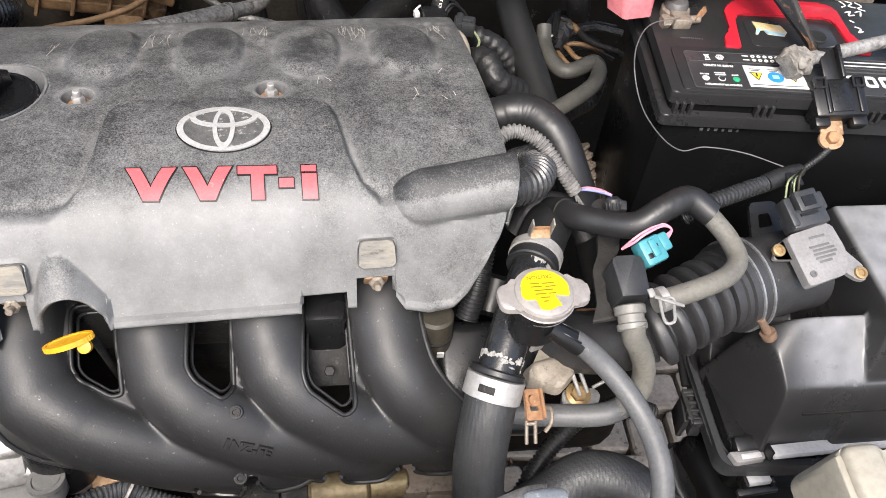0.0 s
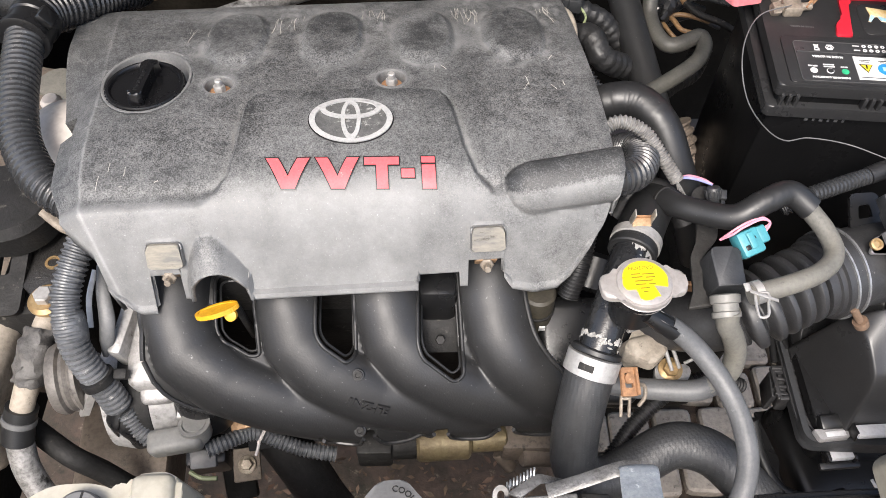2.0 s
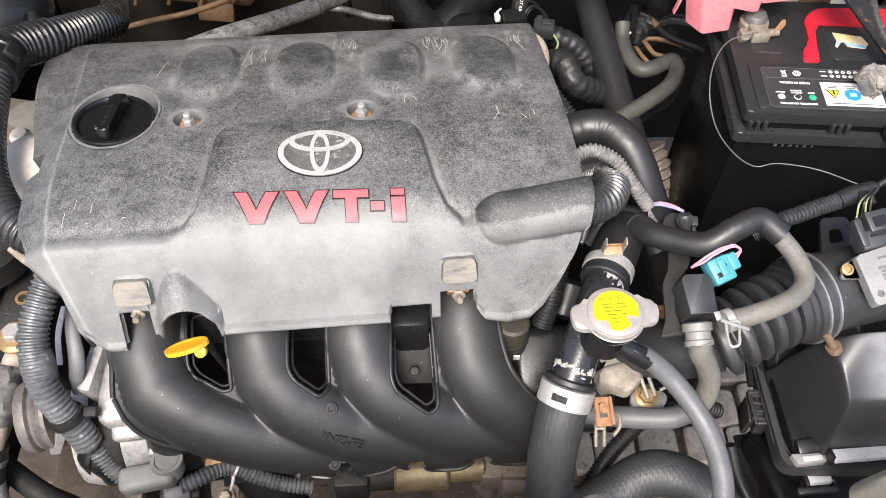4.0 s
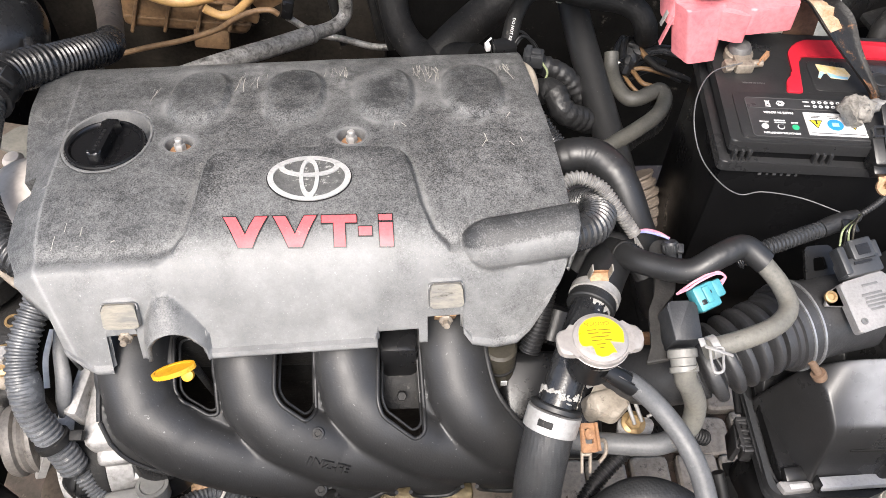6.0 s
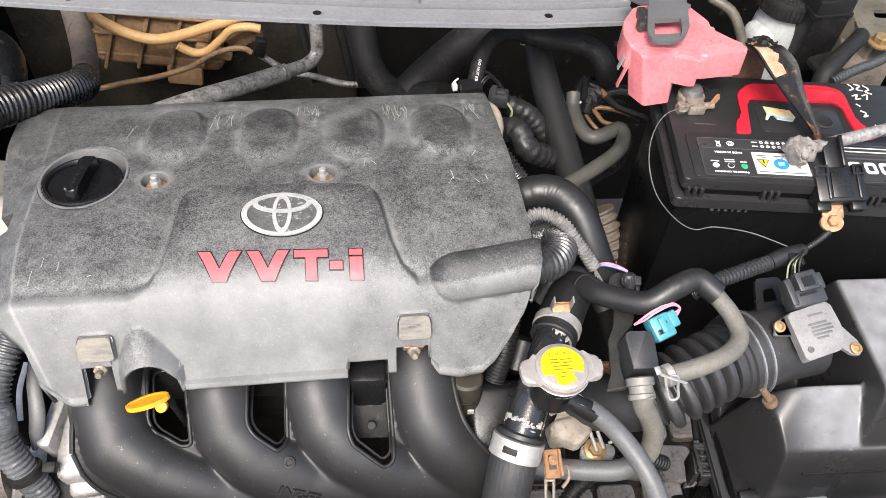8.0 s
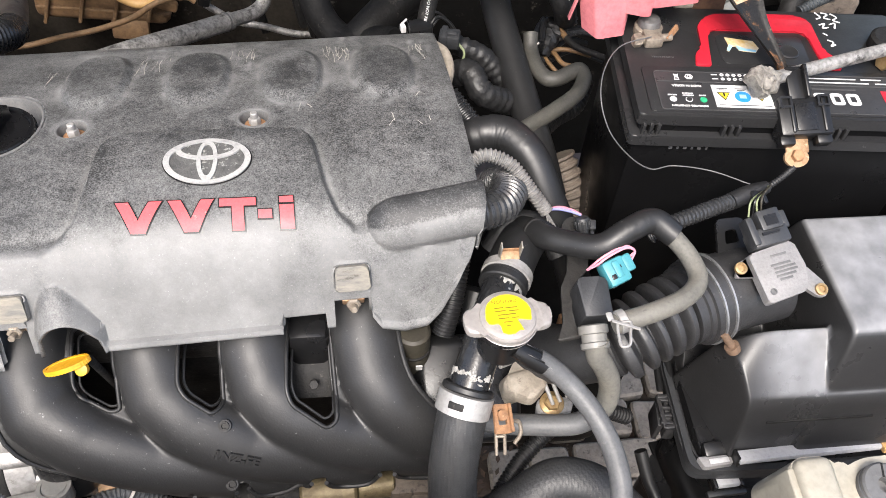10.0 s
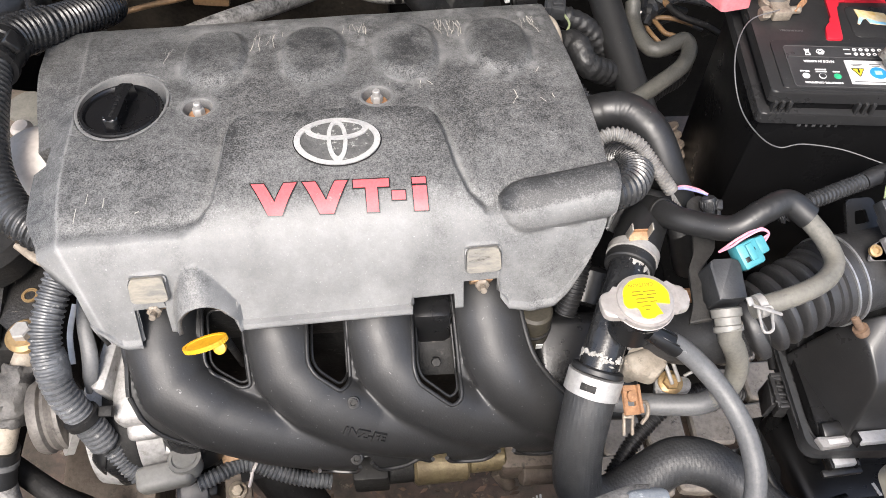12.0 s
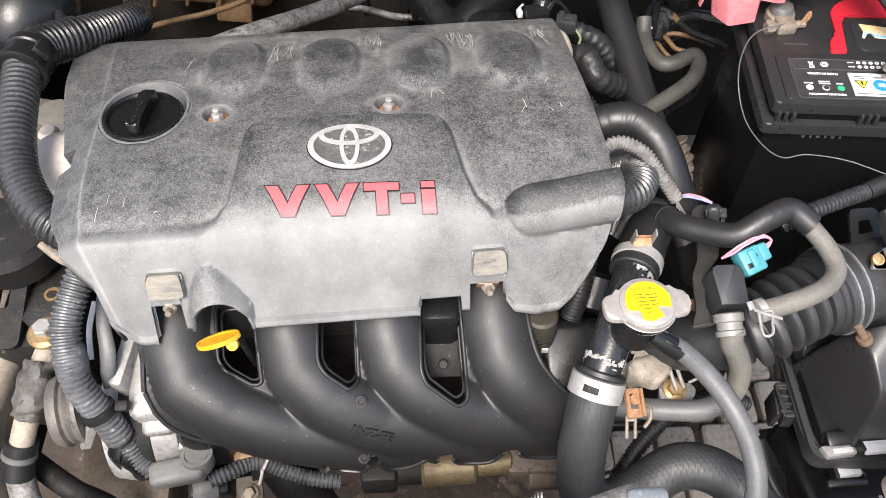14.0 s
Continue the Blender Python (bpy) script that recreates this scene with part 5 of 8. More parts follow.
part("prong", join(rod((0.1925, -0.166, 0.752), (0.1925, -0.178, 0.740), 0.0013), rod((0.1985, -0.166, 0.752), (0.1985, -0.178, 0.740), 0.0013), rod((0.1920, -0.1685, 0.7500), (0.1990, -0.1685, 0.7500), 0.0013),
                   tube([(0.202, -0.161, 0.757), (0.2095, -0.160, 0.753), (0.2105, -0.166, 0.747), (0.206, -0.171, 0.742)], 0.0015, 8)), "grime_metal", hc)

oh = thing("overflow_hose", (0.25, -0.2, 0.74), "thin grey rubber overflow hose from the filler neck", "hose", "coolant hoses")
part("hose_body", tube([(0.219, -0.1385, 0.803), (0.229, -0.1425, 0.797), (0.243, -0.152, 0.787), (0.258, -0.171, 0.777), (0.267, -0.196, 0.769),
                              (0.268, -0.222, 0.760), (0.259, -0.246, 0.748), (0.240, -0.272, 0.728), (0.222, -0.300, 0.700)], 0.0073, 18), "hose_grey", oh)
for k in range(3):
    part("nipple_rib", box((0.014, 0.0012, 0.0012), between((0.212, -0.1365 + 0.004 * (k - 1), 0.8135 - 0.001 * abs(k - 1)), (0.226, -0.142 + 0.004 * (k - 1), 0.806)) @ pose(0, 0, 0.006, 0, 90, 0), 0.0004, 1), "black", oh)

# ---- hoses and wiring beside the cover ----
bh = thing("breather_hose", (0.24, 0.02, 0.74), "bent black rubber breather hose", "hose", "engine hoses")
part("hose_body", wrinkled([(0.160, 0.058, 0.800), (0.193, 0.051, 0.826), (0.219, 0.047, 0.833), (0.238, 0.028, 0.826), (0.252, 0.004, 0.800), (0.268, -0.012, 0.765),
                            (0.285, -0.022, 0.715)], 0.0142, 36, [(0.078, 0.022), (0.055, 0.02)]), "rubber", bh)
part("end_cuff", lathe([(0.0145, 0), (0.0158, 0.0006), (0.0158, 0.0085), (0.0145, 0.0092)], between((0.1700, 0.0555, 0.8090), (0.1790, 0.0535, 0.8160)), 28), "dust_black", bh, "thick dusty end cuff")
ph = thing("purge_hose", (0.27, -0.05, 0.80), "black rubber purge hose looping over the air duct", "hose", "engine hoses")
part("hose_body", wrinkled([(0.222, 0.006, 0.765), (0.229, -0.022, 0.800), (0.240, -0.044, 0.815), (0.257, -0.058, 0.823), (0.274, -0.067, 0.831), (0.293, -0.0615, 0.841),
                            (0.311, -0.0560, 0.843), (0.326, -0.066, 0.837)], 0.0091, 32, [(0.142, 0.012)], 0.0004, 0.0022), "rubber", ph)
part("hose_clip", lathe([(0.0094, 0), (0.0101, 0.0005), (0.0101, 0.0030), (0.0094, 0.0035)], between((0.2335, -0.0315, 0.8080), (0.2360, -0.0370, 0.8115)), 24), "dust_black", ph, "dark hose clip")
pt = thing("purge_pipe", (0.31, -0.11, 0.82), "faded grey purge pipe with a spring clip", "pipe")
part("pipe", tube([(0.324, -0.065, 0.8365), (0.3345, -0.080, 0.830), (0.336, -0.098, 0.828), (0.322, -0.114, 0.831), (0.297, -0.126, 0.834), (0.268, -0.132, 0.830)], 0.0068, 18), "grey_rubber", pt)
part("clip_band", lathe([(0.0070, 0), (0.0081, 0.0006), (0.0081, 0.0055), (0.0070, 0.006)], between((0.276, -0.130, 0.832), (0.270, -0.1315, 0.831)), 24), "pale_steel", pt, "bare steel clip band")
part("clip_wire", join(tube([(0.2665, -0.138, 0.841), (0.2750, -0.1375, 0.841), (0.2735, -0.146, 0.8405), (0.2715, -0.1535, 0.840), (0.2660, -0.1545, 0.840), (0.2655, -0.147, 0.8405), (0.2665, -0.138, 0.841)], 0.0010, 8, 5),
                       box((0.0190, 0.0022, 0.0012), pose(0.2715, -0.1405, 0.8425, 0, 6, -20), 0.0004), box((0.0040, 0.0060, 0.0014), pose(0.2625, -0.1330, 0.8415, 10, 0, 10), 0.0004)), "pale_steel", pt, "bare steel spring clip")
val = thing("purge_valve", (0.252, -0.12, 0.78), "dark plastic purge valve with a grey spigot", "valve")
vm = pose(0.2640, -0.0985, 0.812, 14, 0, 5)
part("body", prism(rounded([(-.0105, -.0150), (.0095, -.0160), (.0110, .0100), (.0070, .0130), (-.0080, .0140), (-.0105, .0110)], .0012, 3), -0.022, 0.008, vm, 0.0010, 2), "valve_grey", val)
part("body_flange", prism(rounded([(-.0125, -.0175), (.0115, -.0185), (.0130, .0120), (.0085, .0155), (-.0095, .0165), (-.0125, .0130)], .0012, 3), -0.025, -0.018, vm, 0.001, 2), "valve_grey", val)
sg = between((0.2610, -0.1335, 0.8020), (0.2600, -0.1150, 0.812))
part("spigot", lathe([(0.0085, 0), (0.0100, 0.0008), (0.0100, 0.0042), (0.0088, 0.005), (0.0088, 0.014), (0.008, 0.015)], sg, 24), "warm_grey", val, "grey plastic spigot")
part("spigot_ring", lathe([(0.0088, 0.010), (0.0104, 0.0108), (0.0104, 0.016), (0.0088, 0.017)], sg, 24), "warm_grey", val)
part("stay", prism(rounded([(.258, -.046), (.275, -.047), (.270, -.064), (.2575, -.078), (.2525, -.094), (.2500, -.110), (.256, -.121), (.236, -.124), (.2430, -.110), (.2450, -.094), (.2468, -.080), (.254, -.066)], .003, 3), 0.7970, 0.8000, None, 0.001), "stay_steel", val, "dusty metal stay")
single("vent_hose", tube([(0.2612, -0.1300, 0.8085), (0.2625, -0.1348, 0.7970), (0.2690, -0.1370, 0.7850), (0.277, -0.140, 0.765), (0.277, -0.146, 0.745), (0.266, -0.151, 0.730)], 0.0079, 18), "grey_rubber",
       "faded grey rubber vent hose", "hose", "engine hoses")
single("heater_hose", tube([(0.270, -0.150, 0.733), (0.255, -0.151, 0.724), (0.230, -0.146, 0.716), (0.200, -0.138, 0.708), (0.17, -0.125, 0.70)], 0.0082, 18), "hose_grey",
       "black rubber hose below the filler neck", "hose", "engine hoses")
single("wiring_conduit", corrugated([(0.176, -0.040, 0.838), (0.193, -0.037, 0.838), (0.208, -0.027, 0.834), (0.217, -0.009, 0.827), (0.219, 0.012, 0.815), (0.212, 0.030, 0.795)], 0.0135, 0.0042, 0.0016, 20),
       "conduit", "grey ribbed wiring conduit leaving the engine cover", "wiring conduit", "wiring conduits")
bl = thing("braided_loom", (0.22, 0.005, 0.79), "thin dusty loom wrapped in braided sleeve", "wiring loom")
part("sleeve", corrugated([(0.184, -0.006, 0.832), (0.186, 0.003, 0.842), (0.193, 0.008, 0.8475), (0.204, 0.0085, 0.848), (0.219, 0.003, 0.842), (0.233, -0.010, 0.828), (0.245, -0.019, 0.814)], 0.0056, 0.0030, 0.0012, 12), "braid", bl)
for k, w in enumerate(("wire_red", "wire_blue")):
    part("wire", tube([(0.244, -0.0185, 0.815 + 0.001 * k), (0.255, -0.014 - 0.002 * k, 0.813), (0.263, -0.0195 - 0.002 * k, 0.816), (0.2695, -0.0265, 0.8175)], 0.0011, 8), w, bl, "thin coloured wire")
part("loose_end", join(*[rod((0.244, -0.018, 0.815), (0.245 + 0.002 * k, -0.026 - 0.001 * k, 0.811 - 0.001 * k), 0.0006, 6) for k in range(4)]), "braid", bl, "frayed sleeve end")
plug = thing("sensor_plug", (0.272, -0.030, 0.775), "small dark sensor plug with a ribbed collar", "plug")
pm = between((0.2725, -0.0375, 0.803), (0.2695, -0.0280, 0.818))
part("collar", lathe([(0.0042, 0), (0.0042, 0.007), (0.0052, 0.0075), (0.0056, 0.009), (0.0056, 0.0150), (0.0046, 0.0168), (0.0005, 0.017)], pm, 22), "valve_grey", plug)
for k in range(12):
    part("collar_rib", box((0.0012, 0.0014, 0.006), pm @ Matrix.Rotation(2 * math.pi * k / 12, 4, "Z") @ Matrix.Translation((0.0058, 0, 0.012)), 0.0003, 1), "valve_grey", plug)
part("latch", join(box((0.005, 0.008, 0.0035), pose(0.2775, -0.0330, 0.813, 10, 0, -10), 0.0008), box((0.003, 0.006, 0.003), pose(0.2770, -0.0380, 0.809, 10, 0, -10), 0.0006)), "valve_grey", plug)
part("backing", lathe([(0.0095, -0.001), (0.0095, 0.001), (0.0005, 0.0012)], pose(0.2660, -0.0285, 0.8035, 20, 0, 0), 24), "dust_black", plug)
part("seat", rod((0.2735, -0.0405, 0.785), (0.2723, -0.0370, 0.8035), 0.0058, 18), "hose_grey", plug)
tc = thing("teal_connector", (0.282, -0.085, 0.81), "bright teal electrical connector with pink wires", "connector")
tm = pose(0.281, -0.0835, 0.821, 26, -8, 22)
part("shell", join(box((0.017, 0.019, 0.015), tm, 0.0025), box((0.009, 0.013, 0.012), tm @ Matrix.Translation((0.010, 0.002, 0.001)), 0.002)), "teal", tc)
for x, y, z, w in ((-.005, -.0092, .001, .0038), (.003, -.0092, -.002, .0030), (-.004, -.003, .0073, .0036), (.003, .002, .0073, .0024)):
    part("latch_hole", box((w, 0.0016 if y < -.005 else w, w if y < -.005 else 0.0014), tm @ Matrix.Translation((x, y, z)), 0.0004), "black", tc, "dark latch hole")
part("latch_ridge", box((0.0050, 0.0120, 0.0020), tm @ Matrix.Translation((0.0005, 0.001, 0.0080)), 0.0006), "teal", tc)
for k in range(2):
    part("wire", tube([tm @ Vector((0.014, 0.002 + 0.003 * k, 0.003)), tm @ Vector((0.0180, 0.007, 0.008)), tm @ Vector((0.012, 0.0115 + 0.0016 * k, 0.0100)), tm @ Vector((-0.002, 0.0115 + 0.0018 * k, 0.0095)), tm @ Vector((-0.010, 0.0100 + 0.002 * k, 0.0060)),
                       tm @ Vector((-0.016, 0.010, -0.002))], 0.0009, 8), "wire_red", tc, "pink wire")
single("flat_loom", corrugated([(0.1625, -0.085, 0.755), (0.170, -0.070, 0.775), (0.176, -0.050, 0.790), (0.180, -0.030, 0.80)], 0.0085, 0.003, 0.0008, 12), "dark_conduit",
       "black braided loom beside the engine cover", "wiring conduit", "wiring conduits")
single("wrapped_loom", tube([(0.205, -0.022, 0.775), (0.22, -0.012, 0.795), (0.245, -0.018, 0.795), (0.257, -0.035, 0.78)], 0.009, 12), "tape", "ragged cloth-wrapped loom behind the hose", "wiring loom")

# ---- air duct ----
duct = thing("air_duct", (0.31, -0.10, 0.72), "black ribbed rubber air intake duct with wire clamps", "air duct")
DL = [(0.418, -0.070, 0.768), (0.385, -0.077, 0.768), (0.350, -0.087, 0.767), (0.318, -0.100, 0.764), (0.290, -0.110, 0.754), (0.266, -0.106, 0.735), (0.244, -0.092, 0.715), (0.225, -0.075, 0.70)]
DL = [(x, y + 0.002, z + 0.011) for x, y, z in DL]
path = even_path(DL, 0.0009)


def duct_radius(i, f):
    s = i * 0.0009
    if s < 0.050:
        return 0.0310
    if s < 0.076:
        return 0.0335 if s < 0.071 else 0.0310
    if s < 0.084:
        return 0.0290
    if s < 0.138:
        return 0.0200 + 0.0095 * smoothstep(0.12, 0.92, abs(math.cos((s - 0.084) / 0.0108 * math.pi + math.pi / 2)))
    return 0.0235


part("tube", sweep(bmesh.new(), path, duct_radius, 40), "duct_rubber", duct)
for s in (0.055, 0.064):
    k = int(s / 0.0009)
    d = (path[k + 1] - path[k - 1]).normalized()
    part("wire_clamp", lathe([(0.0336, -0.0009), (0.0350, -0.0007), (0.0350, 0.0007), (0.0336, 0.0009)], between(path[k], path[k] + d), 48), "clamp_wire", duct, "dull steel wire clamp")
part("clamp_screw", join(rod((0.3640, -0.1150, 0.7820), (0.3745, -0.1195, 0.7680), 0.0030), lathe([(0.0055, 0), (0.0058, 0.002), (0.0052, 0.006), (0.002, 0.006), (0.0015, 0.004)], between((0.3725, -0.1187, 0.7705), (0.3765, -0.1207, 0.7650)), 20)), "dull_rust", duct, "rusty clamp screw")
part("clamp_lug", box((0.010, 0.008, 0.006), pose(0.388, -0.0765, 0.807, 10, 12, 10), 0.001), "steel", duct)

# ---- air flow sensor ----
sensor = thing("air_flow_sensor", (0.404, -0.085, 0.80), "grey air flow sensor screwed on the intake tube", "sensor")
sm = pose(0.4015, -0.0870, 0.8165, 20, -4, 12) @ Matrix.Scale(1.12, 4)
part("flange", prism(rounded([(-.028, .004), (-.020, .014), (-.008, .012), (.020, -.022), (.026, -.024), (.029, -.016), (.020, .0), (-.012, .0)], .003), -0.004, -0.0005, sm, 0.0008), "sensor", sensor)
part("body", prism(rounded([(-.0155, -.019), (.013, -.017), (.018, -.002), (.016, .017), (-.0165, .015)], .003), -0.003, 0.0045, sm, 0.0015, 2), "sensor", sensor)
for x, y in ((-.0225, .0085), (.0235, -.0185)):
    part("screw", lathe([(0.0040, 0.0), (0.0040, 0.0025), (0.0025, 0.0028), (0.002, 0.0016), (0.0004, 0.0016)], sm @ Matrix.Translation((x, y, -0.001)), 18), "zinc", sensor, "yellow zinc screw")
part("moulded_bars", join(*[box((w, 0.0016, 0.0006), sm @ Matrix.Translation((x, y, 0.0046)), 0.0002) for x, y, w in
                            ((.003, .010, .011), (.002, .004, .014), (.004, .0015, .015), (.004, -.001, .016), (.003, -.0035, .014), (.002, -.006, .009))]), "grey_plastic", sensor)
part("moulded_ring", lathe([(0.0022, 0.004), (0.0022, 0.0052), (0.0014, 0.0052), (0.0014, 0.0046)], sm @ Matrix.Translation((-.010, -.012, 0)), 16), "grey_plastic", sensor)
sc_ = sm @ Matrix.Scale(0.86, 4) @ Matrix.Translation((0.003, 0.002, 0))
cn = part("connector", join(box((0.030, 0.014, 0.016), sc_ @ Matrix.Translation((-0.002, 0.024, 0.004)), 0.002), box((0.006, 0.022, 0.013), sc_ @ Matrix.Translation((-0.015, 0.030, 0.007)), 0.0015),
                          box((0.018, 0.016, 0.012), sc_ @ Matrix.Translation((0.001, 0.036, 0.008)), 0.0015), box((0.006, 0.014, 0.010), sc_ @ Matrix.Translation((0.013, 0.034, 0.006)), 0.0015)), "valve_grey", sensor, "dark grey plug")
part("connector_slot", join(box((0.010, 0.008, 0.001), sc_ @ Matrix.Translation((0.001, 0.035, 0.0142)), 0), box((0.014, 0.002, 0.002), sc_ @ Matrix.Translation((-0.002, 0.026, 0.0122)), 0)), "black", cn)
for k in range(4):
    part("wire", tube([sm @ Vector((-0.008 + 0.0030 * k, 0.038, 0.008)), sm @ Vector((-0.004 + 0.0022 * k, 0.047, 0.013 + 0.002 * (k % 2))), Vector((0.4080 + 0.0012 * k, -0.0265 + 0.0015 * k, 0.8400 - 0.001 * k)), Vector((0.4075 + 0.0008 * k, -0.0205, 0.8340))], 0.00075, 8),
         ("wire_green", "black", "wire_green", "olive_sleeve")[k], sensor, "thin sensor wire")
sl = thing("sensor_loom", (0.36, -0.036, 0.82), "black ribbed loom running to the flow sensor", "wiring conduit", "wiring conduits")
part("conduit", corrugated([(0.386, -0.0285, 0.8300), (0.370, -0.0335, 0.8295), (0.350, -0.0400, 0.8280), (0.331, -0.0455, 0.8250), (0.315, -0.050, 0.817)], 0.0064, 0.0032, 0.0012, 16), "conduit", sl)
part("tape_end", tube([(0.381, -0.0300, 0.8300), (0.392, -0.0260, 0.8312), (0.402, -0.0230, 0.8325), (0.411, -0.0200, 0.8335)], [0.0066, 0.0070, 0.0064, 0.0048], 16), "tape", sl, "black tape round the loom's end")
part("retaining_clip", join(box((0.010, 0.008, 0.010), pose(0.398, -0.0290, 0.8325, 20, 10, 15), 0.0015), box((0.004, 0.010, 0.006), pose(0.403, -0.0320, 0.8345, 20, 10, 15), 0.001)), "black", sl)
single("slotted_tab", ring_prism(rounded([(-.016, -.016), (.016, -.016), (.012, .014), (-.010, .016)], .005), rounded([(-.007, -.004), (.005, -.004), (.004, .006), (-.005, .006)], .002), -0.0015, 0.0015, pose(0.385, -0.045, 0.805, 30, 0, 10)),
       "black", "black slotted plastic tab below the loom", "bracket")

# ---- air filter box ----
ab = thing("air_filter_box", (0.47, -0.09, 0.55), "black plastic air filter box with a scuffed lid", "air filter box")
ACROSS = Matrix(((0, 0, 1, 0), (1, 0, 0, 0), (0, 1, 0, 0), (0, 0, 0, 1)))


def soft_least(values, k=0.0065):
    m = min(values)
    return m - k * math.log(sum(math.exp((m - v) / k) for v in values))


def lid_height(x, y):
    """Height of the lid's upper face: a sloping top, a steep end and front, a low apron under the duct, a block behind."""
    fall = [.7860, .742 + 0.80 * (y + .155), .742 + 5.0 * (y + .155), .766 + 0.9 * (x - .382)]
    end = .680 + 16.0 * ((x - .3700) * .966 + (y + .113) * .257)
    low = soft_least(fall + [end, .772 - 5.0 * (y + .108)])
    high = soft_least([.7970, .793 + 2.6 * (y + .131), .793 + 6.0 * (x - .452), .793 - 6.0 * (y + .020)])
    apron = soft_least([.712, .692 + 1.0 * (y + .086), .676 + 14.0 * (x - .3665), .70 - 6.0 * (y + .030)], 0.002)
    return max(.650, max(low, high, apron if x < .47 else 0))


def lid_face():
    xs = [.356 + .0007 * i for i in range(70)] + [.405 + .0016 * i for i in range(155)]
    nx, ny = len(xs), 130
    verts = []
    for x in xs:
        for j in range(ny):
            y = -.172 + .164 * j / (ny - 1)
            verts.append((x, y, lid_height(x, y)))
    bm = bmesh.new()
    vs = [bm.verts.new(v) for v in verts]
    for i in range(nx - 1):
        for j in range(ny - 1):
            q = [i * ny + j, (i + 1) * ny + j, (i + 1) * ny + j + 1, i * ny + j + 1]
            if max(verts[k][2] for k in q) > .6505:
                bm.faces.new([vs[k] for k in q])
    for v in [v for v in bm.verts if not v.link_faces]:
        bm.verts.remove(v)
    return bm


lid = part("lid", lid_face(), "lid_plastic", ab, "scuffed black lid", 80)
# Paler where it faces up: sky sheen put into the lid's colour.
pale_layer = lid.data.attributes.new("dust_light", "FLOAT", "POINT")
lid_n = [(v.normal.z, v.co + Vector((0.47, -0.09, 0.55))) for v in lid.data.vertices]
pale_layer.data.foreach_set("value", [0.70 * smoothstep(0.60, 0.86, nz) * smoothstep(0.384, 0.420, c.x) * smoothstep(0.715, 0.745, c.z) * (0.85 + 0.3 * noise.fractal(c * 60, 0.8, 2.1, 4)) for nz, c in lid_n])
step = rounded([(.3655, -.112), (.3645, -.078), (.384, -.052), (.470, -.015), (.650, .0), (.650, -.1705), (.398, -.1675), (.3650, -.1640)], .008, 5)
part("lid_skirt", prism(step, 0.660, 0.6780, None, 0.003, 3, 0.995), "black", ab)
fl = rounded([(.3550, -.1735), (.3575, -.070), (.376, -.045), (.470, -.010), (.652, .006), (.652, -.184), (.395, -.1760)], .013, 6)
part("flange", prism(fl, 0.656, 0.665, None, 0.002, 2), "valve_grey", ab)
part("flange_rib", ring_prism(fl, [(0.5 + (x - 0.5) * 0.965, -0.09 + (y + 0.09) * 0.94) for x, y in fl], 0.664, 0.673), "valve_grey", ab)
part("tray", prism([(0.535 + (x - 0.535) * 0.80, -0.09 + (y + 0.09) * 0.80) for x, y in fl], 0.575, 0.657, None, 0.0, 2, 1.19), "black", ab)
part("front_ledge", box((0.118, 0.0105, 0.005), pose(0.4470, -0.1700, 0.6890, -14, 0, 2), 0.001), "ledge_grey", ab, "pale dusty front ledge")
part("front_ledge", box((0.055, 0.011, 0.006), pose(0.533, -0.1700, 0.690, -14, 0, 2), 0.001), "hose_yellow", ab, "tan foam strip")
part("ledge_end", box((0.0020, 0.0125, 0.010), pose(0.3880, -0.1698, 0.6865, -14, 0, 2), 0.0004), "black", ab)
for w, c in ((0.085, (0.446, -0.1595, 0.722)), (0.052, (0.465, -0.1615, 0.711))):
    part("moulded_bar", box((w, 0.0022, 0.0012), pose(*c, 80, 0, 0), 0.0003), "dust_black", ab)
part("corner_tab", prism(rounded([(.3605, -.1650), (.3640, -.1745), (.3880, -.1725), (.3880, -.1650)], .002, 3), 0.674, 0.6800, None, 0.001), "sensor", ab, "grey moulded corner tab")
part("tab_mark", box((0.016, 0.0042, 0.0008), pose(0.3770, -0.1695, 0.6802, 0, 0, 4), 0.0003), "ledge_grey", ab)
part("corner_rise", box((0.022, 0.012, 0.010), pose(.3775, -.1590, .6780, 14, 0, 4), 0.002, 2), "black", ab)
ckm = pose(0.3560, -0.1180, 0.652, 0, 0, 82)
ck = part("clasp", join(box((0.030, 0.010, 0.020), ckm, 0.002), box((0.024, 0.005, 0.026), ckm @ Matrix.Translation((0, 0.009, -0.004)), 0.0015)), "clasp_black", ab)
for k in range(4):
    part("clasp_rib", box((0.003, 0.014, 0.005), ckm @ Matrix.Translation((-0.0105 + 0.007 * k, 0.003, 0.0115)), 0.001), "clasp_black", ck)
part("clasp_wire", box((0.026, 0.002, 0.002), ckm @ Matrix.Translation((0, -0.003, 0.012)), 0.0006), "clasp_black", ck)
for k, dx in enumerate((0.0, 0.007)):
    part("flange_rail", tube([(0.3585 + dx, -0.060, 0.668), (0.3580 + dx, -0.085, 0.667), (0.3565 + dx, -0.125, 0.667), (0.3560 + dx, -0.1450, 0.667), (0.3580 + dx, -0.1580, 0.667), (0.3640 + dx * .8, -0.1690 + 0.5 * dx, 0.668), (0.3730 + dx, -0.1730 + 0.6 * dx, 0.668)], 0.0016, 8), "clasp_black", ab)
part("hinge", join(rod((0.361, -0.100, 0.668), (0.363, -0.062, 0.674), 0.0035), rod((0.352, -0.098, 0.664), (0.355, -0.060, 0.670), 0.003)), "black", ab)
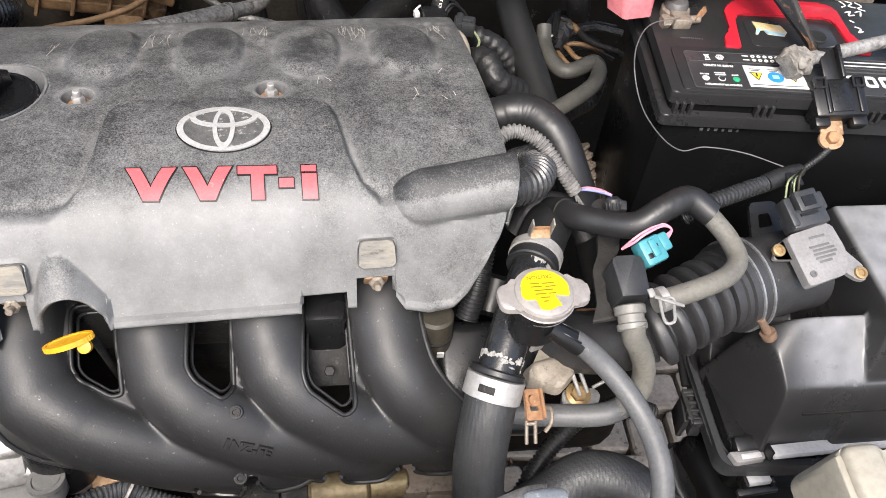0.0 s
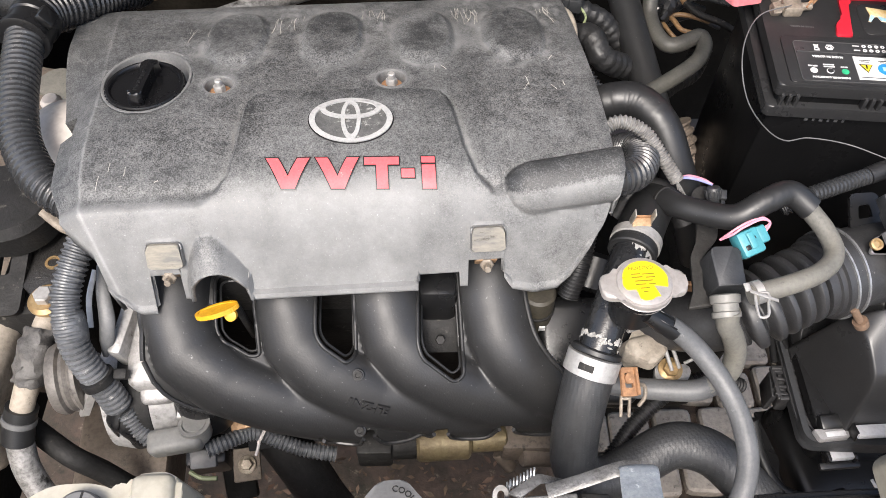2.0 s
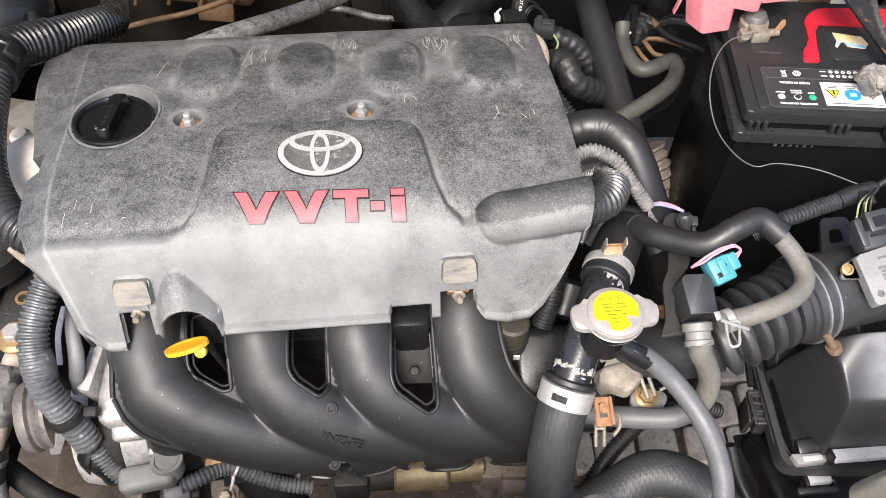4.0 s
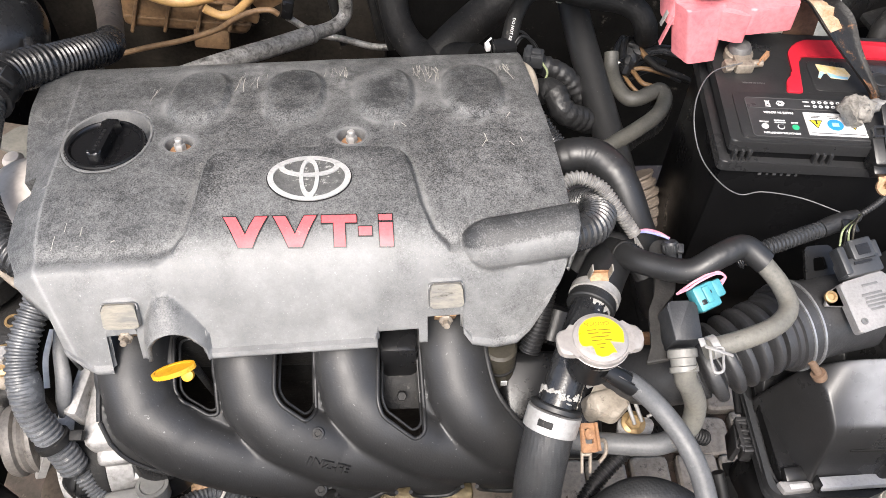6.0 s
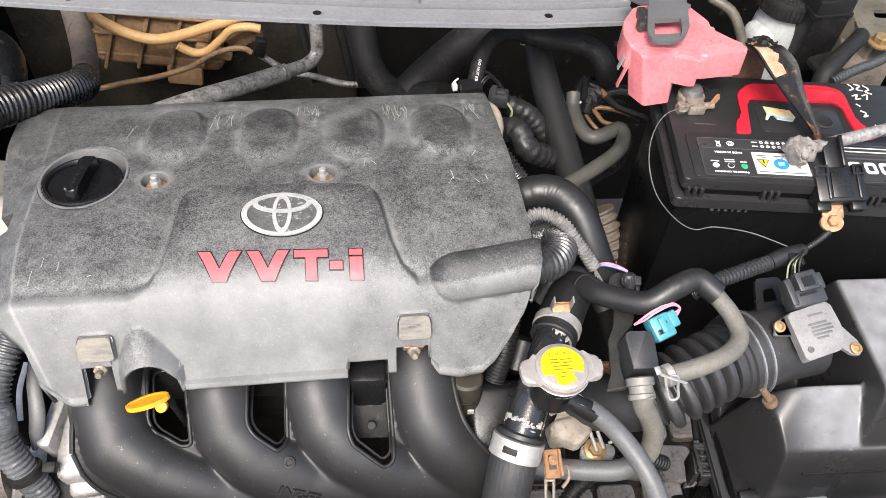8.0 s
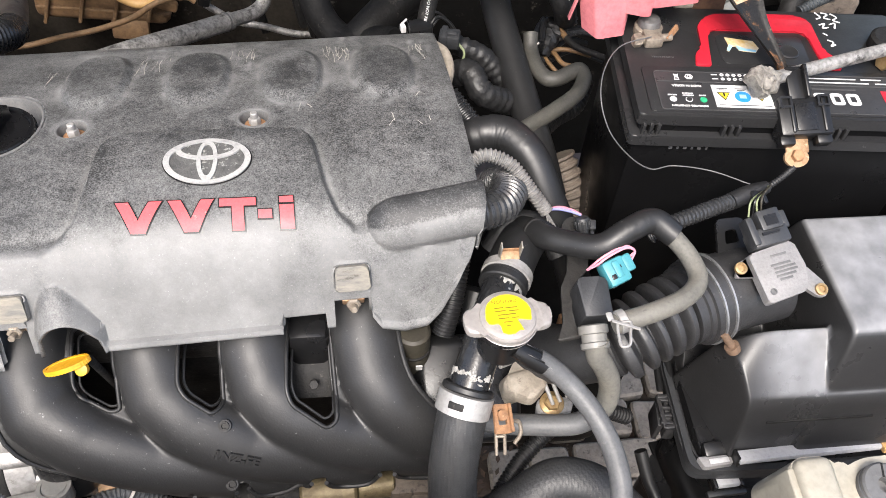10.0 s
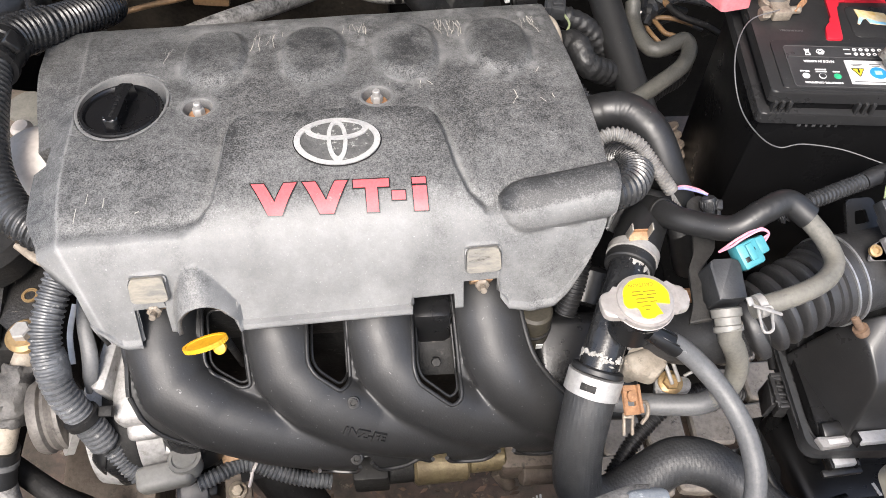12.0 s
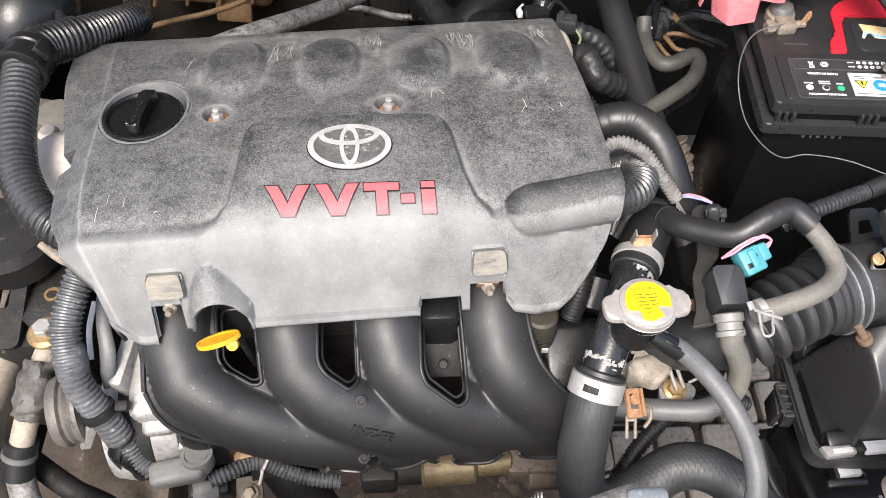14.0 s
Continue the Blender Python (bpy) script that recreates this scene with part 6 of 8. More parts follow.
part("clasp_loop", join(box((0.004, 0.030, 0.004), pose(0.3480, -0.118, 0.664), 0.001), box((0.014, 0.004, 0.004), pose(0.3540, -0.104, 0.665), 0.001), box((0.014, 0.004, 0.004), pose(0.3540, -0.132, 0.665), 0.001)), "clasp_black", ck)
part("lower_lug", box((0.0190, 0.0095, 0.006), pose(0.3905, -0.1760, 0.6520, -8, 0, 3), 0.001), "ledge_grey", ab, "pale grey lug below the flange")
part("lug_frame", join(box((0.0030, 0.0120, 0.012), pose(0.3795, -0.1765, 0.6490, 0, 0, 3), 0.001), box((0.0030, 0.0120, 0.012), pose(0.4015, -0.1755, 0.6490, 0, 0, 3), 0.001)), "black", ab)
part("lower_lip", box((0.034, 0.0060, 0.005), pose(0.3900, -0.1830, 0.6450, 0, 0, 4), 0.0015), "clasp_black", ab)

# ---- battery ----
bat = thing("car_battery", (0.43, 0.085, 0.62), "black car battery with a red carrying handle", "battery")
BX0, BX1, BY0, BY1 = 0.319, 0.555, 0.0135, 0.1485
mx, my = (BX0 + BX1) / 2, (BY0 + BY1) / 2


def plan(x0, x1, y0, y1):
    return [(x0, y0), (x1, y0), (x1, y1), (x0, y1)]


part("case", box((BX1 - BX0 - 0.004, BY1 - BY0 - 0.004, 0.235), pose(mx, my, 0.735), 0.004), "battery_shaded", bat)
part("lid_rim", prism(rounded(plan(BX0 - .003, BX1 + .003, BY0 - .003, BY1 + .003), .006), 0.845, 0.8545, None, 0.0015), "battery", bat)
# The recess below the lid takes the same painted shade.
part("lid_wall", prism(rounded(plan(BX0 + .004, BX1 - .004, BY0 + .004, BY1 - .004), .005), 0.854, 0.8640, None), "battery_shaded", bat, "recessed wall below the lid")
part("lid", prism(rounded(plan(BX0 + .001, BX1 - .001, BY0 + .001, BY1 - .001), .005), 0.8625, 0.8728, None, 0.0018, 3), "battery", bat)
part("front_panel", prism(rounded(plan(BX0 + .010, BX1 - .006, BY0 + .004, .0690), .004), 0.8720, 0.8740, None, 0.0006), "battery", bat)
for x in (.007, .0125, .018, .068, .0735, .079, .150, .1555, .161):
    part("lid_notch", box((0.0030, 0.0075, 0.0110), pose(BX0 + x, BY0 + 0.0022, 0.8590), 0.001), "battery", bat)
hn = rounded([(.3730, .0716), (.3757, .0859), (.3821, .0935), (.3837, .1207), (.3907, .1324), (.4012, .1383), (.4472, .1405), (.4720, .1400), (.4810, .1320), (.4812, .1060), (.4815, .0945), (.4885, .0850), (.4905, .0716),
              (.4765, .0716), (.4735, .1120), (.4680, .1180), (.4212, .1180), (.3960, .1175), (.3905, .1120), (.3861, .0716)], .003, 3)
part("handle", prism(hn, 0.8700, 0.8748, None, 0.0012), "red_plastic", bat, "red carrying handle")
part("handle_well", prism(rounded(plan(.3965, .4680, .0760, .1130), .006), 0.8720, 0.8732, None, 0.0004), "battery", bat)
lab = part("label", prism(rounded(plan(.3372, BX1 - .010, .0190, .0628), .003), 0.8735, 0.8745), "label_film", bat, "black printed label")
part("label_border", ring_prism(rounded(plan(.3372, BX1 - .010, .0190, .0628), .003), rounded(plan(.3377, BX1 - .0105, .0195, .0623), .003), 0.8744, 0.8748), "lettering_grey", lab)
part("label_rule", box((0.205, 0.0005, 0.0004), pose(0.441, 0.0508, 0.8747), 0), "lettering_grey", lab)
for x, c in ((.3475, "print_white"), (.3595, "print_white"), (.3705, "print_green")):
    part("indicator_dot", lathe([(0.0027, 0), (0.0027, 0.0006)], pose(x, 0.0302, 0.8744), 20), c, lab, "round indicator mark")
part("indicator_dot_centre", lathe([(0.0022, 0), (0.0022, 0.0009)], pose(.3595, 0.0302, 0.8744), 20), "label_film", lab)
for text, size, x, y in (("MADE IN KOREA", .0030, .3605, .0460), ("INDICATOR CONDITION", .0024, .3590, .0234), ("REPLACE", .0017, .3475, .0352), ("CHARGING", .0016, .3595, .0372), ("NECESSARY", .0016, .3595, .0350), ("GOOD", .0017, .3705, .0352)):
    part("label_wording", wording(text, size, pose(x, y, 0.8747, 0, 0, 180), 0.0002, 0.00006), "print_white", lab)
part("label_pictogram", ring_prism(oval(.0030, .0028, 3), oval(.0017, .0015, 3), 0, 0.0005, pose(.3642, 0.0566, 0.8744, 0, 0, 90)), "print_white", lab, "white recycling mark")
part("label_pictogram", ring_prism(oval(.0034, .0032, 6), oval(.0027, .0025, 6), 0, 0.0005, pose(.3642, 0.0566, 0.8744)), "print_white", lab, "white recycling mark")
part("label_pictogram", join(box((.0030, .0034, .0005), pose(.3542, .0572, .8746), 0), box((.0006, .0062, .0005), pose(.3542, .0566, .8747, 0, 0, 35), 0), box((.0006, .0062, .0005), pose(.3542, .0566, .8747, 0, 0, -35), 0), box((.0040, .0008, .0005), pose(.3542, .0530, .8746), 0)), "print_white", lab, "white bin mark")
for k in range(5):
    for y in (.0598, .0550):
        part("label_pictogram", ring_prism(oval(.0016, .0015, 14), oval(.0007, .0007, 14), 0, 0.0005, pose(.3905 + .0047 * k, y, .8744)), "print_white", lab, "white ring mark")
for y in (.0598, .0550):
    part("label_bar", box((.0048, .0009, .0004), pose(.3845, y, .8746), 0), "print_white", lab)
for x, y, w in ((.470, .0590, .052), (.508, .0590, .016), (.475, .0545, .060), (.520, .0545, .020)):
    part("label_bar", box((w, .0011, .0004), pose(x, y, .8746), 0), "print_white", lab)
white = part("warning_panel", box((0.0440, 0.0245, 0.0008), pose(0.4012, 0.0350, 0.8747), 0), "print_white", lab, "white warning panel")
for x in (.3870, .4150):
    part("warning_triangle", prism([(x - .0050, .0385), (x + .0050, .0385), (x, .0296)], 0.8748, 0.8754), "print_yellow", white, "yellow warning triangle")
    part("warning_edge", ring_prism([(x - .0050, .0385), (x + .0050, .0385), (x, .0296)], [(x - .0043, .0381), (x + .0043, .0381), (x, .0305)], 0.8748, 0.8756), "black", white)
    part("warning_bar", box((0.0011, 0.0040, 0.0003), pose(x, .0360, .8755), 0), "black", white)
part("warning_disc", lathe([(0.0060, 0), (0.0060, 0.0006)], pose(.4010, .0342, .8749), 26), "print_blue", white, "blue warning disc")
part("warning_book", box((0.0050, 0.0040, 0.0003), pose(.4010, .0342, .8756), 0), "faded_blue", white)
for x in (.3870, .4010, .4150):
    part("warning_bar", box((0.0085, 0.0007, 0.0003), pose(x, .0432, .8752), 0), "print_grey", white)
    part("warning_bar", box((0.0060, 0.0007, 0.0003), pose(x, .0415, .8752), 0), "print_grey", white)
part("warning_bar", box((0.040, 0.0007, 0.0003), pose(.4012, .0246, .8752), 0), "print_grey", white)
# the maker's mark, as plain blocks
for x, w in ((.4620, .010), (.4745, .010), (.4870, .010)):
    part("brand_block", ring_prism(rounded(plan(x - w / 2, x + w / 2, .0290, .0420), .003), rounded(plan(x - w / 2 + .0028, x + w / 2 - .0028, .0322, .0388), .001), .8744, .8748), "print_white", lab, "white printed block")
part("brand_block", box((0.030, 0.020, 0.0004), pose(.526, .0360, .8746), 0), "red_plastic", lab, "red printed block")
part("label_bar", box((0.034, 0.0014, 0.0004), pose(.475, .0465, .8746), 0), "lettering_grey", lab)
part("flag_patch", box((0.0075, 0.010, 0.0004), pose(.4440, .0405, .8747), 0), "print_white", lab)
part("flag_mark", box((0.0045, 0.004, 0.0004), pose(.4440, .0415, .8751), 0), "pink", lab)
yl = part("torn_sticker", prism([(.4039, .1084), (.4263, .1044), (.4291, .0956), (.4255, .0902), (.4170, .0912), (.4123, .0921), (.4105, .0975), (.4080, .0968), (.4040, .0905), (.4022, .0915), (.4050, .0990)], 0.8722, 0.8738), "faded_print", bat, "torn, faded yellow and blue sticker")
part("sticker_strip", prism([(.4105, .0975), (.4123, .0921), (.4255, .0902), (.4262, .0925), (.4180, .0940)], 0.8736, 0.8742), "faded_blue", yl)
part("sticker_strip", prism([(.4022, .0915), (.4040, .0905), (.4080, .0968), (.4060, .0990), (.4045, .0970)], 0.8736, 0.8742), "faded_blue", yl)
for pts in ([(.490, .147), (.493, .141), (.489, .138)], [(.495, .147), (.500, .145), (.496, .140), (.501, .138)], [(.503, .146), (.507, .141), (.503, .137), (.508, .134)], [(.489, .130), (.494, .132), (.491, .126), (.496, .127)],
            [(.498, .131), (.503, .133), (.501, .126)], [(.489, .119), (.492, .116)], [(.490, .110), (.494, .107), (.491, .102), (.495, .104)], [(.497, .092), (.498, .0905)]):
    part("white_mark", tube([(x, y, .8732) for x, y in pts], 0.0008, 6, 6, 0.4), "print_white", bat, "white chalk scribble")
for k in range(6):
    part("stamped_bar", box((0.0016 if k % 2 else 0.0026, 0.0006, 0.0022), pose(0.352 + 0.0056 * k, BY0 + 0.0016, 0.8390), 0), "print_grey", bat)
part("lid_wording", wording("MADE IN KOREA", 0.0024, pose(0.349, 0.0820, 0.8728, 0, 0, 180), 0.0002), "print_grey", bat)
part("vent_plug", lathe([(0.0085, 0), (0.0085, 0.0012), (0.0075, 0.0018), (0.0060, 0.0012), (0.0020, 0.0012)], pose(0.452, 0.092, 0.8730), 24), "battery", bat)
for x, y in ((.3412, .1130), (.5369, .102)):
    part("terminal_post", lathe([(0.0088, 0), (0.0083, 0.011), (0.0075, 0.0125)], pose(x, y, 0.8700), 24), "dark_steel", bat, "dull lead terminal post")
bat.rotation_euler = (0, 0, radians(-5))
bat.location += Vector((-.001, -.0026, 0))
cl1 = thing("terminal_clamp", (.3430, .115, 0.8705), "rust-stained battery terminal clamp with a pinch bolt", "terminal clamp", "battery clamps")
part("loop", join(lathe([(0.0135, 0.001), (0.0135, 0.009), (0.0115, 0.0105), (0.0088, 0.0105)], pose(.3430, .1180, 0.871) @ Matrix.Scale(0.85, 4), 24), box((0.015, 0.015, 0.009), pose(.3430, .1045, 0.877), 0.002)), "grime_metal", cl1)
part("pinch_bolt", join(rod((.331, .1020, .8775), (.359, .1050, .8775), 0.0032), hexbolt((.3325, .1020, .8775), (-1, -.1, 0), 0.0055, 0.006, False)), "grime_metal", cl1, "stained pinch bolt")
part("lead_cap", lathe([(0.0098, 0.008), (0.0098, 0.0125), (0.0082, 0.0155), (0.004, 0.017), (0.0005, 0.0172)], pose(.3430, .1185, 0.871) @ Matrix.Scale(0.95, 4), 26), "dark_steel", cl1, "dull lead post top")
part("strap", prism(rounded([(-.0020, -.008), (.0020, -.006), (.0024, .007), (-.0024, .008)], .001), -0.0010, 0.0010, pose(.3590, .1065, .8800, 40, 60, -10)), "rust", cl1, "rust-stained strap")
cl2 = thing("terminal_clamp", (.537, .09, 0.8705), "black-capped battery terminal clamp with a zinc bolt", "terminal clamp", "battery clamps")
part("loop", lathe([(0.0165, 0.001), (0.0165, 0.010), (0.014, 0.012)], pose(.537, .090, 0.872), 24), "dust_black", cl2)
part("pinch_bolt", join(rod((.522, .066, .8795), (.552, .078, .8795), 0.0045), hexbolt((.524, .0665, .8795), (-1, -.3, 0.1), 0.0072, 0.007, False)), "zinc", cl2, "yellow zinc pinch bolt")

pk = thing("terminal_cover", (.32, .12, 0.885), "faded pink plastic fuse and terminal cover", "terminal cover")
part("front_box", loft([(.2885, .1255), (.3245, .1330), (.3225, .1125), (.2990, .1078)], [(.2780, .1290), (.3300, .1330), (.3185, .1180), (.2895, .1125)], 0.8745, 0.9215, .0030, 0.0020), "pink", pk)
part("top_shell", prism(rounded([(.2800, .1240), (.2770, .139), (.2810, .158), (.296, .182), (.343, .186), (.3560, .160), (.3555, .149), (.3690, .1345), (.3790, .1260), (.3780, .1165), (.3390, .1100), (.3300, .1180), (.3180, .1215)], .0032, 4), 0.9010, 0.9240, None, 0.0022, 3, 0.99), "pink", pk)
part("step", prism(rounded([(.316, .126), (.342, .130), (.3395, .1105), (.3330, .1100), (.3240, .1135), (.3170, .1160)], .0025, 4), 0.8935, 0.9190, None, 0.0015, 3), "pink", pk)
for dx in (-.0042, .0042):
    part("raised_ring", ring_prism(oval(.0052, .0036, 22), oval(.0042, .0027, 22), 0, 0.0010, pose(.350 + dx, .1300 + dx * .1, .9238)), "pink", pk)
part("side_flap", box((0.0014, 0.005, 0.026), pose(.2800, .124, .896, 0, 12, 0), 0.0005), "pink", pk)
part("paper_tag", box((0.0008, 0.005, 0.013), pose(.2775, .129, .904, 0, 14, 0), 0.0003), "pale_steel", pk, "torn pale paper tag")
single("thin_wire", tube([(.340, .100, .882), (.310, .082, .888), (.289, .050, .893), (.281, .022, .888), (.290, .010, .866), (.311, .008, .841), (.329, .006, .830), (.344, .003, .836), (.372, -.004, .836), (.400, -.018, .834)], 0.0005, 8, 10),
       "grey_plastic", "thin grey wire hanging over the battery corner", "wire")

hold = thing("battery_hold_down", (.43, .05, 0.876), "rusty battery hold-down strap with a paint-worn end", "hold-down bracket")
LE = smooth_path([(.3870, .141, .912), (.389, .129, .916), (.396, .104, .910), (.410, .084, .898), (.425, .064, .886), (.431, .058, .878)], 6)
RE = smooth_path([(.4130, .141, .912), (.415, .131, .916), (.423, .116, .911), (.4265, .092, .898), (.435, .068, .884), (.439, .060, .878)], 6)


def strap_run(i0, i1, cols, lift, thick):
    """A length of the strap between its two edges, with turned-up rims."""
    bm = bmesh.new()
    sides = []
    for up in (lift, lift - thick):
        rows = []
        for i in range(i0, i1):
            row = []
            for k in range(cols):
                f = k / (cols - 1)
                rim = 0.0028 * (smoothstep(0.16, 0.0, f) + smoothstep(0.84, 1.0, f))
                row.append(bm.verts.new(LE[i].lerp(RE[i], f) + Vector((0, -0.3, 0.95)) * (rim + up)))
            rows.append(row)
        sides.append(rows)
    n = i1 - i0
    for s_, rows in enumerate(sides):
        for i in range(n - 1):
            for k in range(cols - 1):
                q = (rows[i][k], rows[i][k + 1], rows[i + 1][k + 1], rows[i + 1][k])
                bm.faces.new(q if s_ else q[::-1])
    a, b = sides
    edge = [(0, k) for k in range(cols)] + [(i, cols - 1) for i in range(1, n)] + [(n - 1, k) for k in range(cols - 2, -1, -1)] + [(i, 0) for i in range(n - 2, 0, -1)]
    for (i, k), (p, q) in zip(edge, edge[1:] + edge[:1]):
        bm.faces.new((a[i][k], a[p][q], b[p][q], b[i][k]))
    return bm


part("strap", strap_run(0, len(LE), 11, 0.0, 0.0022), "strap_paint", hold)
patch = bmesh.new()
prows = []
for i in range(1, 14):
    hi_f = 0.62 + 0.22 * noise.noise(Vector((i * 0.55, 2.0, 0))) - 0.018 * max(0, i - 8)
    prows.append([patch.verts.new(LE[i].lerp(RE[i], 0.10 + (hi_f - 0.10) * k / 5) + Vector((0, -0.3, 0.95)) * 0.0006) for k in range(6)])
for a, b in zip(prows, prows[1:]):
    for k in range(5):
        patch.faces.new((a[k], a[k + 1], b[k + 1], b[k]))
part("worn_patch", patch, "worn_paint", hold, "paint-worn rusty patch")
part("bracket_nut", hexbolt((.400, .140, .914), (0, .3, 1), 0.0044, 0.005), "strap_paint", hold, "rusty nut")
cuff = tube([(.3870, .1420, .9135), (.3915, .1435, .9165), (.3975, .1445, .9175), (.4050, .1440, .9170), (.4105, .1420, .9145), (.4135, .1425, .9150)], [.0012, .0026, .0020, .0030, .0020, .0010], 11, 10, 0.6)
for v in cuff.verts:
    v.co += Vector((noise.noise(v.co * 420), noise.noise(v.co * 420 + Vector((7, 2, 5))), noise.noise(v.co * 380 + Vector((1, 8, 3))))) * 0.0026
part("torn_cuff", cuff, "strap_paint", hold, "ragged peeling edge")
tip = prism(rounded([(-.0085, 0), (.0085, 0), (.0060, .0095), (-.0050, .0105)], .002, 3), -.0012, .0012, pose(.3990, .1410, .9155, -30), 0.0006)
for v in tip.verts:
    v.co += Vector((0, noise.noise(v.co * 300), noise.noise(v.co * 260))) * 0.002
part("rusted_tip", tip, "rust", hold, "rust-eaten end")
part("rusty_foot", prism(rounded([(.3900, .1510), (.4200, .1500), (.4150, .1580), (.4010, .1600)], .002, 3), 0.868, 0.905, None, 0.001, 2, 0.75), "dark_rust", hold, "brown rusted foot")
part("cream_tab", box((0.017, 0.007, 0.004), pose(.3830, .1535, .8735, 0, 0, 6), 0.001), "pale_pipe", hold, "cream plastic tab")
rd = thing("hold_down_rod", (.45, .045, 0.876), "grey rod with a cloth-wrapped end across the battery", "rod")
part("rod", rod((.412, .040, .886), (.560, .078, .892), 0.0052, 16), "silver_hose", rd)
we = tube([(.4005, .0355, .8845), (.405, .0375, .886), (.411, .0395, .886), (.420, .0415, .886)], [.008, .0125, .0105, .0065], 26, 10)
for v in we.verts:
    v.co += Vector((noise.noise(v.co * 210), noise.noise(v.co * 210 + Vector((4, 1, 7))), noise.noise(v.co * 180))) * 0.0034
part("wrapped_end", we, "rag", rd, "frayed cloth wrapping")
rng = random.Random(17)
for k in range(9):
    a = Vector((.4005 + rng.uniform(0, .010), .0365 + rng.uniform(-.004, .004), .890 + rng.uniform(-.006, .004)))
    d = Vector((rng.uniform(-.008, .003), rng.uniform(-.012, .004), rng.uniform(-.010, .004)))
    part("loose_thread", tube([a, a + d * 0.6 + Vector((0, 0, .001)), a + d], 0.0006, 6, 5), "rag", rd)
bb = thing("relay_block", (.437, .012, 0.85), "black plastic relay clipped to the battery edge", "relay")
rm = pose(.4370, .0155, .868, 26, -3, -1)
part("body", box((0.040, 0.030, 0.018), rm, 0.003), "black", bb)
part("rib", box((0.003, 0.026, 0.003), rm @ Matrix.Translation((-0.010, 0, 0.009)), 0.001), "black", bb)
part("rib", box((0.003, 0.026, 0.003), rm @ Matrix.Translation((0.014, 0, 0.009)), 0.001), "black", bb)
part("foot", join(box((0.012, 0.008, 0.010), rm @ Matrix.Translation((-0.014, -0.017, 0)), 0.002), box((0.012, 0.008, 0.010), rm @ Matrix.Translation((0.014, -0.017, 0)), 0.002)), "black", bb)
for dx in (-0.014, 0.0145):
    part("socket", join(ring_prism(rounded(plan(-.0048, .0048, -.0045, .0045), .001), rounded(plan(-.0030, .0030, -.0028, .0028), .0006), 0, .005, rm @ Matrix.Translation((dx, 0.0105, 0.006)))), "guard_gloss", bb)
part("centre_panel", box((0.016, 0.022, 0.0020), rm @ Matrix.Translation((0, -0.001, 0.0092)), 0.0008), "guard_gloss", bb)
part("bracket_arm", join(box((0.012, 0.026, 0.003), rm @ Matrix.Translation((-0.004, 0.026, 0.008)), 0.001), box((0.003, 0.026, 0.010), rm @ Matrix.Translation((0.003, 0.026, 0.009)), 0.001)), "black", bb)
part("eyelet", join(ring_prism(oval(.0095, .0075, 24), oval(.0040, .0032, 24), -0.0012, 0.0012, pose(.4310, -.0085, .852, 32)), box((0.018, 0.012, 0.0025), pose(.4325, -.0005, .857, 32), 0.001)), "rust_plate", bb, "copper-coloured cable eyelet")
part("eyelet_bolt", hexbolt((.4310, -.0085, .8535), (0, -.5, .85), 0.0048, 0.004, False), "rust", bb, "rusty bolt")
part("cable", corrugated([(.429, -.014, .848), (.421, -.018, .842), (.412, -.0205, .834)], 0.0026, 0.0020, 0.0004, 10), "tape", bb)


# ---- behind the engine ----
cowl = thing("cowl_panel", (0.0, 0.24, 0.86), "grey painted cowl panel edge with drilled holes", "cowl panel", kind="structure")
bar = [(-.50, .281), (-.269, .252), (-.141, .238), (-.012, .228), (.091, .222), (.223, .2195), (.305, .225), (.318, .228), (.318, .300), (-.50, .330)]


def bar_strip(a, b):
    """A strip along the cowl's front edge, between two distances from it."""
    return [(x, y + a) for x, y in bar[:8]] + [(x, y + b) for x, y in bar[7::-1]]


part("front_fold", prism(bar_strip(0.0015, 0.0055), 0.8735, 0.8775, None, 0.0012), "cowl", cowl)
part("edge", prism(bar_strip(0.0035, 0.021), 0.8760, 0.8805, None, 0.0010), "cowl", cowl)
# The groove's shade is put in as a darker strip.
part("groove", prism(bar_strip(0.020, 0.0245), 0.8740, 0.8775), "dark_steel", cowl, "shaded groove")
part("rear_step", prism(bar_strip(0.0240, 0.060), 0.8760, 0.8850, None, 0.0020), "cowl", cowl)
part("seam", box((0.003, 0.034, 0.002), pose(0.113, 0.262, 0.8855, 0, 0, 4), 0.0005), "dark_steel", cowl)
for x, y in ((.019, .2345), (.235, .2315), (-.207, .2555)):
    part("hole", lathe([(0.0040, 0), (0.0040, 0.0006), (0.0005, 0.0006)], pose(x, y, 0.8802), 20), "black", cowl, "dark drilled hole")
    part("hole_rim", lathe([(0.0052, 0), (0.0050, 0.0009), (0.0041, 0.0009), (0.0040, 0)], pose(x, y, 0.8802), 20), "cowl", cowl)
part("loop_arm", box((0.034, 0.062, 0.004), pose(.322, .200, .917, -22, 0, 10), 0.0015), "loop_paint", cowl)
part("loop_post", join(box((0.007, 0.020, 0.012), pose(.298, .158, .928, -10, 0, 6), 0.0015), box((0.010, 0.008, 0.008), pose(.2945, .146, .929, -10, 0, 6), 0.0015)), "valve_grey", cowl, "dark plastic end stop")
part("loop", ring_prism(rounded([(.304, .174), (.337, .175), (.3285, .132), (.3210, .119), (.3120, .1130), (.2975, .1120), (.2920, .118), (.2930, .132)], .0045, 5), rounded([(.3012, .1415), (.3125, .1428), (.3238, .1440), (.3225, .1345), (.3195, .1240), (.3100, .1225), (.2968, .1215), (.2990, .1315)], .0012, 5), 0.9335, 0.9370), "loop_paint", cowl, "grey looped end bracket")

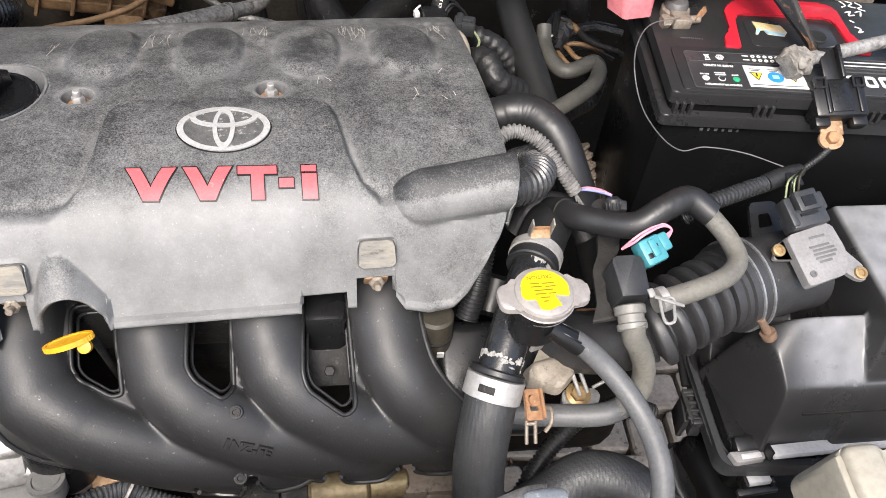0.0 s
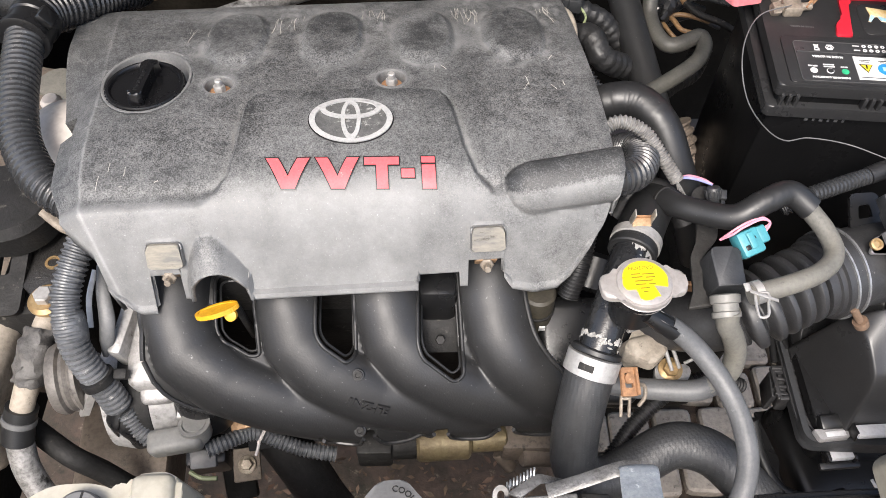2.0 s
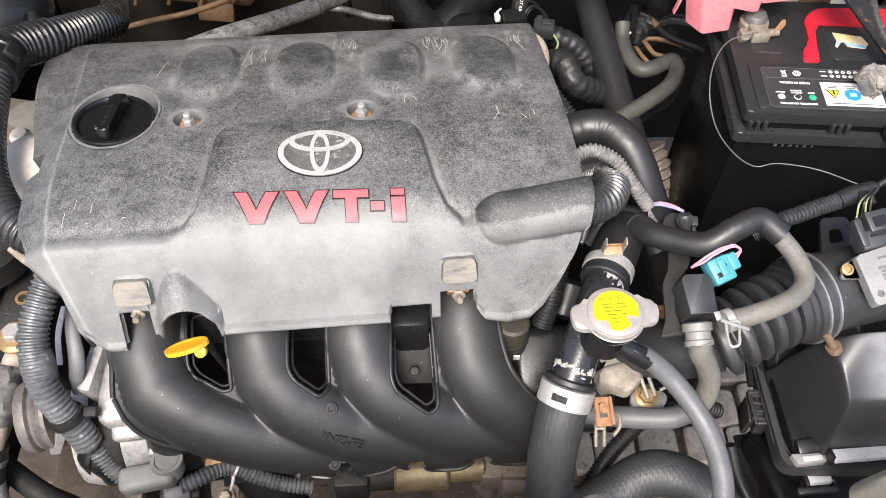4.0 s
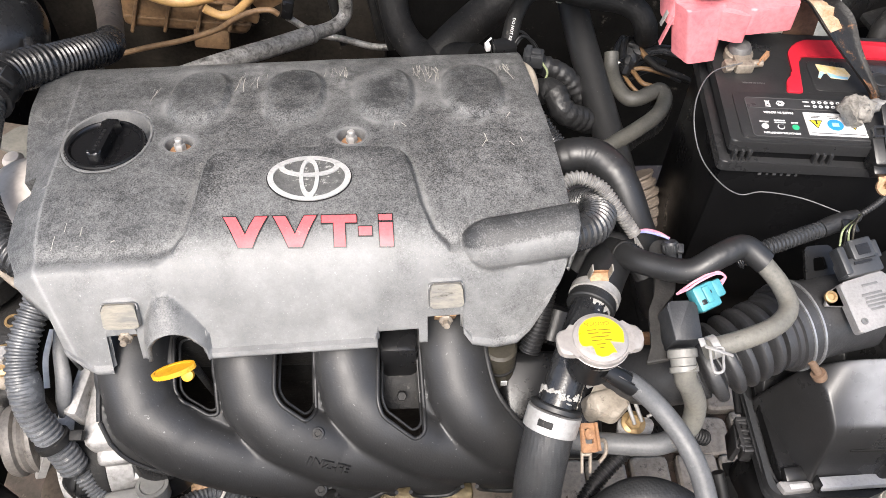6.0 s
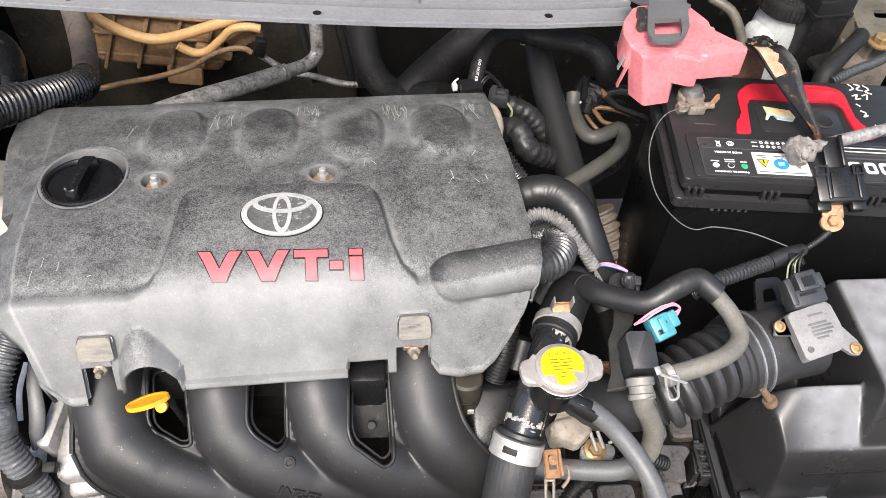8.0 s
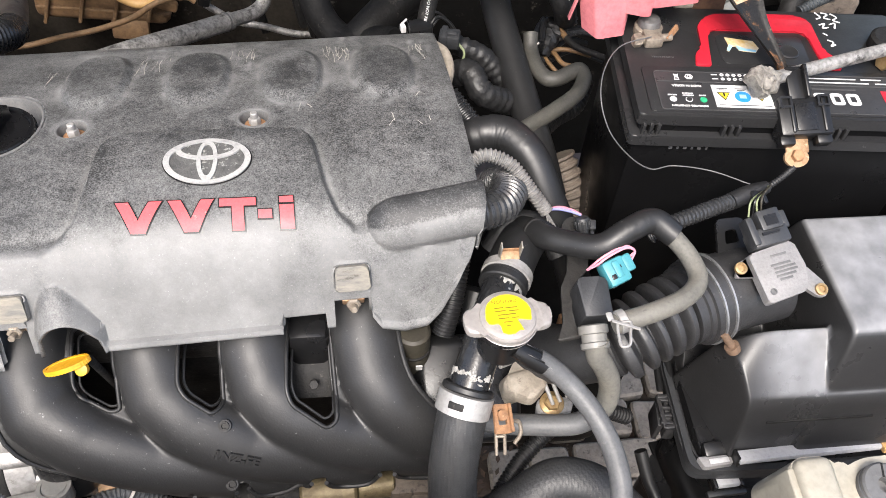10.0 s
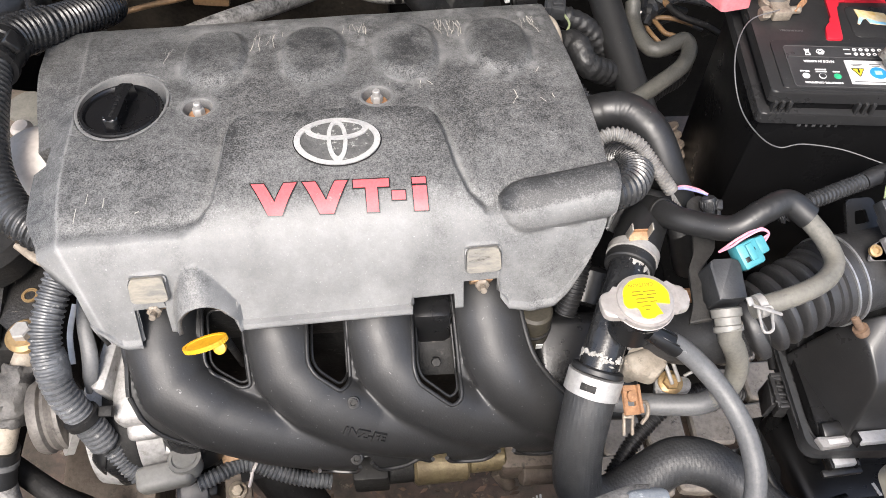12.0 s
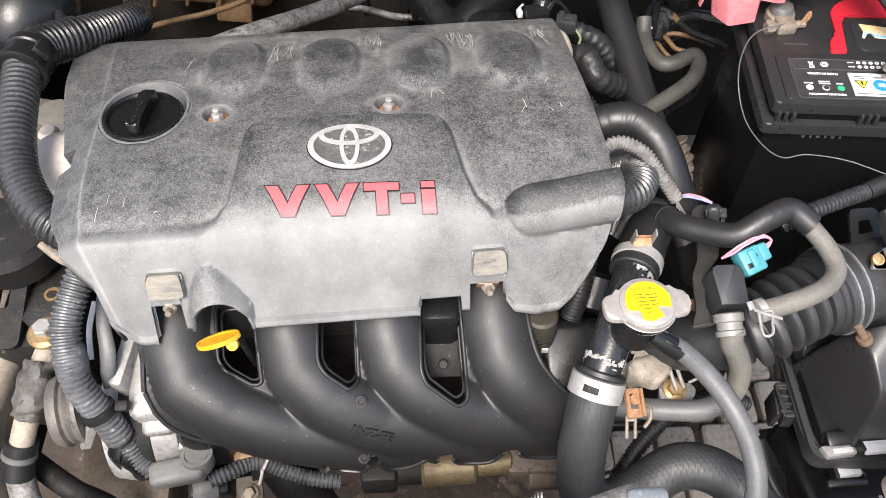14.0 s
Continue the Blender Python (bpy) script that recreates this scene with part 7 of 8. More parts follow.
shield = thing("heat_shield", (-.22, .56, .45), "tan ribbed plastic housing behind the engine", "housing")
part("panel", box((0.175, 0.03, 0.105), pose(-.232, .575, .628, -12, 6, 0), 0.012, 3), "tan", shield)
for k in range(4):
    part("rib", box((0.005, 0.010, 0.095), pose(-.295 + .045 * k, .556, .628, -12, 20, 0), 0.002), "tan", shield)
for k in range(3):
    part("rib", box((0.172, 0.010, 0.005), pose(-.232, .556, .596 + .034 * k, -12, 6, 0), 0.002), "tan", shield)
part("lower_tab", box((0.05, 0.012, 0.030), pose(-.205, .555, .566, -12, 6, 0), 0.004), "tan", shield)
part("lug", join(box((0.05, 0.012, 0.022), pose(-.105, .520, .655, 0, -30, 0), 0.004), box((0.05, 0.012, 0.014), pose(-.150, .522, .630, 0, 20, 0), 0.004)), "tan", shield)
single("ochre_hose", tube([(-.318, .52, .710), (-.304, .52, .695), (-.287, .52, .678), (-.268, .52, .665), (-.247, .52, .655), (-.223, .52, .650), (-.198, .52, .654), (-.171, .52, .663), (-.140, .52, .674), (-.109, .52, .685), (-.080, .52, .697)], 0.0074, 14), "hose_yellow", "ochre plastic hose drooping behind the engine", "hose", "rear pipes")
single("ochre_hose", tube([(-.190, .500, .655), (-.184, .500, .650), (-.170, .500, .643), (-.152, .500, .647), (-.132, .500, .665), (-.116, .500, .680), (-.095, .500, .684), (-.079, .500, .681)], 0.0058, 14), "hose_yellow", "short ochre hose hooked behind the engine", "hose", "rear pipes")
sp = thing("silver_pipe", (-.06, .37, .67), "foil-wrapped pipe with dark stains behind the engine", "pipe", "rear pipes")
part("lower_run", tube([(-.175, .26, .735), (-.130, .305, .722), (-.080, .358, .702), (-.040, .402, .686)], 0.0108, 16), "silver_hose", sp)
part("elbow", tube([(-.044, .398, .688), (-.018, .428, .677), (-.004, .444, .682), (-.002, .450, .705), (-.004, .46, .76)], 0.0085, 16), "silver_hose", sp)
part("band", lathe([(0.0106, 0), (0.0114, 0.001), (0.0114, 0.003), (0.0106, 0.004)], between((-.046, .396, .6885), (-.040, .402, .6865)), 20), "dark_steel", sp)
single("ochre_pipe", tube([(-.320, .45, .618), (-.295, .45, .622), (-.257, .45, .632), (-.212, .45, .642), (-.166, .45, .658), (-.139, .45, .675), (-.114, .45, .685), (-.095, .45, .686), (-.086, .45, .680)], 0.0036, 12), "tan", "thin tan pipe behind the engine cover", "pipe", "rear pipes")
single("brake_pipe", tube([(-.080, .47, .662), (-.045, .465, .640), (-.008, .46, .634), (.030, .46, .622), (.070, .46, .622), (.13, .45, .63)], 0.0045, 10), "silver_hose", "thin dull metal brake pipe", "pipe", "rear pipes")
single("pipe_clip", box((0.015, 0.012, 0.026), pose(-.076, .46, .681, 0, 12, 0), 0.003), "black", "black plastic clip on the brake pipe", "clip")
for a in ((-.030, .48), (.018, .49), (.032, .47)):
    single("steel_pipe", tube([(a[0], a[1], .80), (a[0] + .004, a[1] - .005, .72), (a[0] + .014, a[1] - .01, .66), (a[0] + .02, a[1] - .01, .62)], 0.006, 10), "dust_black", "dusty metal pipe on the bulkhead", "pipe", "rear pipes")
single("heater_hose", tube([(.050, .44, .790), (.055, .42, .738), (.064, .395, .700), (.088, .368, .684), (.125, .338, .702), (.150, .315, .715)], 0.0175, 20), "dust_black", "matt black heater hose behind the cover", "hose", "engine hoses")
single("heater_hose", tube([(.110, .35, .695), (.140, .365, .718), (.175, .385, .738), (.215, .405, .755), (.27, .42, .765)], 0.022, 20), "dust_black", "thick dull black hose in the shade", "hose", "engine hoses")
single("coolant_line", tube([(.246, .36, .785), (.250, .335, .779), (.256, .282, .764), (.263, .230, .750), (.270, .180, .737), (.276, .130, .727), (.283, .09, .705)], 0.0155, 20), "rubber", "straight black rubber hose beside the cover", "hose", "engine hoses")
fl_ = thing("fuel_line", (.25, .30, .77), "black sleeved fuel line with printed marks", "hose", "engine hoses")
part("sleeve", tube([(.172, .236, .780), (.175, .252, .793), (.182, .272, .806), (.195, .292, .813), (.212, .305, .810), (.234, .313, .803), (.264, .307, .800), (.294, .301, .799), (.311, .290, .795), (.3195, .283, .783), (.3260, .292, .764), (.334, .318, .738)], [.0082] * 5 + [.0095, .0110, .0118, .0120, .0120, .0120, .0120, .0120], 18), "dust_black", fl_)
kx = (Vector((.1725, .2400, .7835)) - Vector((.1805, .2690, .8040))).normalized()
kz = Vector((-.15, -.72, .68))
kz = (kz - kz.dot(kx) * kx).normalized()
km = Matrix((kx, kz.cross(kx), kz)).transposed().to_4x4()
km.translation = Vector((.1765, .2540, .7950)) + kz * 0.0083
part("print_wording", wording("DO NOT KINK", 0.0042, km, 0.0003), "print_white", fl_, "white printed warning")
part("sleeve_end", lathe([(0.0112, 0), (0.0112, 0.010), (0.0100, 0.011)], between((.171, .233, .777), (.173, .243, .787)), 18), "black", fl_)
cg = thing("injector_plug", (.17, .235, .78), "grey and white wiring plug behind the cover", "connector")
part("shell", box((0.022, 0.018, 0.016), pose(.168, .238, .789, 0, 0, 12), 0.002), "black", cg)
part("white_clip", join(box((0.005, 0.007, 0.007), pose(.152, .240, .791, 0, 0, 12), 0.001), rod((.151, .243, .794), (.156, .246, .797), 0.0010)), "print_white", cg, "white clip")
part("shell_rear", join(box((0.020, 0.016, 0.014), pose(.196, .226, .788, 0, 0, -12), 0.002), box((0.006, 0.019, 0.017), pose(.191, .227, .788, 0, 0, -12), 0.0012), box((0.010, 0.006, 0.004), pose(.198, .224, .796, 0, 0, -12), 0.001)), "valve_grey", cg)
for dx, dy, z in ((0, 0, .792), (.003, .004, .788), (-.003, .005, .794)):
    part("wire", tube([(.178 + dx, .242 + dy, z), (.186 + dx, .250 + dy, z + .004), (.196 + dx, .254 + dy, z - .004), (.206 + dx, .256 + dy, z - .020)], 0.0013, 8), "rubber", cg)
part("wire", tube([(.204, .222, .786), (.210, .216, .778), (.206, .212, .766)], 0.0012, 8), "wire_green", cg)
single("small_hose", tube([(.286, .268, .760), (.285, .252, .750), (.287, .228, .749), (.2945, .2105, .749), (.306, .209, .750), (.318, .214, .752), (.3285, .217, .753), (.3310, .206, .751), (.323, .190, .749), (.311, .178, .748), (.287, .160, .747), (.259, .141, .745), (.247, .132, .74)], 0.0078, 16, 8), "olive_hose", "bent grey rubber hose crossing the engine bay", "hose", "engine hoses")
single("ribbed_loom", corrugated([(.285, .180, .705), (.305, .195, .712), (.328, .210, .714), (.342, .235, .725)], 0.0115, 0.0045, 0.0014, 16), "dark_conduit", "black ribbed loom low beside the battery", "wiring conduit", "wiring conduits")
rw = thing("wire_bundle", (.32, .29, .70), "tangle of brown and black wires beside the battery", "wire bundle")
rng = random.Random(5)
for k in range(15):
    a = 0.1 + 1.25 * k / 14 + rng.uniform(-.06, .06)
    l = rng.uniform(.045, .075)
    z = .728 + rng.uniform(-.014, .022)
    p0 = Vector((.304 + rng.uniform(-.006, .008), .270 + rng.uniform(-.006, .012), z))
    d = Vector((math.cos(a), math.sin(a), 0))
    bow = Vector((-d.y, d.x, 0)) * rng.uniform(.002, .012)
    pts = [p0 - d * .014 + bow * -.5, p0, p0 + d * l * .5 + bow + Vector((0, 0, rng.uniform(0, .010))), p0 + d * l + Vector((0, 0, rng.uniform(-.01, .006)))]
    part("wire", tube(pts, rng.uniform(.0018, .0040), 8), ("conduit", "rubber", "dust_black", "rubber", "black")[k % 5], rw)
for pts, r in (([(.306, .290, .728), (.314, .267, .735), (.320, .250, .735), (.331, .245, .734), (.345, .241, .728)], .0026), ([(.310, .274, .732), (.323, .272, .736), (.335, .269, .736), (.354, .265, .732)], .0026),
               ([(.316, .302, .748), (.323, .289, .747), (.328, .277, .746)], .0034), ([(.298, .282, .728), (.303, .262, .734), (.309, .246, .733), (.322, .234, .726)], .0022)):
    part("wire", tube(pts, r, 10), "tan_wire", rw, "tan wire")
part("wire", tube([(.3275, .278, .746), (.338, .262, .745), (.361, .250, .742), (.375, .246, .735)], .0036, 10), "dust_black", rw)
jn = tube([(.300, .262, .736), (.307, .276, .742), (.314, .292, .744), (.319, .304, .740)], [.006, .010, .011, .007], 14, 8)
for v in jn.verts:
    v.co += Vector((noise.noise(v.co * 240), noise.noise(v.co * 240 + Vector((3, 5, 1))), noise.noise(v.co * 200))) * 0.004
part("taped_joint", jn, "tape", rw, "ragged taped joint")
part("white_tie", box((0.007, 0.004, 0.002), pose(.290, .2565, .756, 0, 0, 35), 0.0006), "milky", rw, "white cable tie end")
tp = thing("ribbed_boot", (.316, .135, .62), "dusty tan ribbed boot low beside the hoses", "boot")
part("boot", corrugated([(.303, .150, .700), (.312, .136, .682), (.322, .120, .660), (.326, .10, .63)], 0.0165, 0.010, 0.003, 20), "brown_panel", tp)
single("tan_tube", tube([(.180, .204, .797), (.188, .196, .795), (.191, .180, .791), (.188, .166, .787), (.183, .154, .782)], 0.0050, 12), "pale_pipe", "short tan tube at the cover's edge", "pipe")
ck_ = thing("taped_loom", (.22, .17, .73), "thick black taped loom with ragged wrapping", "wiring loom", "wiring conduits")
for pts, r, pitch, depth, kind in (([(.196, .215, .752), (.214, .200, .768), (.225, .183, .757), (.248, .188, .741), (.275, .205, .72)], 0.0125, 0.0080, 0.0008, "tape"),
                                   ([(.190, .165, .770), (.203, .150, .760), (.214, .138, .752), (.232, .128, .74)], 0.0110, 0.0045, 0.0013, "conduit"),
                                   ([(.205, .240, .770), (.230, .235, .760), (.255, .225, .735)], 0.0105, 0.0080, 0.0008, "tape")):
    bm = corrugated(pts, r, pitch, depth, 20)
    if kind == "tape":
        for v in bm.verts:
            v.co += Vector((noise.noise(v.co * 190), noise.noise(v.co * 190 + Vector((3, 5, 1))), noise.noise(v.co * 170))) * 0.0014
    part("branch", bm, kind, ck_)
single("wire_clip", box((0.007, 0.004, 0.022), pose(.238, .322, .792, 20, 20, 0), 0.001), "milky", "small pale plastic clip", "clip")

# ---- behind the battery ----
rv = thing("brake_fluid_reservoir", (.516, .324, .759), "milky brake fluid reservoir with a black cap", "fluid reservoir")
vm_ = pose(.525, .334, .752) @ Matrix.Scale(0.86, 4)
part("tank", lathe([(0.030, -0.03), (0.034, 0.0), (0.0355, 0.045), (0.0340, 0.066), (0.0300, 0.078), (0.0285, 0.090)], vm_, 36), "tank_plastic", rv)
part("shoulder", box((0.054, 0.044, 0.060), vm_ @ pose(-.020, -.010, .038, 0, 0, 12), 0.016, 5), "tank_plastic", rv)
# White flecks painted for the highlight on the tank's shoulder.
for dx, dz, h in ((-.030, .047, .012), (-.026, .058, .008), (-.033, .036, .006)):
    part("white_mark", box((0.0035, 0.0015, h), vm_ @ pose(dx, -.026, dz, -10, 12, 8), 0.0006), "print_white", rv, "white fleck of painted highlight")
part("cap", lathe([(0.0345, 0.084), (0.0370, 0.086), (0.0370, 0.102), (0.0350, 0.107), (0.0315, 0.1085), (0.0180, 0.1085), (0.0165, 0.1120), (0.012, 0.1135)], vm_, 44), "dust_black", rv, "black screw cap")
for k in range(40):
    a = 2 * math.pi * k / 40
    part("cap_rib", box((0.0010, 0.0022, 0.0150), vm_ @ pose(.0370 * math.cos(a), .0370 * math.sin(a), .0940, 0, 0, math.degrees(a) + 90), 0), "dust_black", rv)
for r, k0, k1, h in ((.0295, 0, 14, .0034), (.0235, 1, 11, .0034)):
    for k in range(k0, k1):
        a = -2.75 + 0.175 * k * .0295 / r
        part("cap_bar", box((0.0030, h, 0.0010), vm_ @ pose(r * math.cos(a), r * math.sin(a), .1087, 0, 0, math.degrees(a) + 90), 0), "valve_grey", rv)
part("tank_stay", tube([(.440, .345, .83), (.462, .330, .822), (.476, .318, .800), (.484, .308, .775)], 0.0055, 12), "olive_paint", rv, "dusty metal stay")
rb = thing("wing_bracket", (.58, .26, .78), "olive-brown painted bracket on the inner wing", "bracket")
part("plate", ring_prism(rounded([(.572, .262), (.580, .236), (.640, .238), (.660, .350), (.588, .350)], .006, 4), rounded([(.600, .290), (.611, .289), (.622, .290), (.626, .304), (.603, .304)], .003, 4), 0.838, 0.842), "olive_paint", rb)
part("fold", box((0.006, 0.075, 0.050), pose(.576, .285, .818, 0, 8, 8), 0.002), "olive_paint", rb)
part("lower_tab", prism(rounded([(.527, .262), (.532, .232), (.566, .240), (.572, .262), (.560, .275)], .005, 4), 0.806, 0.811, None, 0.001), "dust_black", rb)
part("upright", box((0.05, 0.07, 0.08), pose(.590, .270, .780, 0, 0, -20), 0.006), "brown_panel", rb)
part("bolt", hexbolt((.586, .246, .842), (0, 0, 1), 0.008, 0.008), "zinc", rb, "yellow zinc bolt")
fx_ = thing("fuse_box", (.555, .305, .78), "black plastic box beside the reservoir", "fuse box")
part("body", box((0.044, 0.060, 0.090), pose(.549, .318, .818, 0, 0, 8), 0.004), "black", fx_)
part("lid_rim", box((0.046, 0.062, 0.006), pose(.549, .318, .844, 0, 0, 8), 0.002), "black", fx_)
single("ribbed_wire", corrugated([(.496, .163, .857), (.506, .167, .860), (.524, .176, .861), (.545, .186, .861), (.565, .197, .862), (.59, .215, .862)], 0.0048, 0.0030, 0.0010, 14), "ash_conduit", "thin blue-grey ribbed loom behind the battery", "wiring conduit", "wiring conduits")
single("rubber_stay", tube([(.490, .166, .842), (.496, .177, .856), (.512, .193, .860), (.531, .211, .861), (.552, .232, .860)], [.0095, .0095, .0085, .008, .008], 14), "dust_black", "dusty black rubber stay", "stay")
bt = thing("battery_tray", (.43, .085, .59), "dark battery tray with a rusty edge", "battery tray")
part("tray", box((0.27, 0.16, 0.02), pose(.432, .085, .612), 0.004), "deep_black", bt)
part("front_edge", box((0.20, 0.006, 0.02), pose(.385, -.002, .632), 0.002), "rust", bt, "rusty front edge")
part("post", box((0.10, 0.05, 0.12), pose(.50, .06, .54), 0.01), "dust_black", bt)

# ---- beside the engine, at the alternator ----
lc = thing("main_loom", (-.25, .1, .80), "thick black ribbed wiring loom curving round the cover", "wiring conduit", "wiring conduits")
part("upper_run", tube([(-.310, .500, .735), (-.278, .42, .720), (-.256, .352, .728), (-.240, .300, .752)], [0.0130, 0.0150, 0.0140, 0.0150], 20), "brown_panel", lc, "dust-caked upper end of the loom")
part("rear_run", corrugated([(-.246, .318, .742), (-.238, .295, .755), (-.222, .240, .792), (-.240, .188, .820), (-.262, .148, .839), (-.2675, .118, .845)], 0.0165, 0.0052, 0.0016, 22), "gloss_conduit", lc)
part("tape_sleeve", corrugated([(-.246, .176, .826), (-.262, .150, .838), (-.2670, .132, .8435)], 0.0180, 0.0058, 0.0012, 26), "gloss_conduit", lc, "split ribbed sleeve round the loom")
jm = between((-.2668, .136, .8430), (-.2690, .104, .8455))
part("joint_collar", lathe([(0.0180, 0), (0.0205, 0.001), (0.0205, 0.008), (0.0192, 0.0095), (0.0192, 0.022), (0.0208, 0.0235), (0.0208, 0.029), (0.0180, 0.030)], jm, 32), "black", lc, "black plastic loom joint")
part("joint_lug", box((0.010, 0.014, 0.016), jm @ Matrix.Rotation(0.6, 4, "Z") @ Matrix.Translation((0.020, 0, 0.014)), 0.002), "black", lc)
part("front_run", corrugated([(-.268, .110, .845), (-.2645, .080, .842), (-.2595, .045, .837), (-.2500, .010, .830), (-.2300, -.0215, .824), (-.2080, -.036, .817), (-.190, -.042, .810)], 0.0152, 0.0050, 0.0016, 22), "conduit", lc)
al = thing("alternator", (-.18, -.115, .58), "pale cast alternator with a ribbed pulley", "alternator")
part("housing", lathe([(0.030, 0), (0.046, 0.006), (0.050, 0.02), (0.050, 0.045), (0.046, 0.062), (0.030, 0.068)], between((-.214, -.112, .655), (-.150, -.104, .655)), 40), "alloy", al)
part("stator_band", lathe([(0.0492, 0.021), (0.0508, 0.022), (0.0508, 0.043), (0.0492, 0.044)], between((-.214, -.112, .655), (-.150, -.104, .655)), 40), "dust_black", al, "dark stator band")
for k in range(7):
    part("cooling_rib", box((0.0025, 0.004, 0.016), between((-.214, -.112, .655), (-.150, -.104, .655)) @ Matrix.Rotation(0.30 * k - 2.4, 4, "Z") @ Matrix.Translation((0.0505, 0, 0.054)), 0.0008, 1), "alloy", al)
part("pulley", lathe([(0.012, -0.004), (0.027, -0.004), (0.029, 0.0), (0.029, 0.004), (0.0265, 0.006), (0.028, 0.009), (0.0265, 0.012), (0.029, 0.015), (0.029, 0.018), (0.02, 0.02)], between((-.240, -.117, .690), (-.214, -.112, .690)), 40), "pulley", al, "worn brown-grey pulley")
part("slotted_arm", ring_prism(rounded([(-.012, -.034), (.012, -.034), (.012, .034), (-.012, .034)], .011, 6), rounded([(-.004, -.022), (.004, -.022), (.004, .018), (-.004, .018)], .0035, 6), -0.003, 0.003, pose(-.212, -.128, .700, 62, 0, -70)), "pale_steel", al, "slotted adjusting arm")
part("pivot_bolt", hexbolt((-.222, -.110, .722), (-.5, -.4, .8), 0.006, 0.005), "zinc", al, "yellow zinc bolt")
ae = thing("oil_pump_cover", (-.155, -.09, .60), "cast alloy engine end cover with bolted bosses", "engine casting")
part("casting", box((0.050, 0.10, 0.13), pose(-.158, -.075, .665, 12, 0, 4), 0.010, 3), "alloy", ae)
part("boss", join(box((0.024, 0.026, 0.05), pose(-.160, -.124, .682, 20, 0, 6), 0.005, 3), box((0.030, 0.020, 0.022), pose(-.150, -.135, .668, 20, 0, 6), 0.004, 3)), "alloy", ae)
part("bolt_stub", join(rod((-.148, -.128, .684), (-.139, -.133, .688), 0.0045), rod((-.160, -.080, .748), (-.145, -.082, .750), 0.004)), "pale_steel", ae, "pale steel stub")
part("web", box((0.012, 0.060, 0.05), pose(-.180, -.085, .715, 10, 0, -10), 0.004), "alloy", ae)
gc = thing("starter_loom", (-.2, -.1, .68), "grey ribbed wiring loom hanging beside the alternator", "wiring conduit", "wiring conduits")
part("conduit", corrugated([(-.190, -.042, .805), (-.199, -.056, .798), (-.206, -.074, .789), (-.2105, -.094, .778), (-.2085, -.114, .762), (-.2040, -.126, .741), (-.1940, -.136, .714), (-.1870, -.144, .694)], 0.0112, 0.0044, 0.0016, 20), "dusty_conduit", gc)
part("tape_wrap", tube([(-.2098, -.104, .770), (-.2072, -.119, .753)], [.0110, .0119, .0121, .0119, .0110], 22, 6), "dusty_conduit", gc, "ragged tape wrap")
part("tie_band", lathe([(0.0122, 0), (0.0132, 0.0005), (0.0132, 0.0065), (0.0122, 0.007)], between((-.1978, -.1325, .7250), (-.1918, -.1385, .7090)), 24), "dust_black", gc, "black cable tie")
part("tie_block", box((0.010, 0.008, 0.008), pose(-.179, -.131, .7245, 20, 0, 0), 0.0015), "dust_black", gc)
part("tape_tail", tube([(-.188, -.143, .695), (-.196, -.151, .680), (-.196, -.155, .662)], [.006, .009, .003], 10, 8, 0.35), "black", gc, "black tape tail")
part("tape_tail", tube([(-.186, -.144, .693), (-.184, -.155, .676), (-.180, -.160, .655)], [.005, .008, .002], 10, 8, 0.35), "black", gc, "black tape tail")
part("branch", corrugated([(-.185, -.144, .688), (-.178, -.151, .672), (-.168, -.158, .662)], 0.0085, 0.0036, 0.0011, 14), "dusty_conduit", gc)
bo = thing("terminal_boot", (-.148, -.165, .655), "warm grey rubber boot over the alternator terminal", "rubber boot")
part("sleeve", join(box((0.043, 0.020, 0.020), pose(-.147, -.162, .668, 8, -3, 8), 0.006, 4), lathe([(0.0095, 0), (0.0115, 0.004), (0.0115, 0.016), (0.009, 0.020)], pose(-.131, -.156, .662, -12), 28)), "warm_grey", bo)
part("ring", ring_prism(oval(.0125, .0125, 28), oval(.0095, .0095, 28), 0, 0.003, pose(-.131, -.154, .679, -12)), "warm_grey", bo)
single("oil_filter", lathe([(0.022, 0), (0.0235, 0.004), (0.0235, 0.045), (0.020, 0.050)], pose(-.128, -.132, .650, -10), 32), "black", "black cylindrical canister behind the boot", "canister")
tl = thing("cross_loom", (-.09, -.15, .62), "grey ribbed loom held by a white cable tie", "wiring conduit", "wiring conduits")
part("conduit", corrugated([(-.126, -.164, .652), (-.112, -.157, .650), (-.098, -.148, .645), (-.086, -.146, .641), (-.070, -.150, .632), (-.050, -.154, .624), (-.025, -.156, .617)], 0.0068, 0.0036, 0.0010, 14), "dusty_conduit", tl)
part("cable_tie", join(lathe([(0.0070, 0), (0.0077, 0.0004), (0.0077, 0.0022), (0.0070, 0.0026)], between((-.0865, -.1462, .6412), (-.083, -.1472, .6395)), 20), tube([(-.086, -.154, .645), (-.087, -.159, .642), (-.089, -.163, .637)], 0.0014, 6)), "milky", tl, "white cable tie")
part("bracket", box((0.022, 0.010, 0.003), pose(-.099, -.141, .652, 10, -10, 10), 0.001), "rust_plate", tl, "stained metal bracket")
part("bracket", box((0.034, 0.018, 0.003), pose(-.084, -.142, .622, 35, 0, 10), 0.001), "dust_black", tl, "dusty metal bracket")
pc = thing("sensor_connector", (-.137, -.155, .60), "black and grey multi-pin connector with a green wire", "connector")
part("shell", box((0.034, 0.026, 0.036), pose(-.134, -.152, .612, 8, 0, 6), 0.004), "black", pc)
part("latch", box((0.022, 0.016, 0.010), pose(-.134, -.162, .628, 25, 0, 6), 0.002), "grey_plastic", pc)
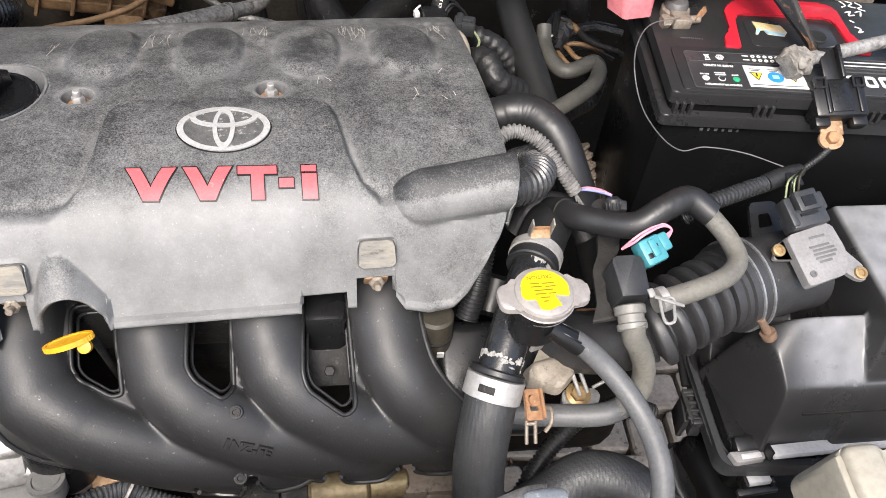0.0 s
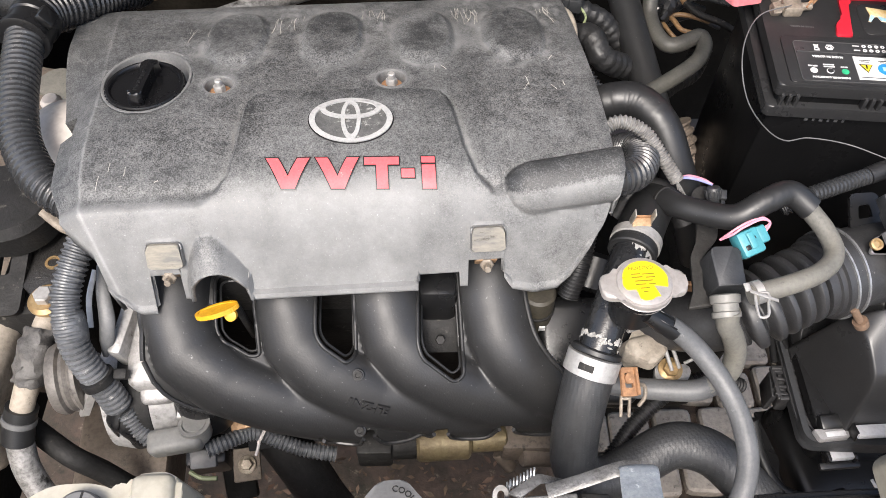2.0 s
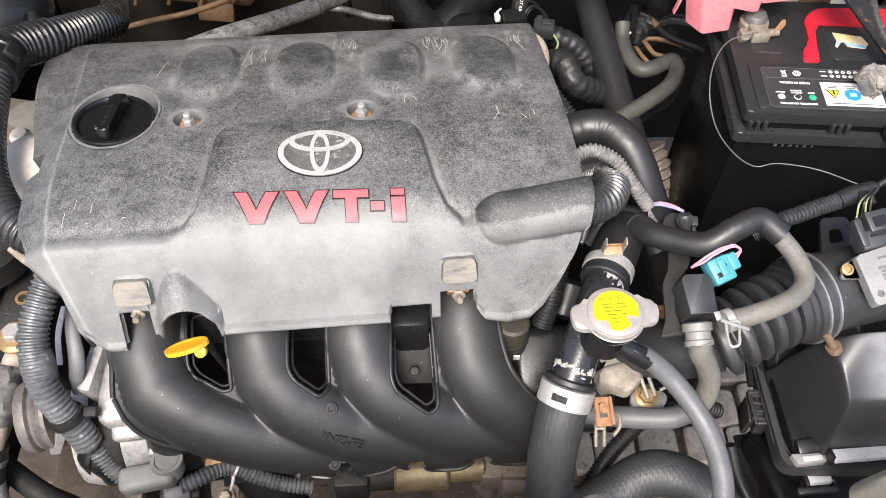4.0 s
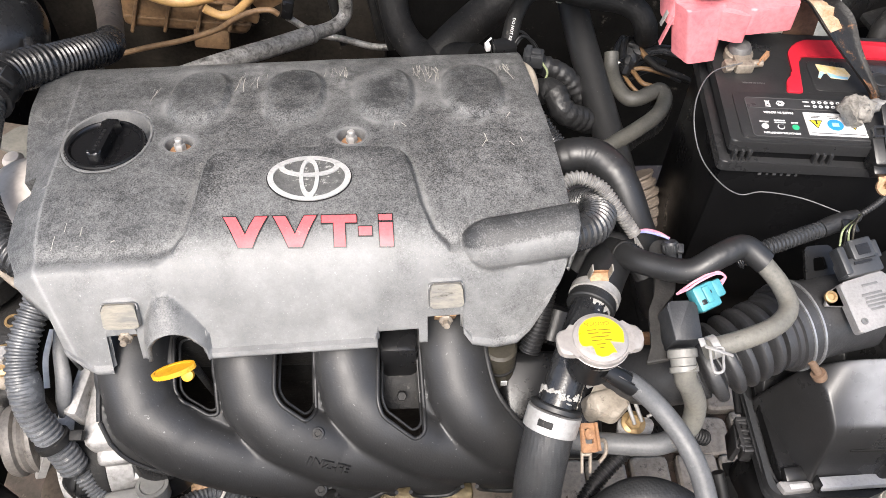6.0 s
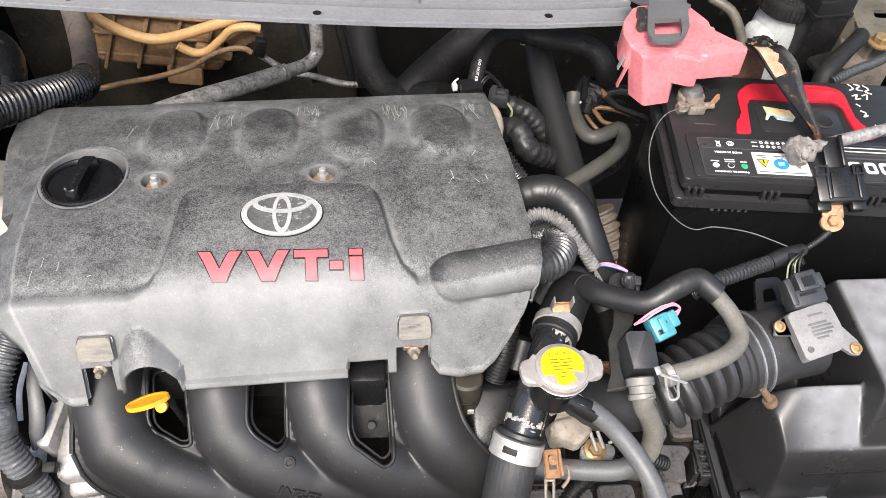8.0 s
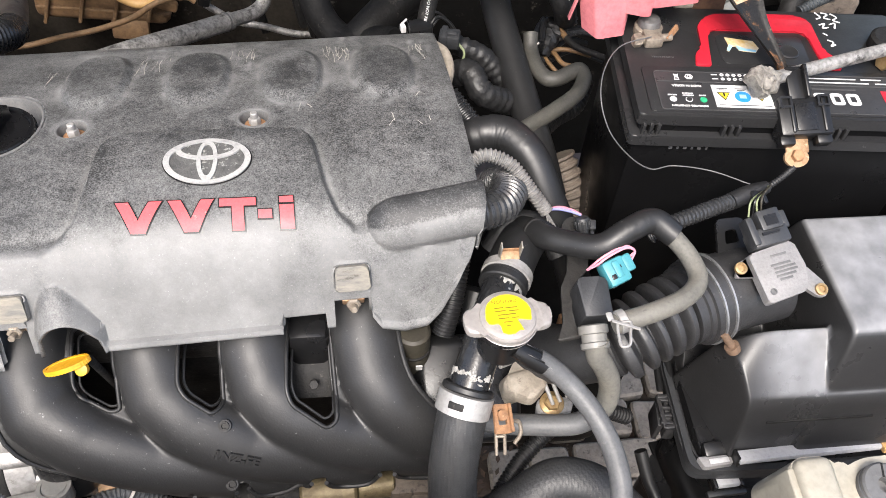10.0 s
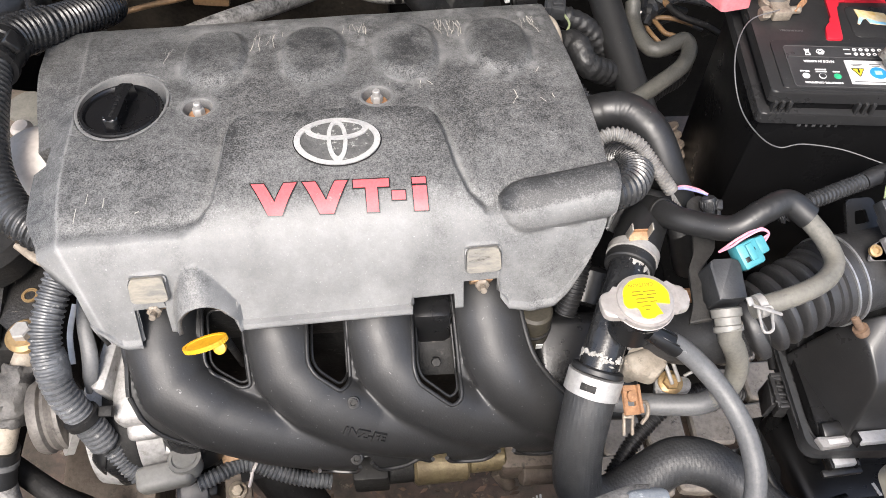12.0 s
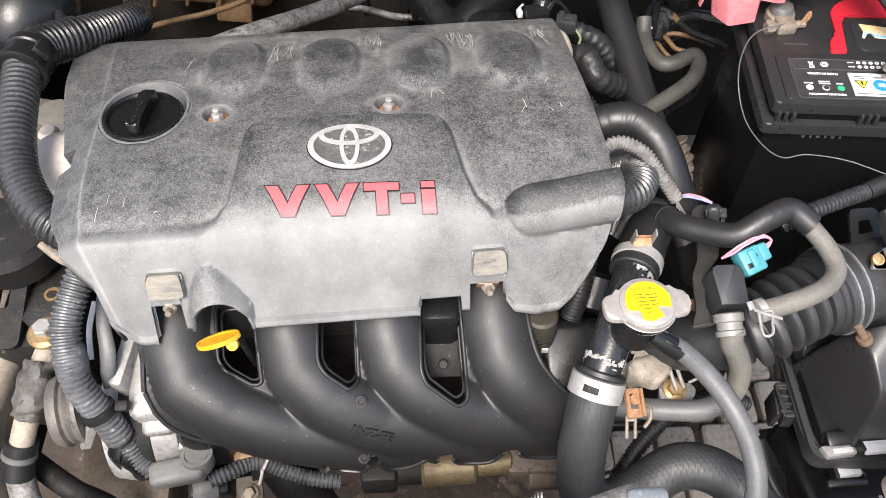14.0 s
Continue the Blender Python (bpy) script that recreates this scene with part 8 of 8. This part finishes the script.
part("wire", tube([(-.150, -.166, .608), (-.140, -.171, .607), (-.126, -.172, .608)], 0.002, 8), "wire_green", pc)
lb = thing("mounting_bolt", (-.145, -.09, .41), "zinc bolt on a dirty steel plate", "bolt")
part("plate", box((0.030, 0.036, 0.005), pose(-.1445, -.092, .424, 18, 0, 8), 0.002), "brown_panel", lb)
part("arm", box((0.034, 0.09, 0.02), pose(-.160, -.080, .408, 20, 0, 14), 0.004), "deep_black", lb, "grimy black arm")
part("head", hexbolt((-.1435, -.094, .428), (0, -.3, 1), 0.0066, 0.006), "grime_metal", lb)
mt = thing("engine_mount", (-.27, 0, .66), "dark painted engine mount bracket with scraped edges", "engine mount")
part("plate", prism(rounded([(-.306, .008), (-.268, .024), (-.247, -.006), (-.243, -.046), (-.262, -.060), (-.288, -.038)], .006), 0.698, 0.708, None, 0.002), "scraped_paint", mt)
part("hole", ring_prism(oval(.0068, .0068, 24, -.2655, -.0165), oval(.0045, .0045, 24, -.2655, -.0165), 0.7075, 0.7092), "zinc", mt, "bare zinc hole edge")
part("bolt_flange", lathe([(0.0120, -0.012), (0.0150, 0), (0.0150, 0.002), (0.012, 0.005)], pose(-.256, -.0600, .717), 28), "zinc", mt, "yellow zinc flange")
part("bolt", hexbolt((-.256, -.0600, .721), (0, 0, 1), 0.0080, 0.008, False), "pale_steel", mt, "pale steel bolt head")
part("rubber_drum", lathe([(0.030, 0), (0.040, 0.004), (0.042, 0.028), (0.036, 0.036), (0.020, 0.038)], pose(-.300, .022, .715), 36), "dust_black", mt)
part("block", box((0.07, 0.08, 0.10), pose(-.280, -.02, .645), 0.008), "dust_black", mt)
pp = thing("coolant_pipe", (-.27, -.11, .60), "grimy pale metal pipe wrapped in torn tape", "pipe")
part("pipe", tube([(-.256, -.064, .706), (-.2590, -.080, .704), (-.264, -.100, .696), (-.274, -.121, .675), (-.283, -.136, .655)], 0.0096, 18), "pale_pipe", pp)
tt = tube([(-.2600, -.080, .7045), (-.2640, -.099, .6970), (-.2710, -.116, .6810)], [0.0118, 0.0135, 0.0130, 0.0118], 22, 10)
for v in tt.verts:
    v.co += Vector((noise.noise(v.co * 160), noise.noise(v.co * 160 + Vector((5, 2, 1))), noise.noise(v.co * 130))) * 0.0035
part("torn_tape", tt, "torn_tape", pp, "torn grey tape")
part("rubber_joint", tube([(-.279, -.129, .664), (-.2845, -.138, .651), (-.288, -.148, .638)], 0.0130, 20), "rubber", pp, "black rubber joint")
part("band", lathe([(0.0131, 0), (0.0139, 0.0005), (0.0139, 0.005), (0.0131, 0.0055)], between((-.2825, -.1345, .6560), (-.2870, -.143, .645)), 24), "grey_plastic", pp, "grey clamp band")
part("lower_pipe", tube([(-.287, -.146, .640), (-.284, -.165, .615), (-.270, -.185, .585), (-.25, -.20, .55)], 0.0112, 18), "silver_hose", pp, "stained lower pipe")
gd = thing("plastic_guard", (-.29, .21, .78), "glossy dark curved plastic guard beside the loom", "guard")
shell_bm = bmesh.new()
bmesh.ops.create_uvsphere(shell_bm, u_segments=40, v_segments=24, radius=1)
for v in shell_bm.verts:
    v.co = Vector((v.co.x * 0.042, v.co.y * 0.052, v.co.z * 0.040))
bmesh.ops.transform(shell_bm, matrix=pose(-.300, .216, .822, 20, 25, -8), verts=shell_bm.verts)
part("shell", shell_bm, "guard_gloss", gd)
part("lip", tube([(-.262, .196, .838), (-.257, .180, .830), (-.2575, .168, .818), (-.262, .163, .808)], [.004, .007, .008, .004], 14, 8, 0.6), "guard_gloss", gd)
part("stay", ring_prism(rounded([(-.024, -.022), (.020, -.018), (.024, .020), (-.020, .026)], .008, 4), rounded([(-.013, -.011), (.010, -.010), (.012, .010), (-.010, .013)], .005, 4), -0.002, 0.002, pose(-.262, .262, .738, 25, 0, 20)), "dust_black", gd, "dusty looped stay")
ps = thing("steering_reservoir", (-.225, .03, .73), "cream plastic fluid reservoir half under the cover", "fluid reservoir")
part("tank", lathe([(0.024, 0), (0.036, 0.008), (0.0415, 0.030), (0.0405, 0.052), (0.033, 0.068), (0.018, 0.076), (0.003, 0.078)], pose(-.2360, .052, .735, 0, 0, 0), 44), "reservoir", ps)
part("seam", lathe([(0.0412, 0.0395), (0.0422, 0.0400), (0.0422, 0.0415), (0.0412, 0.0420)], pose(-.2360, .052, .735), 44), "reservoir", ps)
part("lug", lathe([(0.008, 0), (0.009, 0.006), (0.006, 0.010)], pose(-.262, .090, .788), 18), "reservoir", ps)
part("lower_lip", tube([(-.255, -.005, .765), (-.235, -.020, .762), (-.212, -.030, .764)], 0.0045, 10, 8, 0.6), "grime_metal", ps)
single("tan_bracket", prism(rounded([(-.322, .160), (-.300, .186), (-.262, .176), (-.262, .134), (-.284, .122), (-.296, .146)], .008), 0.742, 0.746, pose(0, 0, 0), 0.001), "grey_rubber", "dusty olive metal bracket beside the loom", "bracket")
single("loom_clip", join(box((0.014, 0.016, 0.014), pose(-.192, -.045, .806, 20, 0, 20), 0.004), box((0.010, 0.008, 0.020), pose(-.194, -.052, .800, 0, 0, 0), 0.003)), "hose_yellow", "aged tan plastic loom clip", "clip")
single("rubber_flap", tube([(-.196, -.060, .768), (-.192, -.080, .762), (-.188, -.098, .752), (-.190, -.110, .738), (-.194, -.116, .725)], [.003, .005, .006, .0055, .002], 14, 8, 0.45), "hose_grey", "dark rubber flap hanging behind the loom", "rubber flap")
single("plastic_guide", tube([(-.201, -.062, .764), (-.204, -.082, .755), (-.203, -.100, .742)], 0.0024, 10, 8, 0.6), "print_white", "white plastic guide behind the loom", "guide")
sidep = thing("wing_panel", (-.32, -.07, .60), "dirty cream painted inner wing panel", "panel", kind="structure")
part("panel", box((0.05, 0.14, 0.12), pose(-.335, -.080, .620, 0, 10, -6), 0.015, 3), "pale_pipe", sidep)
part("slotted_stay", ring_prism(rounded([(-.020, -.045), (.016, -.045), (.020, .045), (-.016, .050)], .008), rounded([(-.006, -.01), (.004, -.01), (.006, .02), (-.004, .02)], .003), -0.003, 0.003, pose(-.302, -.020, .712, 20, 0, 0)), "dust_black", sidep, "dark slotted stay")
single("belt_hose", tube([(-.300, -.12, .61), (-.255, -.150, .610), (-.235, -.155, .585), (-.215, -.160, .55), (-.19, -.16, .5)], 0.0095, 14), "dust_black", "black hose low beside the alternator", "hose", "engine hoses")
single("chassis_leg", box((0.09, 0.5, 0.07), pose(-.245, -.05, .50, 0, 0, 4), 0.008), "brown_panel", "grimy painted chassis rail below the alternator", "chassis rail")

# ---- front of the bay ----
def headlamp(name, m, mirror):
    h = thing(name, m.translation, "cream plastic headlamp housing with a grey rubber bung", "headlamp", "headlamps")
    s = -1 if mirror else 1
    lump = rounded([(-.055 * s, -.045), (.058 * s, -.050), (.058 * s, .034), (.048 * s, .041), (.028 * s, .040), (.020 * s, .030), (.004 * s, .036), (-.022 * s, .036), (-.040 * s, .026)], .009, 5)
    if mirror:
        lump = lump[::-1]
    part("housing", prism(lump, -0.06, 0.0, m, 0.0028, 3, 0.985), "cream", h)
    part("corner_block", box((0.026, 0.050, 0.05), m @ Matrix.Translation((0.040 * s, 0.014, -0.018)), 0.006, 3), "cream", h)
    part("side_wall", box((0.006, 0.060, 0.050), m @ Matrix.Translation((0.0545 * s, 0.004, -0.024)), 0.002, 2), "cream", h)
    bm_ = m @ Matrix.Translation((0.0, 0.0150, 0.0))
    bung = part("bung", lathe([(0.0135, -0.004), (0.0150, 0.0), (0.0150, 0.004), (0.0142, 0.005), (0.0150, 0.006), (0.0150, 0.0085), (0.0138, 0.0100), (0.0055, 0.0100), (0.0048, 0.002), (0.0005, 0.002)], bm_, 32), "grey_plastic", h, "grey rubber bung")
    part("bung_groove", box((0.0012, 0.0090, 0.0006), bm_ @ pose(0.001, 0.0095, 0.0101, 0, 0, -12), 0), "dust_black", bung)
    part("bung_groove", box((0.0012, 0.0090, 0.0006), bm_ @ pose(-0.001, -0.0095, 0.0101, 0, 0, -12), 0), "dust_black", bung)
    return h


headlamp("headlamp_housing", pose(-.151, -.277, .796, 8, 0, 2), False)
headlamp("headlamp_housing", pose(.434, -.249, .773, 8, 0, 2), True)
ct = thing("coolant_tank", (-.02, -.26, .66), "milky white coolant tank with a grey cap", "coolant tank")
part("tank", box((0.052, 0.07, 0.09), pose(-.083, -.263, .702, 10, 0, 0), 0.014, 4), "milky", ct)
part("front_wall", box((0.19, 0.03, 0.07), pose(.015, -.280, .690), 0.008, 3), "milky", ct)
cp = pose(.0290, -.2440, .745, 4, 0, 0)
part("neck", lathe([(0.016, -0.05), (0.017, 0.0)], cp, 28), "milky", ct)
cap = part("cap", prism(rounded([(-.0225, -.012), (-.020, .006), (-.009, .0185), (.009, .0195), (.019, .008), (.0255, .002), (.040, .003), (.040, -.003), (.028, -.005), (.022, -.014), (.010, -.022), (-.012, -.022)], .004, 3), 0.0, 0.004, cp, 0.0012), "grey_plastic", ct, "grey moulded cap")
part("cap_rib", join(box((0.015, 0.0018, 0.0022), cp @ Matrix.Translation((0.001, -0.002, 0.0045)), 0.0004), box((0.0018, 0.015, 0.0022), cp @ Matrix.Translation((0.001, -0.002, 0.0045)), 0.0004)), "dust_black", cap)
tw = wording("COOLANT", 0.0060, Matrix.Identity(4), 0.0005, 0.0001)
for v in tw.verts:
    a = radians(38) - v.co.x / 0.0150
    r = 0.0150 + v.co.y
    v.co = cp @ Vector((0.001 + r * math.cos(a), -0.002 + r * math.sin(a), 0.0042 + v.co.z))
part("raised_lettering", tw, "dust_black", cap)
part("moulded_bars", join(*[box((0.003, 0.0012, 0.0008), cp @ Matrix.Translation((-0.0155 + dx, y + dy, 0.0042)), 0.0002) for y in (.004, -.003, -.010) for dx, dy in ((-.001, .0014), (.001, -.0014), (0, 0))]), "dust_black", cap)
part("cap_tab", box((0.010, 0.006, 0.007), cp @ Matrix.Translation((0.029, -0.006, -0.001)), 0.002), "black", cap)
lt = thing("bonnet_latch", (.12, -.25, .72), "greasy steel bonnet latch with a coil spring", "bonnet latch")
part("base", box((0.085, 0.040, 0.03), pose(.125, -.268, .745), 0.004), "dust_black", lt)
part("plate", box((0.060, 0.0085, 0.0040), pose(.119, -.2535, .769, 15, -3, 2), 0.0012), "worn_steel", lt, "worn bright plate edge")
part("upper_plate", box((0.048, 0.0055, 0.0030), pose(.124, -.2480, .7735, 15, -3, 2), 0.0010), "worn_steel", lt, "worn bright plate edge")
part("plate", box((0.060, 0.006, 0.010), pose(.130, -.246, .762, 10, -4, 0), 0.0015), "dust_black", lt)
part("catch", prism(rounded([(-.016, -.006), (.010, -.007), (.018, -.002), (.016, .006), (-.010, .006)], .003), 0, 0.005, pose(.138, -.262, .766, 8, 0, 12), 0.001), "stay_steel", lt, "greasy steel catch")
part("pivot", hexbolt((.122, -.262, .768), (0, -.2, 1), 0.0036, 0.004), "stay_steel", lt)
part("side_cheek", box((0.003, 0.030, 0.020), pose(.152, -.262, .766), 0.001), "stay_steel", lt)
part("side_cheek", box((0.003, 0.030, 0.018), pose(.104, -.262, .764), 0.001), "stay_steel", lt)
part("arm", prism(rounded([(.103, -.244), (.124, -.231), (.146, -.237), (.146, -.241), (.126, -.237), (.112, -.247)], .002), 0.7735, 0.7755, None, 0.0006), "worn_steel", lt, "worn steel arm")
part("strip", sweep(bmesh.new(), smooth_path([(.128, -.245, .781), (.150, -.241, .789), (.172, -.237, .798), (.184, -.238, .803)], 6), 0.0046, 12, 0.16), "worn_steel", lt)
part("ring", ring_prism(oval(.0055, .007, 20), oval(.0025, .0035, 20), -0.001, 0.001, pose(.1000, -.2425, .767, 30)), "dark_steel", lt)
hel = [(.104 + .018 * k / 60, -.2375 + .008 * k / 60 + .003 * math.sin(k * .85), .768 + .003 * math.cos(k * .85) + .006 * k / 60) for k in range(61)]
part("spring", sweep(bmesh.new(), [Vector(p) for p in hel], 0.0007, 6), "steel", lt, "thin steel coil spring")
for k in range(9):
    part("coil", ring_prism(oval(.0075, .0075, 20), oval(.0058, .0058, 20), -0.001, 0.001, pose(.110 + .0055 * k, -.270, .765, 0, 90, 0)), "stay_steel", lt)
for x0, x1, y, z, r, n, kind in ((.126, .152, -.2735, .7700, .0085, 9, "stay_steel"), (.106, .120, -.2715, .7690, .0045, 12, "grime_metal")):
    hel = [(x0 + (x1 - x0) * k / (n * 16), y + r * math.sin(k * math.pi / 8), z + r * math.cos(k * math.pi / 8)) for k in range(n * 16 + 1)]
    part("spring", sweep(bmesh.new(), [Vector(p) for p in hel], 0.0008, 6), kind, lt, "greasy coil spring")
part("cap_piece", box((0.020, 0.014, 0.006), pose(.160, -.250, .768, 10, 8, 0), 0.002), "dust_black", lt)
part("stop_block", box((0.012, 0.010, 0.010), pose(.094, -.258, .760), 0.002), "dust_black", lt)
stay = thing("bonnet_stay", (.18, -.26, .79), "flat galvanised steel strap bent over the front panel", "strap")
part("strap", sweep(bmesh.new(), smooth_path([(.182, -.2365, .7990), (.182, -.2400, .8045), (.1800, -.252, .8100), (.1775, -.272, .8200), (.1750, -.295, .8300), (.173, -.32, .838)], 6), 0.0118, 12, 0.16), "galvanised", stay)
ra = thing("radiator", (.13, -.26, .40), "black radiator top tank with cooling fan shroud", "radiator")
part("top_tank", box((0.40, 0.035, 0.05), pose(.16, -.262, .685), 0.008, 3), "black", ra)
part("core", box((0.46, 0.02, 0.30), pose(.13, -.275, .51), 0.003), "dust_black", ra)
part("fan_shroud", box((0.20, 0.030, 0.012), pose(.300, -.234, .684, 4, 0, 2), 0.003), "black", ra)
part("shroud_rib", box((0.19, 0.003, 0.004), pose(.300, -.226, .6915, 4, 0, 2), 0.001), "black", ra)
part("stub", rod((.330, -.262, .650), (.338, -.250, .648), 0.017), "dust_black", ra)
single("radiator_bottom_hose", tube([(-.085, -.120, .585), (-.062, -.145, .560), (-.040, -.168, .520), (-.01, -.19, .47), (.03, -.21, .42)], 0.022, 20), "dust_black", "black lower radiator hose in the shade", "hose", "coolant hoses")
single("drain_hose", corrugated([(.200, -.178, .655), (.225, -.150, .668), (.255, -.128, .676), (.290, -.118, .676), (.32, -.118, .66)], 0.0070, 0.0034, 0.0010, 12), "dark_conduit", "thin black ribbed hose below the radiator hose", "wiring conduit", "wiring conduits")
single("horn_loom", tube([(.330, -.140, .640), (.338, -.165, .620), (.352, -.190, .610), (.378, -.200, .610), (.405, -.196, .612)], 0.0055, 12), "rubber", "black cable looped below the air box", "cable")
rs = thing("resonator", (.425, -.150, .44), "black plastic resonator below the air box", "resonator")
part("body", box((0.11, 0.10, 0.16), pose(.425, -.150, .52, 0, 0, 6), 0.012, 3), "black", rs)
part("seam", box((0.114, 0.104, 0.004), pose(.425, -.150, .572, 0, 0, 6), 0.001), "black", rs)
part("slot_mark", box((0.003, 0.013, 0.001), pose(.440, -.186, .6002, 0, 0, 16), 0.0003), "print_white", rs, "pale slot mark")
single("splash_strip", prism(rounded([(.335, -.150), (.352, -.128), (.360, -.165), (.350, -.190)], .004), 0.600, 0.606), "black", "torn black splash guard strip", "splash guard")
wt = thing("pump_bracket", (.235, -.11, .66), "pale stained metal bracket with a rusty screw", "bracket")
part("plate", join(prism(rounded([(.205, -.120), (.222, -.090), (.240, -.098), (.243, -.116), (.228, -.130)], .005), 0.715, 0.728, None, 0.004, 3), box((0.03, 0.02, 0.03), pose(.222, -.112, .715, 15, 10, 20), 0.006, 3)), "pale_pipe", wt)
part("slotted_plate", prism(rounded([(.232, -.134), (.262, -.132), (.264, -.120), (.236, -.118)], .005), 0.700, 0.706, None, 0.0015), "alloy", wt)
part("screw", hexbolt((.2465, -.1245, .707), (0, -.2, 1), 0.0065, 0.005), "zinc", wt, "rusty screw")
part("spring_wire", join(rod((.236, -.108, .732), (.246, -.128, .712), 0.0016), rod((.242, -.106, .732), (.252, -.126, .712), 0.0016), rod((.258, -.120, .708), (.270, -.116, .712), 0.0014)), "pale_steel", wt)
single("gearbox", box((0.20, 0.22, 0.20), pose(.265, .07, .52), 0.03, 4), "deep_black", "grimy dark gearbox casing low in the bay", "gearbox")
single("subframe", box((0.92, 0.12, 0.09), pose(.10, .22, .385), 0.01), "dust_black", "dark steel subframe beam under the engine", "subframe")

# ---- ground ----
pv = thing("stone_paving", (.55, .12, 0), "worn beige paving stones beside bare soil", "paving", kind="structure")
rng = random.Random(3)
for i in range(11):
    for j in range(12):
        cx, cy = .32 + .075 * i + .036 * (j % 2) + rng.uniform(-.005, .005), -.36 + .078 * j + rng.uniform(-.005, .005)
        w, d = rng.uniform(.062, .070), rng.uniform(.064, .072)
        o = rounded([(cx - w / 2, cy - d / 2 + rng.uniform(-.006, .006)), (cx + w / 2, cy - d / 2), (cx + w / 2, cy + d / 2 + rng.uniform(-.006, .006)), (cx - w / 2, cy + d / 2)], .010, 2)
        part("stone", prism(o, -0.03, 0.016 + rng.uniform(0, .006), None, 0.004, 1), "slab", pv)
lv = bmesh.new()
rng = random.Random(11)
for k in range(2200):
    x, y = rng.uniform(-.5, .34), rng.uniform(-.35, .55)
    m = pose(x, y, .016 + rng.uniform(0, .01), rng.uniform(-25, 25), rng.uniform(-25, 25), rng.uniform(0, 360))
    s = rng.uniform(.004, .011)
    q = [m @ Vector(p) for p in ((-s, 0, 0), (-.3 * s, .42 * s, .12 * s), (s, 0, 0), (-.2 * s, -.42 * s, .12 * s))]
    vs = [lv.verts.new(p) for p in q]
    lv.faces.new(vs[:3])
    lv.faces.new((vs[0], vs[2], vs[3]))
tagged(part("leaf_litter", lv, "leaf", None), "dry brown leaves scattered on the soil", "leaves", kind="stuff")
